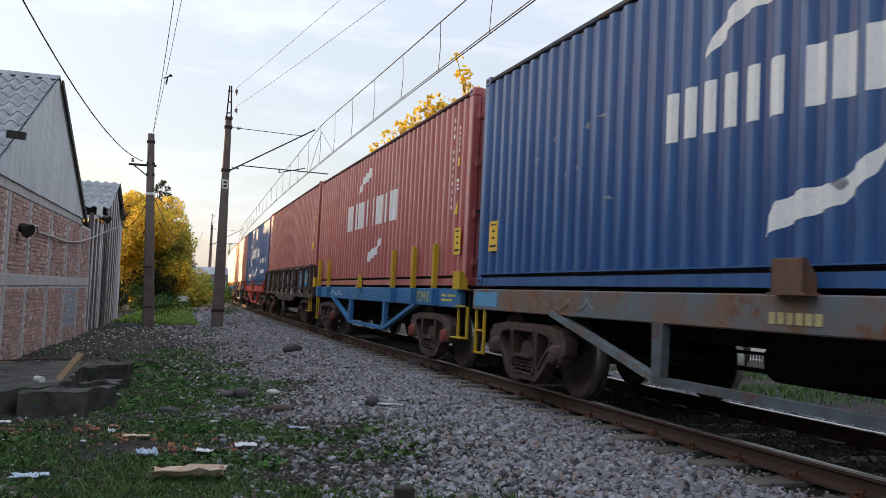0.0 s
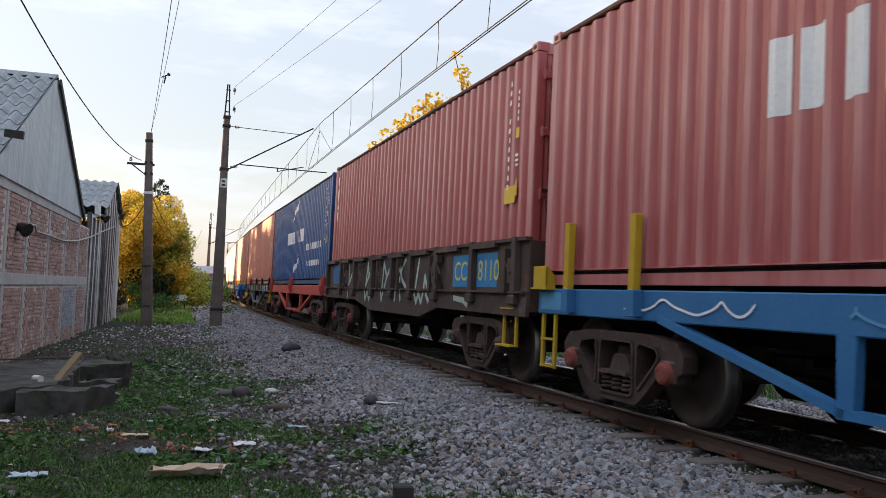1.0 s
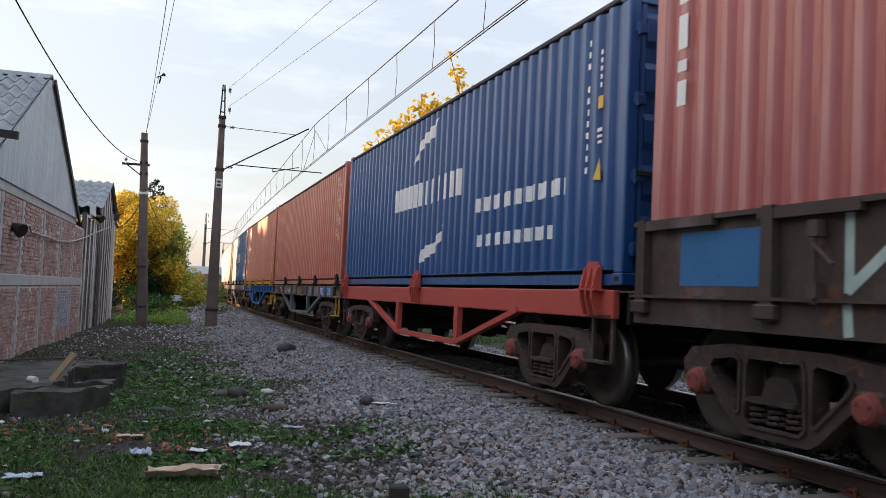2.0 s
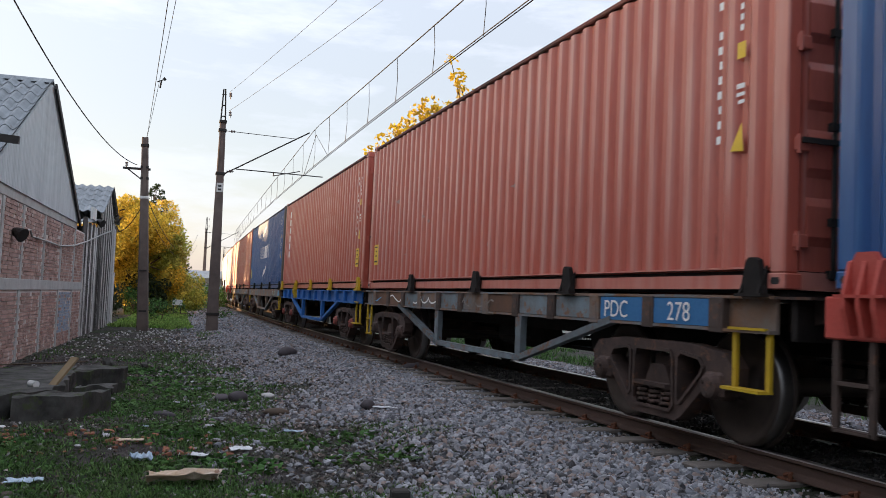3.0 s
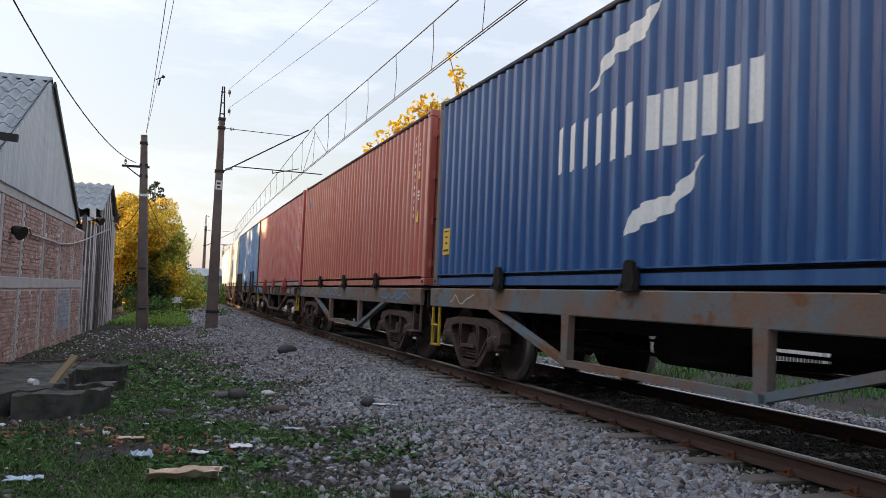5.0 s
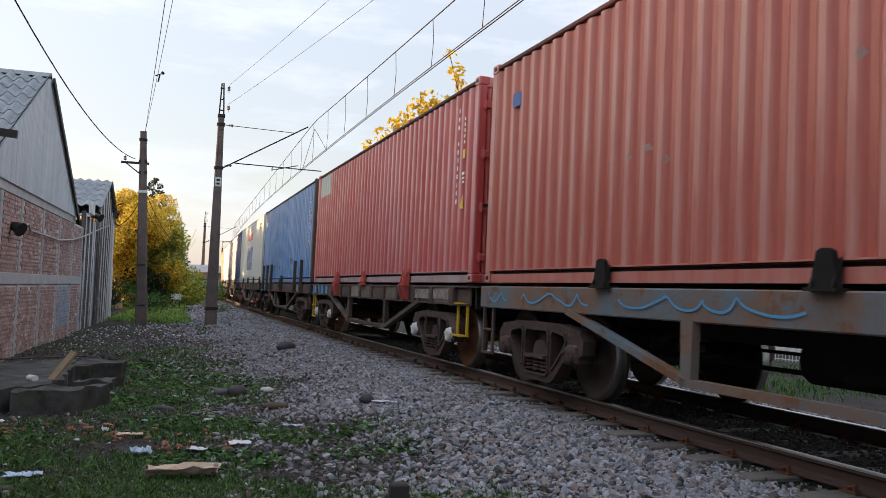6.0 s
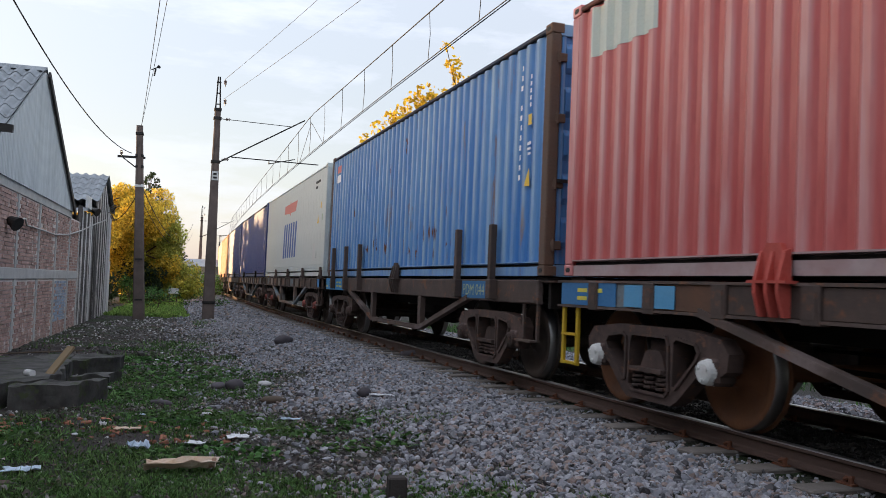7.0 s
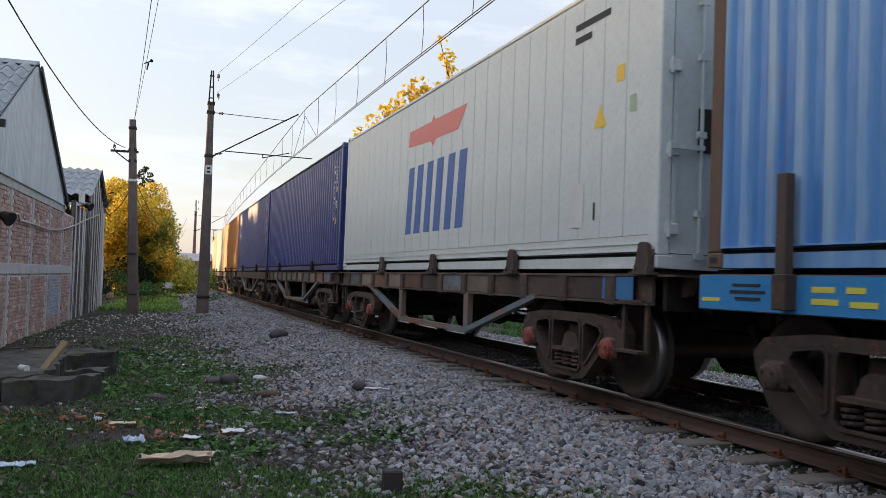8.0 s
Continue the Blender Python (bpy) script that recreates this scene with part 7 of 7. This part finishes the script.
def sheet(name, x, y, lx, ly, material, label, cat, seed, crumple=0.05, rz=0.0, fold=0.0):
    """A crumpled thin sheet with some thickness."""
    bm = bmesh.new()
    n = 8
    top = [[None] * (n + 1) for _ in range(n + 1)]
    low = [[None] * (n + 1) for _ in range(n + 1)]
    for i in range(n + 1):
        for j in range(n + 1):
            u, v = i / n - 0.5, j / n - 0.5
            k = 1 + 0.25 * noise.noise(Vector((u * 3, v * 3, seed)))
            z = crumple * (0.6 + noise.noise(Vector((u * 4 + seed, v * 4, 1)))) + fold * abs(v) * 2
            top[i][j] = bm.verts.new((u * lx * k, v * ly * k, z + 0.006))
            low[i][j] = bm.verts.new((u * lx * k, v * ly * k, z))
    for i in range(n):
        for j in range(n):
            bm.faces.new((top[i][j], top[i + 1][j], top[i + 1][j + 1], top[i][j + 1]))
            bm.faces.new((low[i][j + 1], low[i + 1][j + 1], low[i + 1][j], low[i][j]))
    for i in range(n):
        for a, b, c, d in ((top[i][0], top[i + 1][0], low[i + 1][0], low[i][0]), (top[i][n], top[i + 1][n], low[i + 1][n], low[i][n]),
                           (top[0][i], top[0][i + 1], low[0][i + 1], low[0][i]), (top[n][i], top[n][i + 1], low[n][i + 1], low[n][i])):
            bm.faces.new((a, b, c, d))
    return tagged(part(name, bm, material, at=pose(x, y, ground_z(x, y) + 0.02, 0, 0, rz)), label, cat, "litter on the ground")


M_CARD = surface("cardboard", (0.50, 0.36, 0.24), (0.62, 0.54, 0.46), 0.85, scale=6, amount=1.0, bump=0.2, spots=(0.25, 0.14, 0.09), spot_scale=7, spot_size=0.58)
M_PAPER = surface("dirty_paper", (0.62, 0.63, 0.64), (0.5, 0.5, 0.5), 0.8, scale=8, bump=0.1)
M_BLUEBAG = surface("pale_blue_plastic", (0.36, 0.46, 0.56), (0.45, 0.52, 0.58), 0.4, scale=9, bump=0.1)
sheet("cardboard", -1.97, 6.92, 0.55, 0.17, M_CARD, "torn piece of brown cardboard on grass", "cardboard", 1, 0.06, 18, 0.05)
sheet("paper", -1.87, 8.42, 0.20, 0.13, M_PAPER, "crumpled white paper scrap on grass", "litter", 2, 0.03, 20)
sheet("paper", -2.2, 8.15, 0.16, 0.10, M_PAPER, "small white paper scrap", "litter", 3, 0.02, -10)
sheet("plastic_bag", -2.6, 7.75, 0.16, 0.14, M_BLUEBAG, "pale blue crumpled plastic bag", "litter", 4, 0.07, 40)
sheet("plastic_sheet", -3.15, 6.75, 0.26, 0.12, M_BLUEBAG, "pale blue plastic strip in the grass", "litter", 5, 0.03, 25)
sheet("paper", -0.62, 10.55, 0.32, 0.06, M_PAPER, "white plastic strip lying by a stone", "litter", 6, 0.02, -8)
sheet("paper", -1.55, 9.6, 0.22, 0.05, M_BLUEBAG, "thin pale plastic strip on gravel", "litter", 7, 0.02, -5)
sheet("paper", -3.3, 8.75, 0.06, 0.06, M_PAPER, "small white scrap in the grass", "litter", 8, 0.05, 0)
sheet("paper", -3.0, 8.6, 0.22, 0.09, M_CARD, "pale flattened carton on the soil", "litter", 9, 0.02, 10)
sheet("paper", -4.6, 9.0, 0.3, 0.12, M_PAPER, "white paper under the slab's edge", "litter", 10, 0.03, 5)
rl = random.Random(31)
for i in range(46):
    x, y = rl.uniform(-6.5, 0.2), rl.uniform(6.6, 19)
    if lateral(x, y)[1] < 4.2 or (x < -4.3 and 9 < y < 14.5):
        continue
    sheet("scrap", x, y, rl.uniform(0.03, 0.11), rl.uniform(0.02, 0.06), rl.choice((M_PAPER, M_PAPER, M_BLUEBAG, M_CARD)), "tiny scrap of litter on the ground", "litter", 40 + i, 0.02, rl.uniform(0, 180))
M_RUBBLE = surface("broken_red_brick", (0.24, 0.10, 0.06), (0.15, 0.075, 0.05), 0.9, scale=9, bump=0.3, obj_random=0.45)
for i in range(70):
    x, y = rl.uniform(-5.2, -1.9), 8.6 + rl.gauss(0, 0.35)
    s = rl.uniform(0.02, 0.055)
    bm = bmesh.new()
    box(bm, -s, s, -s * 0.6, s * 0.6, -s * 0.3, s * 0.5, s * 0.15)
    tagged(part("brick_rubble", bm, M_RUBBLE, at=pose(x, y, ground_z(x, y), rl.uniform(-20, 20), rl.uniform(-20, 20), rl.uniform(0, 180))), "chip of broken red brick in the grass", "rubble", "brick rubble")
# short stump of a post near the ballast
bm = bmesh.new()
box(bm, -0.066, 0.066, -0.06, 0.06, -0.1, 0.20, 0.012)
tagged(part("post_stump", bm, surface("dark_stump", (0.045, 0.04, 0.036), (0.06, 0.05, 0.045), 0.95, scale=8, bump=0.4), at=pose(-0.237, 6.2, 0, 0, 0, 12)), "short dark sawn-off post standing in gravel", "post")
# thin stick by the wall and a pale sign far off
wire("stick", [Vector((-8.2, 15.2, 0.06)), Vector((-6.6, 16.3, 0.12))], 0.015, "thin dry stick on the ground", "sticks", M_BARK)
sign = thing("white_sign", "small white board standing in the grass", "sign", at=pose(-15.2, 50.0, 0, 0, 0, 15))
bm = bmesh.new()
box(bm, -0.28, 0.28, -0.02, 0.02, 0.60, 0.92, 0.01)
part("board", bm, M_PLATE, sign)
for x in (-0.2, 0.2):
    bm = bmesh.new()
    box(bm, x - 0.03, x + 0.03, -0.02, 0.02, 0, 0.605)
    part("leg", bm, M_DARK, sign)
# far houses and fence at the end of the lane
house = thing("far_house", "low pale house at the end of the lane", "house", at=pose(-24.5, 84, 0, 0, 0, 15))
bm = bmesh.new()
box(bm, -4, 4, -3, 3, 0, 2.7)
part("wall", bm, M_CONC, house)
bm = bmesh.new()
prism(bm, [(-3.4, 2.65), (3.4, 2.65), (0, 3.4)], -4.3, 4.3, "x")
part("roof", bm, M_TILE, house)
for x in (-2, 1.5):
    bm = bmesh.new()
    box(bm, x - 0.5, x + 0.5, -3.03, -2.98, 1.0, 2.0)
    part("window", bm, M_DARK, house)
panel = thing("panel_fence", "pale blue panel fence across the lane", "fence", at=pose(-18.8, 74, 0, 0, 0, 15))
for i in range(7):
    bm = bmesh.new()
    box(bm, -2.4 + i * 0.7, -1.74 + i * 0.7, -0.03, 0.03, 0.1, 1.9, 0.01)
    part("panel", bm, M_BLUEBAG, panel)

# plain block added unseen behind the viewer, dimming the lower part of the train
bm = bmesh.new()
box(bm, -9.0, -0.1, -44.0, -5.4, -0.1, 4.9)
tagged(part("hall_row", bm, M_CONC, at=WALL), "unseen plain block added beside the lane to shade the train's lower part", "building", kind="structure")
# added blocks, out of sight to the west, keep the low sun off the yard
for name, y0, y1, h in (("far_block", -110, 54.6, 11.6), ("far_block_wing", 54.6, 59.5, 9.9)):
    bm = bmesh.new()
    box(bm, -84, -70, y0, y1, -0.1, h)
    tagged(part(name, bm, M_CONC), "unseen plain block added far to the west to stop the low sun", "building", kind="structure")
# added tree, hidden behind the shed, keeps the sun off part of the train
tree("autumn_tree", -23.5, 46.5, 7.6, crown(7.6, 4.6, 34, 0.12, 0.9, 1.4), M_YLEAF, "broad tree added out of view behind the shed to shade the train", 0.34, 150, 33)


# ---- bricks of the hall's wall ----
BL, BH, BD = 0.268, 0.066, 0.03
bm = bmesh.new()
box(bm, -BD, 0, 0, BL, 0, BH)
ONE_BRICK = mesh_of("brick", bm)
M_BRICKBLUE = surface("brick_under_blue_paint", (0.27, 0.36, 0.46), (0.33, 0.30, 0.30), 0.9, scale=3, amount=0.9, bump=0.3, island=0.15, spots=(0.36, 0.22, 0.17), spot_scale=6, spot_size=0.56)
rk = random.Random(12)
piers = (-2.1, -0.25, 2.2, 4.6, 6.95, 8.85)
rest = {"plain": [], "blue": []}
count = 0
row = 0
z = -0.08
while z < 3.02:
    if z + BH > 1.40 and z < 1.62:
        z += 0.08 if z + 0.08 < 1.62 else 0.02
        if z < 1.62:
            z = 1.625
        continue
    y = -5.1 + (0.14 if row % 2 else 0)
    while y < 8.75:
        if not any(a - 0.08 < y + BL and y < a + 0.08 for a in piers):
            d = rk.uniform(-0.006, 0.006)
            if -2.02 < y < 0.9 and 1.62 < z and count < 190 or -2.02 < y < 0.2 and 0.5 < z < 1.4 and count < 300:
                b = part("brick", ONE_BRICK, M_BRICK, HALL, at=pose(d, y, z))
                count += 1
            elif rk.random() > 0.01:
                key = "blue" if 4.75 < y < 6.7 and 0.3 < z < 1.38 and rk.random() < 0.85 else "plain"
                rest[key].append((d, y, z))
        y += 0.28
    z += 0.08
    row += 1
CUBE = np.array([(a, b, c) for a in (-BD, 0) for b in (0, BL) for c in (0, BH)], float)
CUBE_F = np.array([(0, 4, 5), (0, 5, 1), (2, 3, 7), (2, 7, 6), (4, 6, 7), (4, 7, 5), (0, 2, 6), (0, 6, 4), (1, 5, 7), (1, 7, 3)])
for key, mat in (("plain", M_BRICKJ), ("blue", M_BRICKBLUE)):
    p = np.array(rest[key])
    v = CUBE[None] + p[:, None]
    me = fast_mesh("brick_courses", v.reshape(-1, 3), (CUBE_F[None] + (np.arange(len(p)) * 8)[:, None, None]).reshape(-1, 3))
    me.materials.append(None)
    tagged(part("brick_courses", me, mat, HALL), "brick courses with faded blue paint" if key == "blue" else "", kind="stuff")


def motions():
    steps = [i * 0.5 for i in range(11)] + [5.5 + i * 0.25 for i in range(11)]
    ticks = [i / FPS for i in range(int(8 * FPS) + 1)]
    spins = [(t, Matrix.Rotation(gone(t) / WR, 4, "Y")) for t in ticks]
    for number, wagon, rolling, box_on_it in TRAIN:
        rows = [(t, car_pose(number, t)) for t in steps]
        walk(wagon, rows)
        walk(box_on_it, rows)
        for bogie, sets in rolling:
            for wheelset in sets:
                base = wheelset.matrix_basis.copy()
                walk(wheelset, [(t, base @ m) for t, m in spins])


motions()
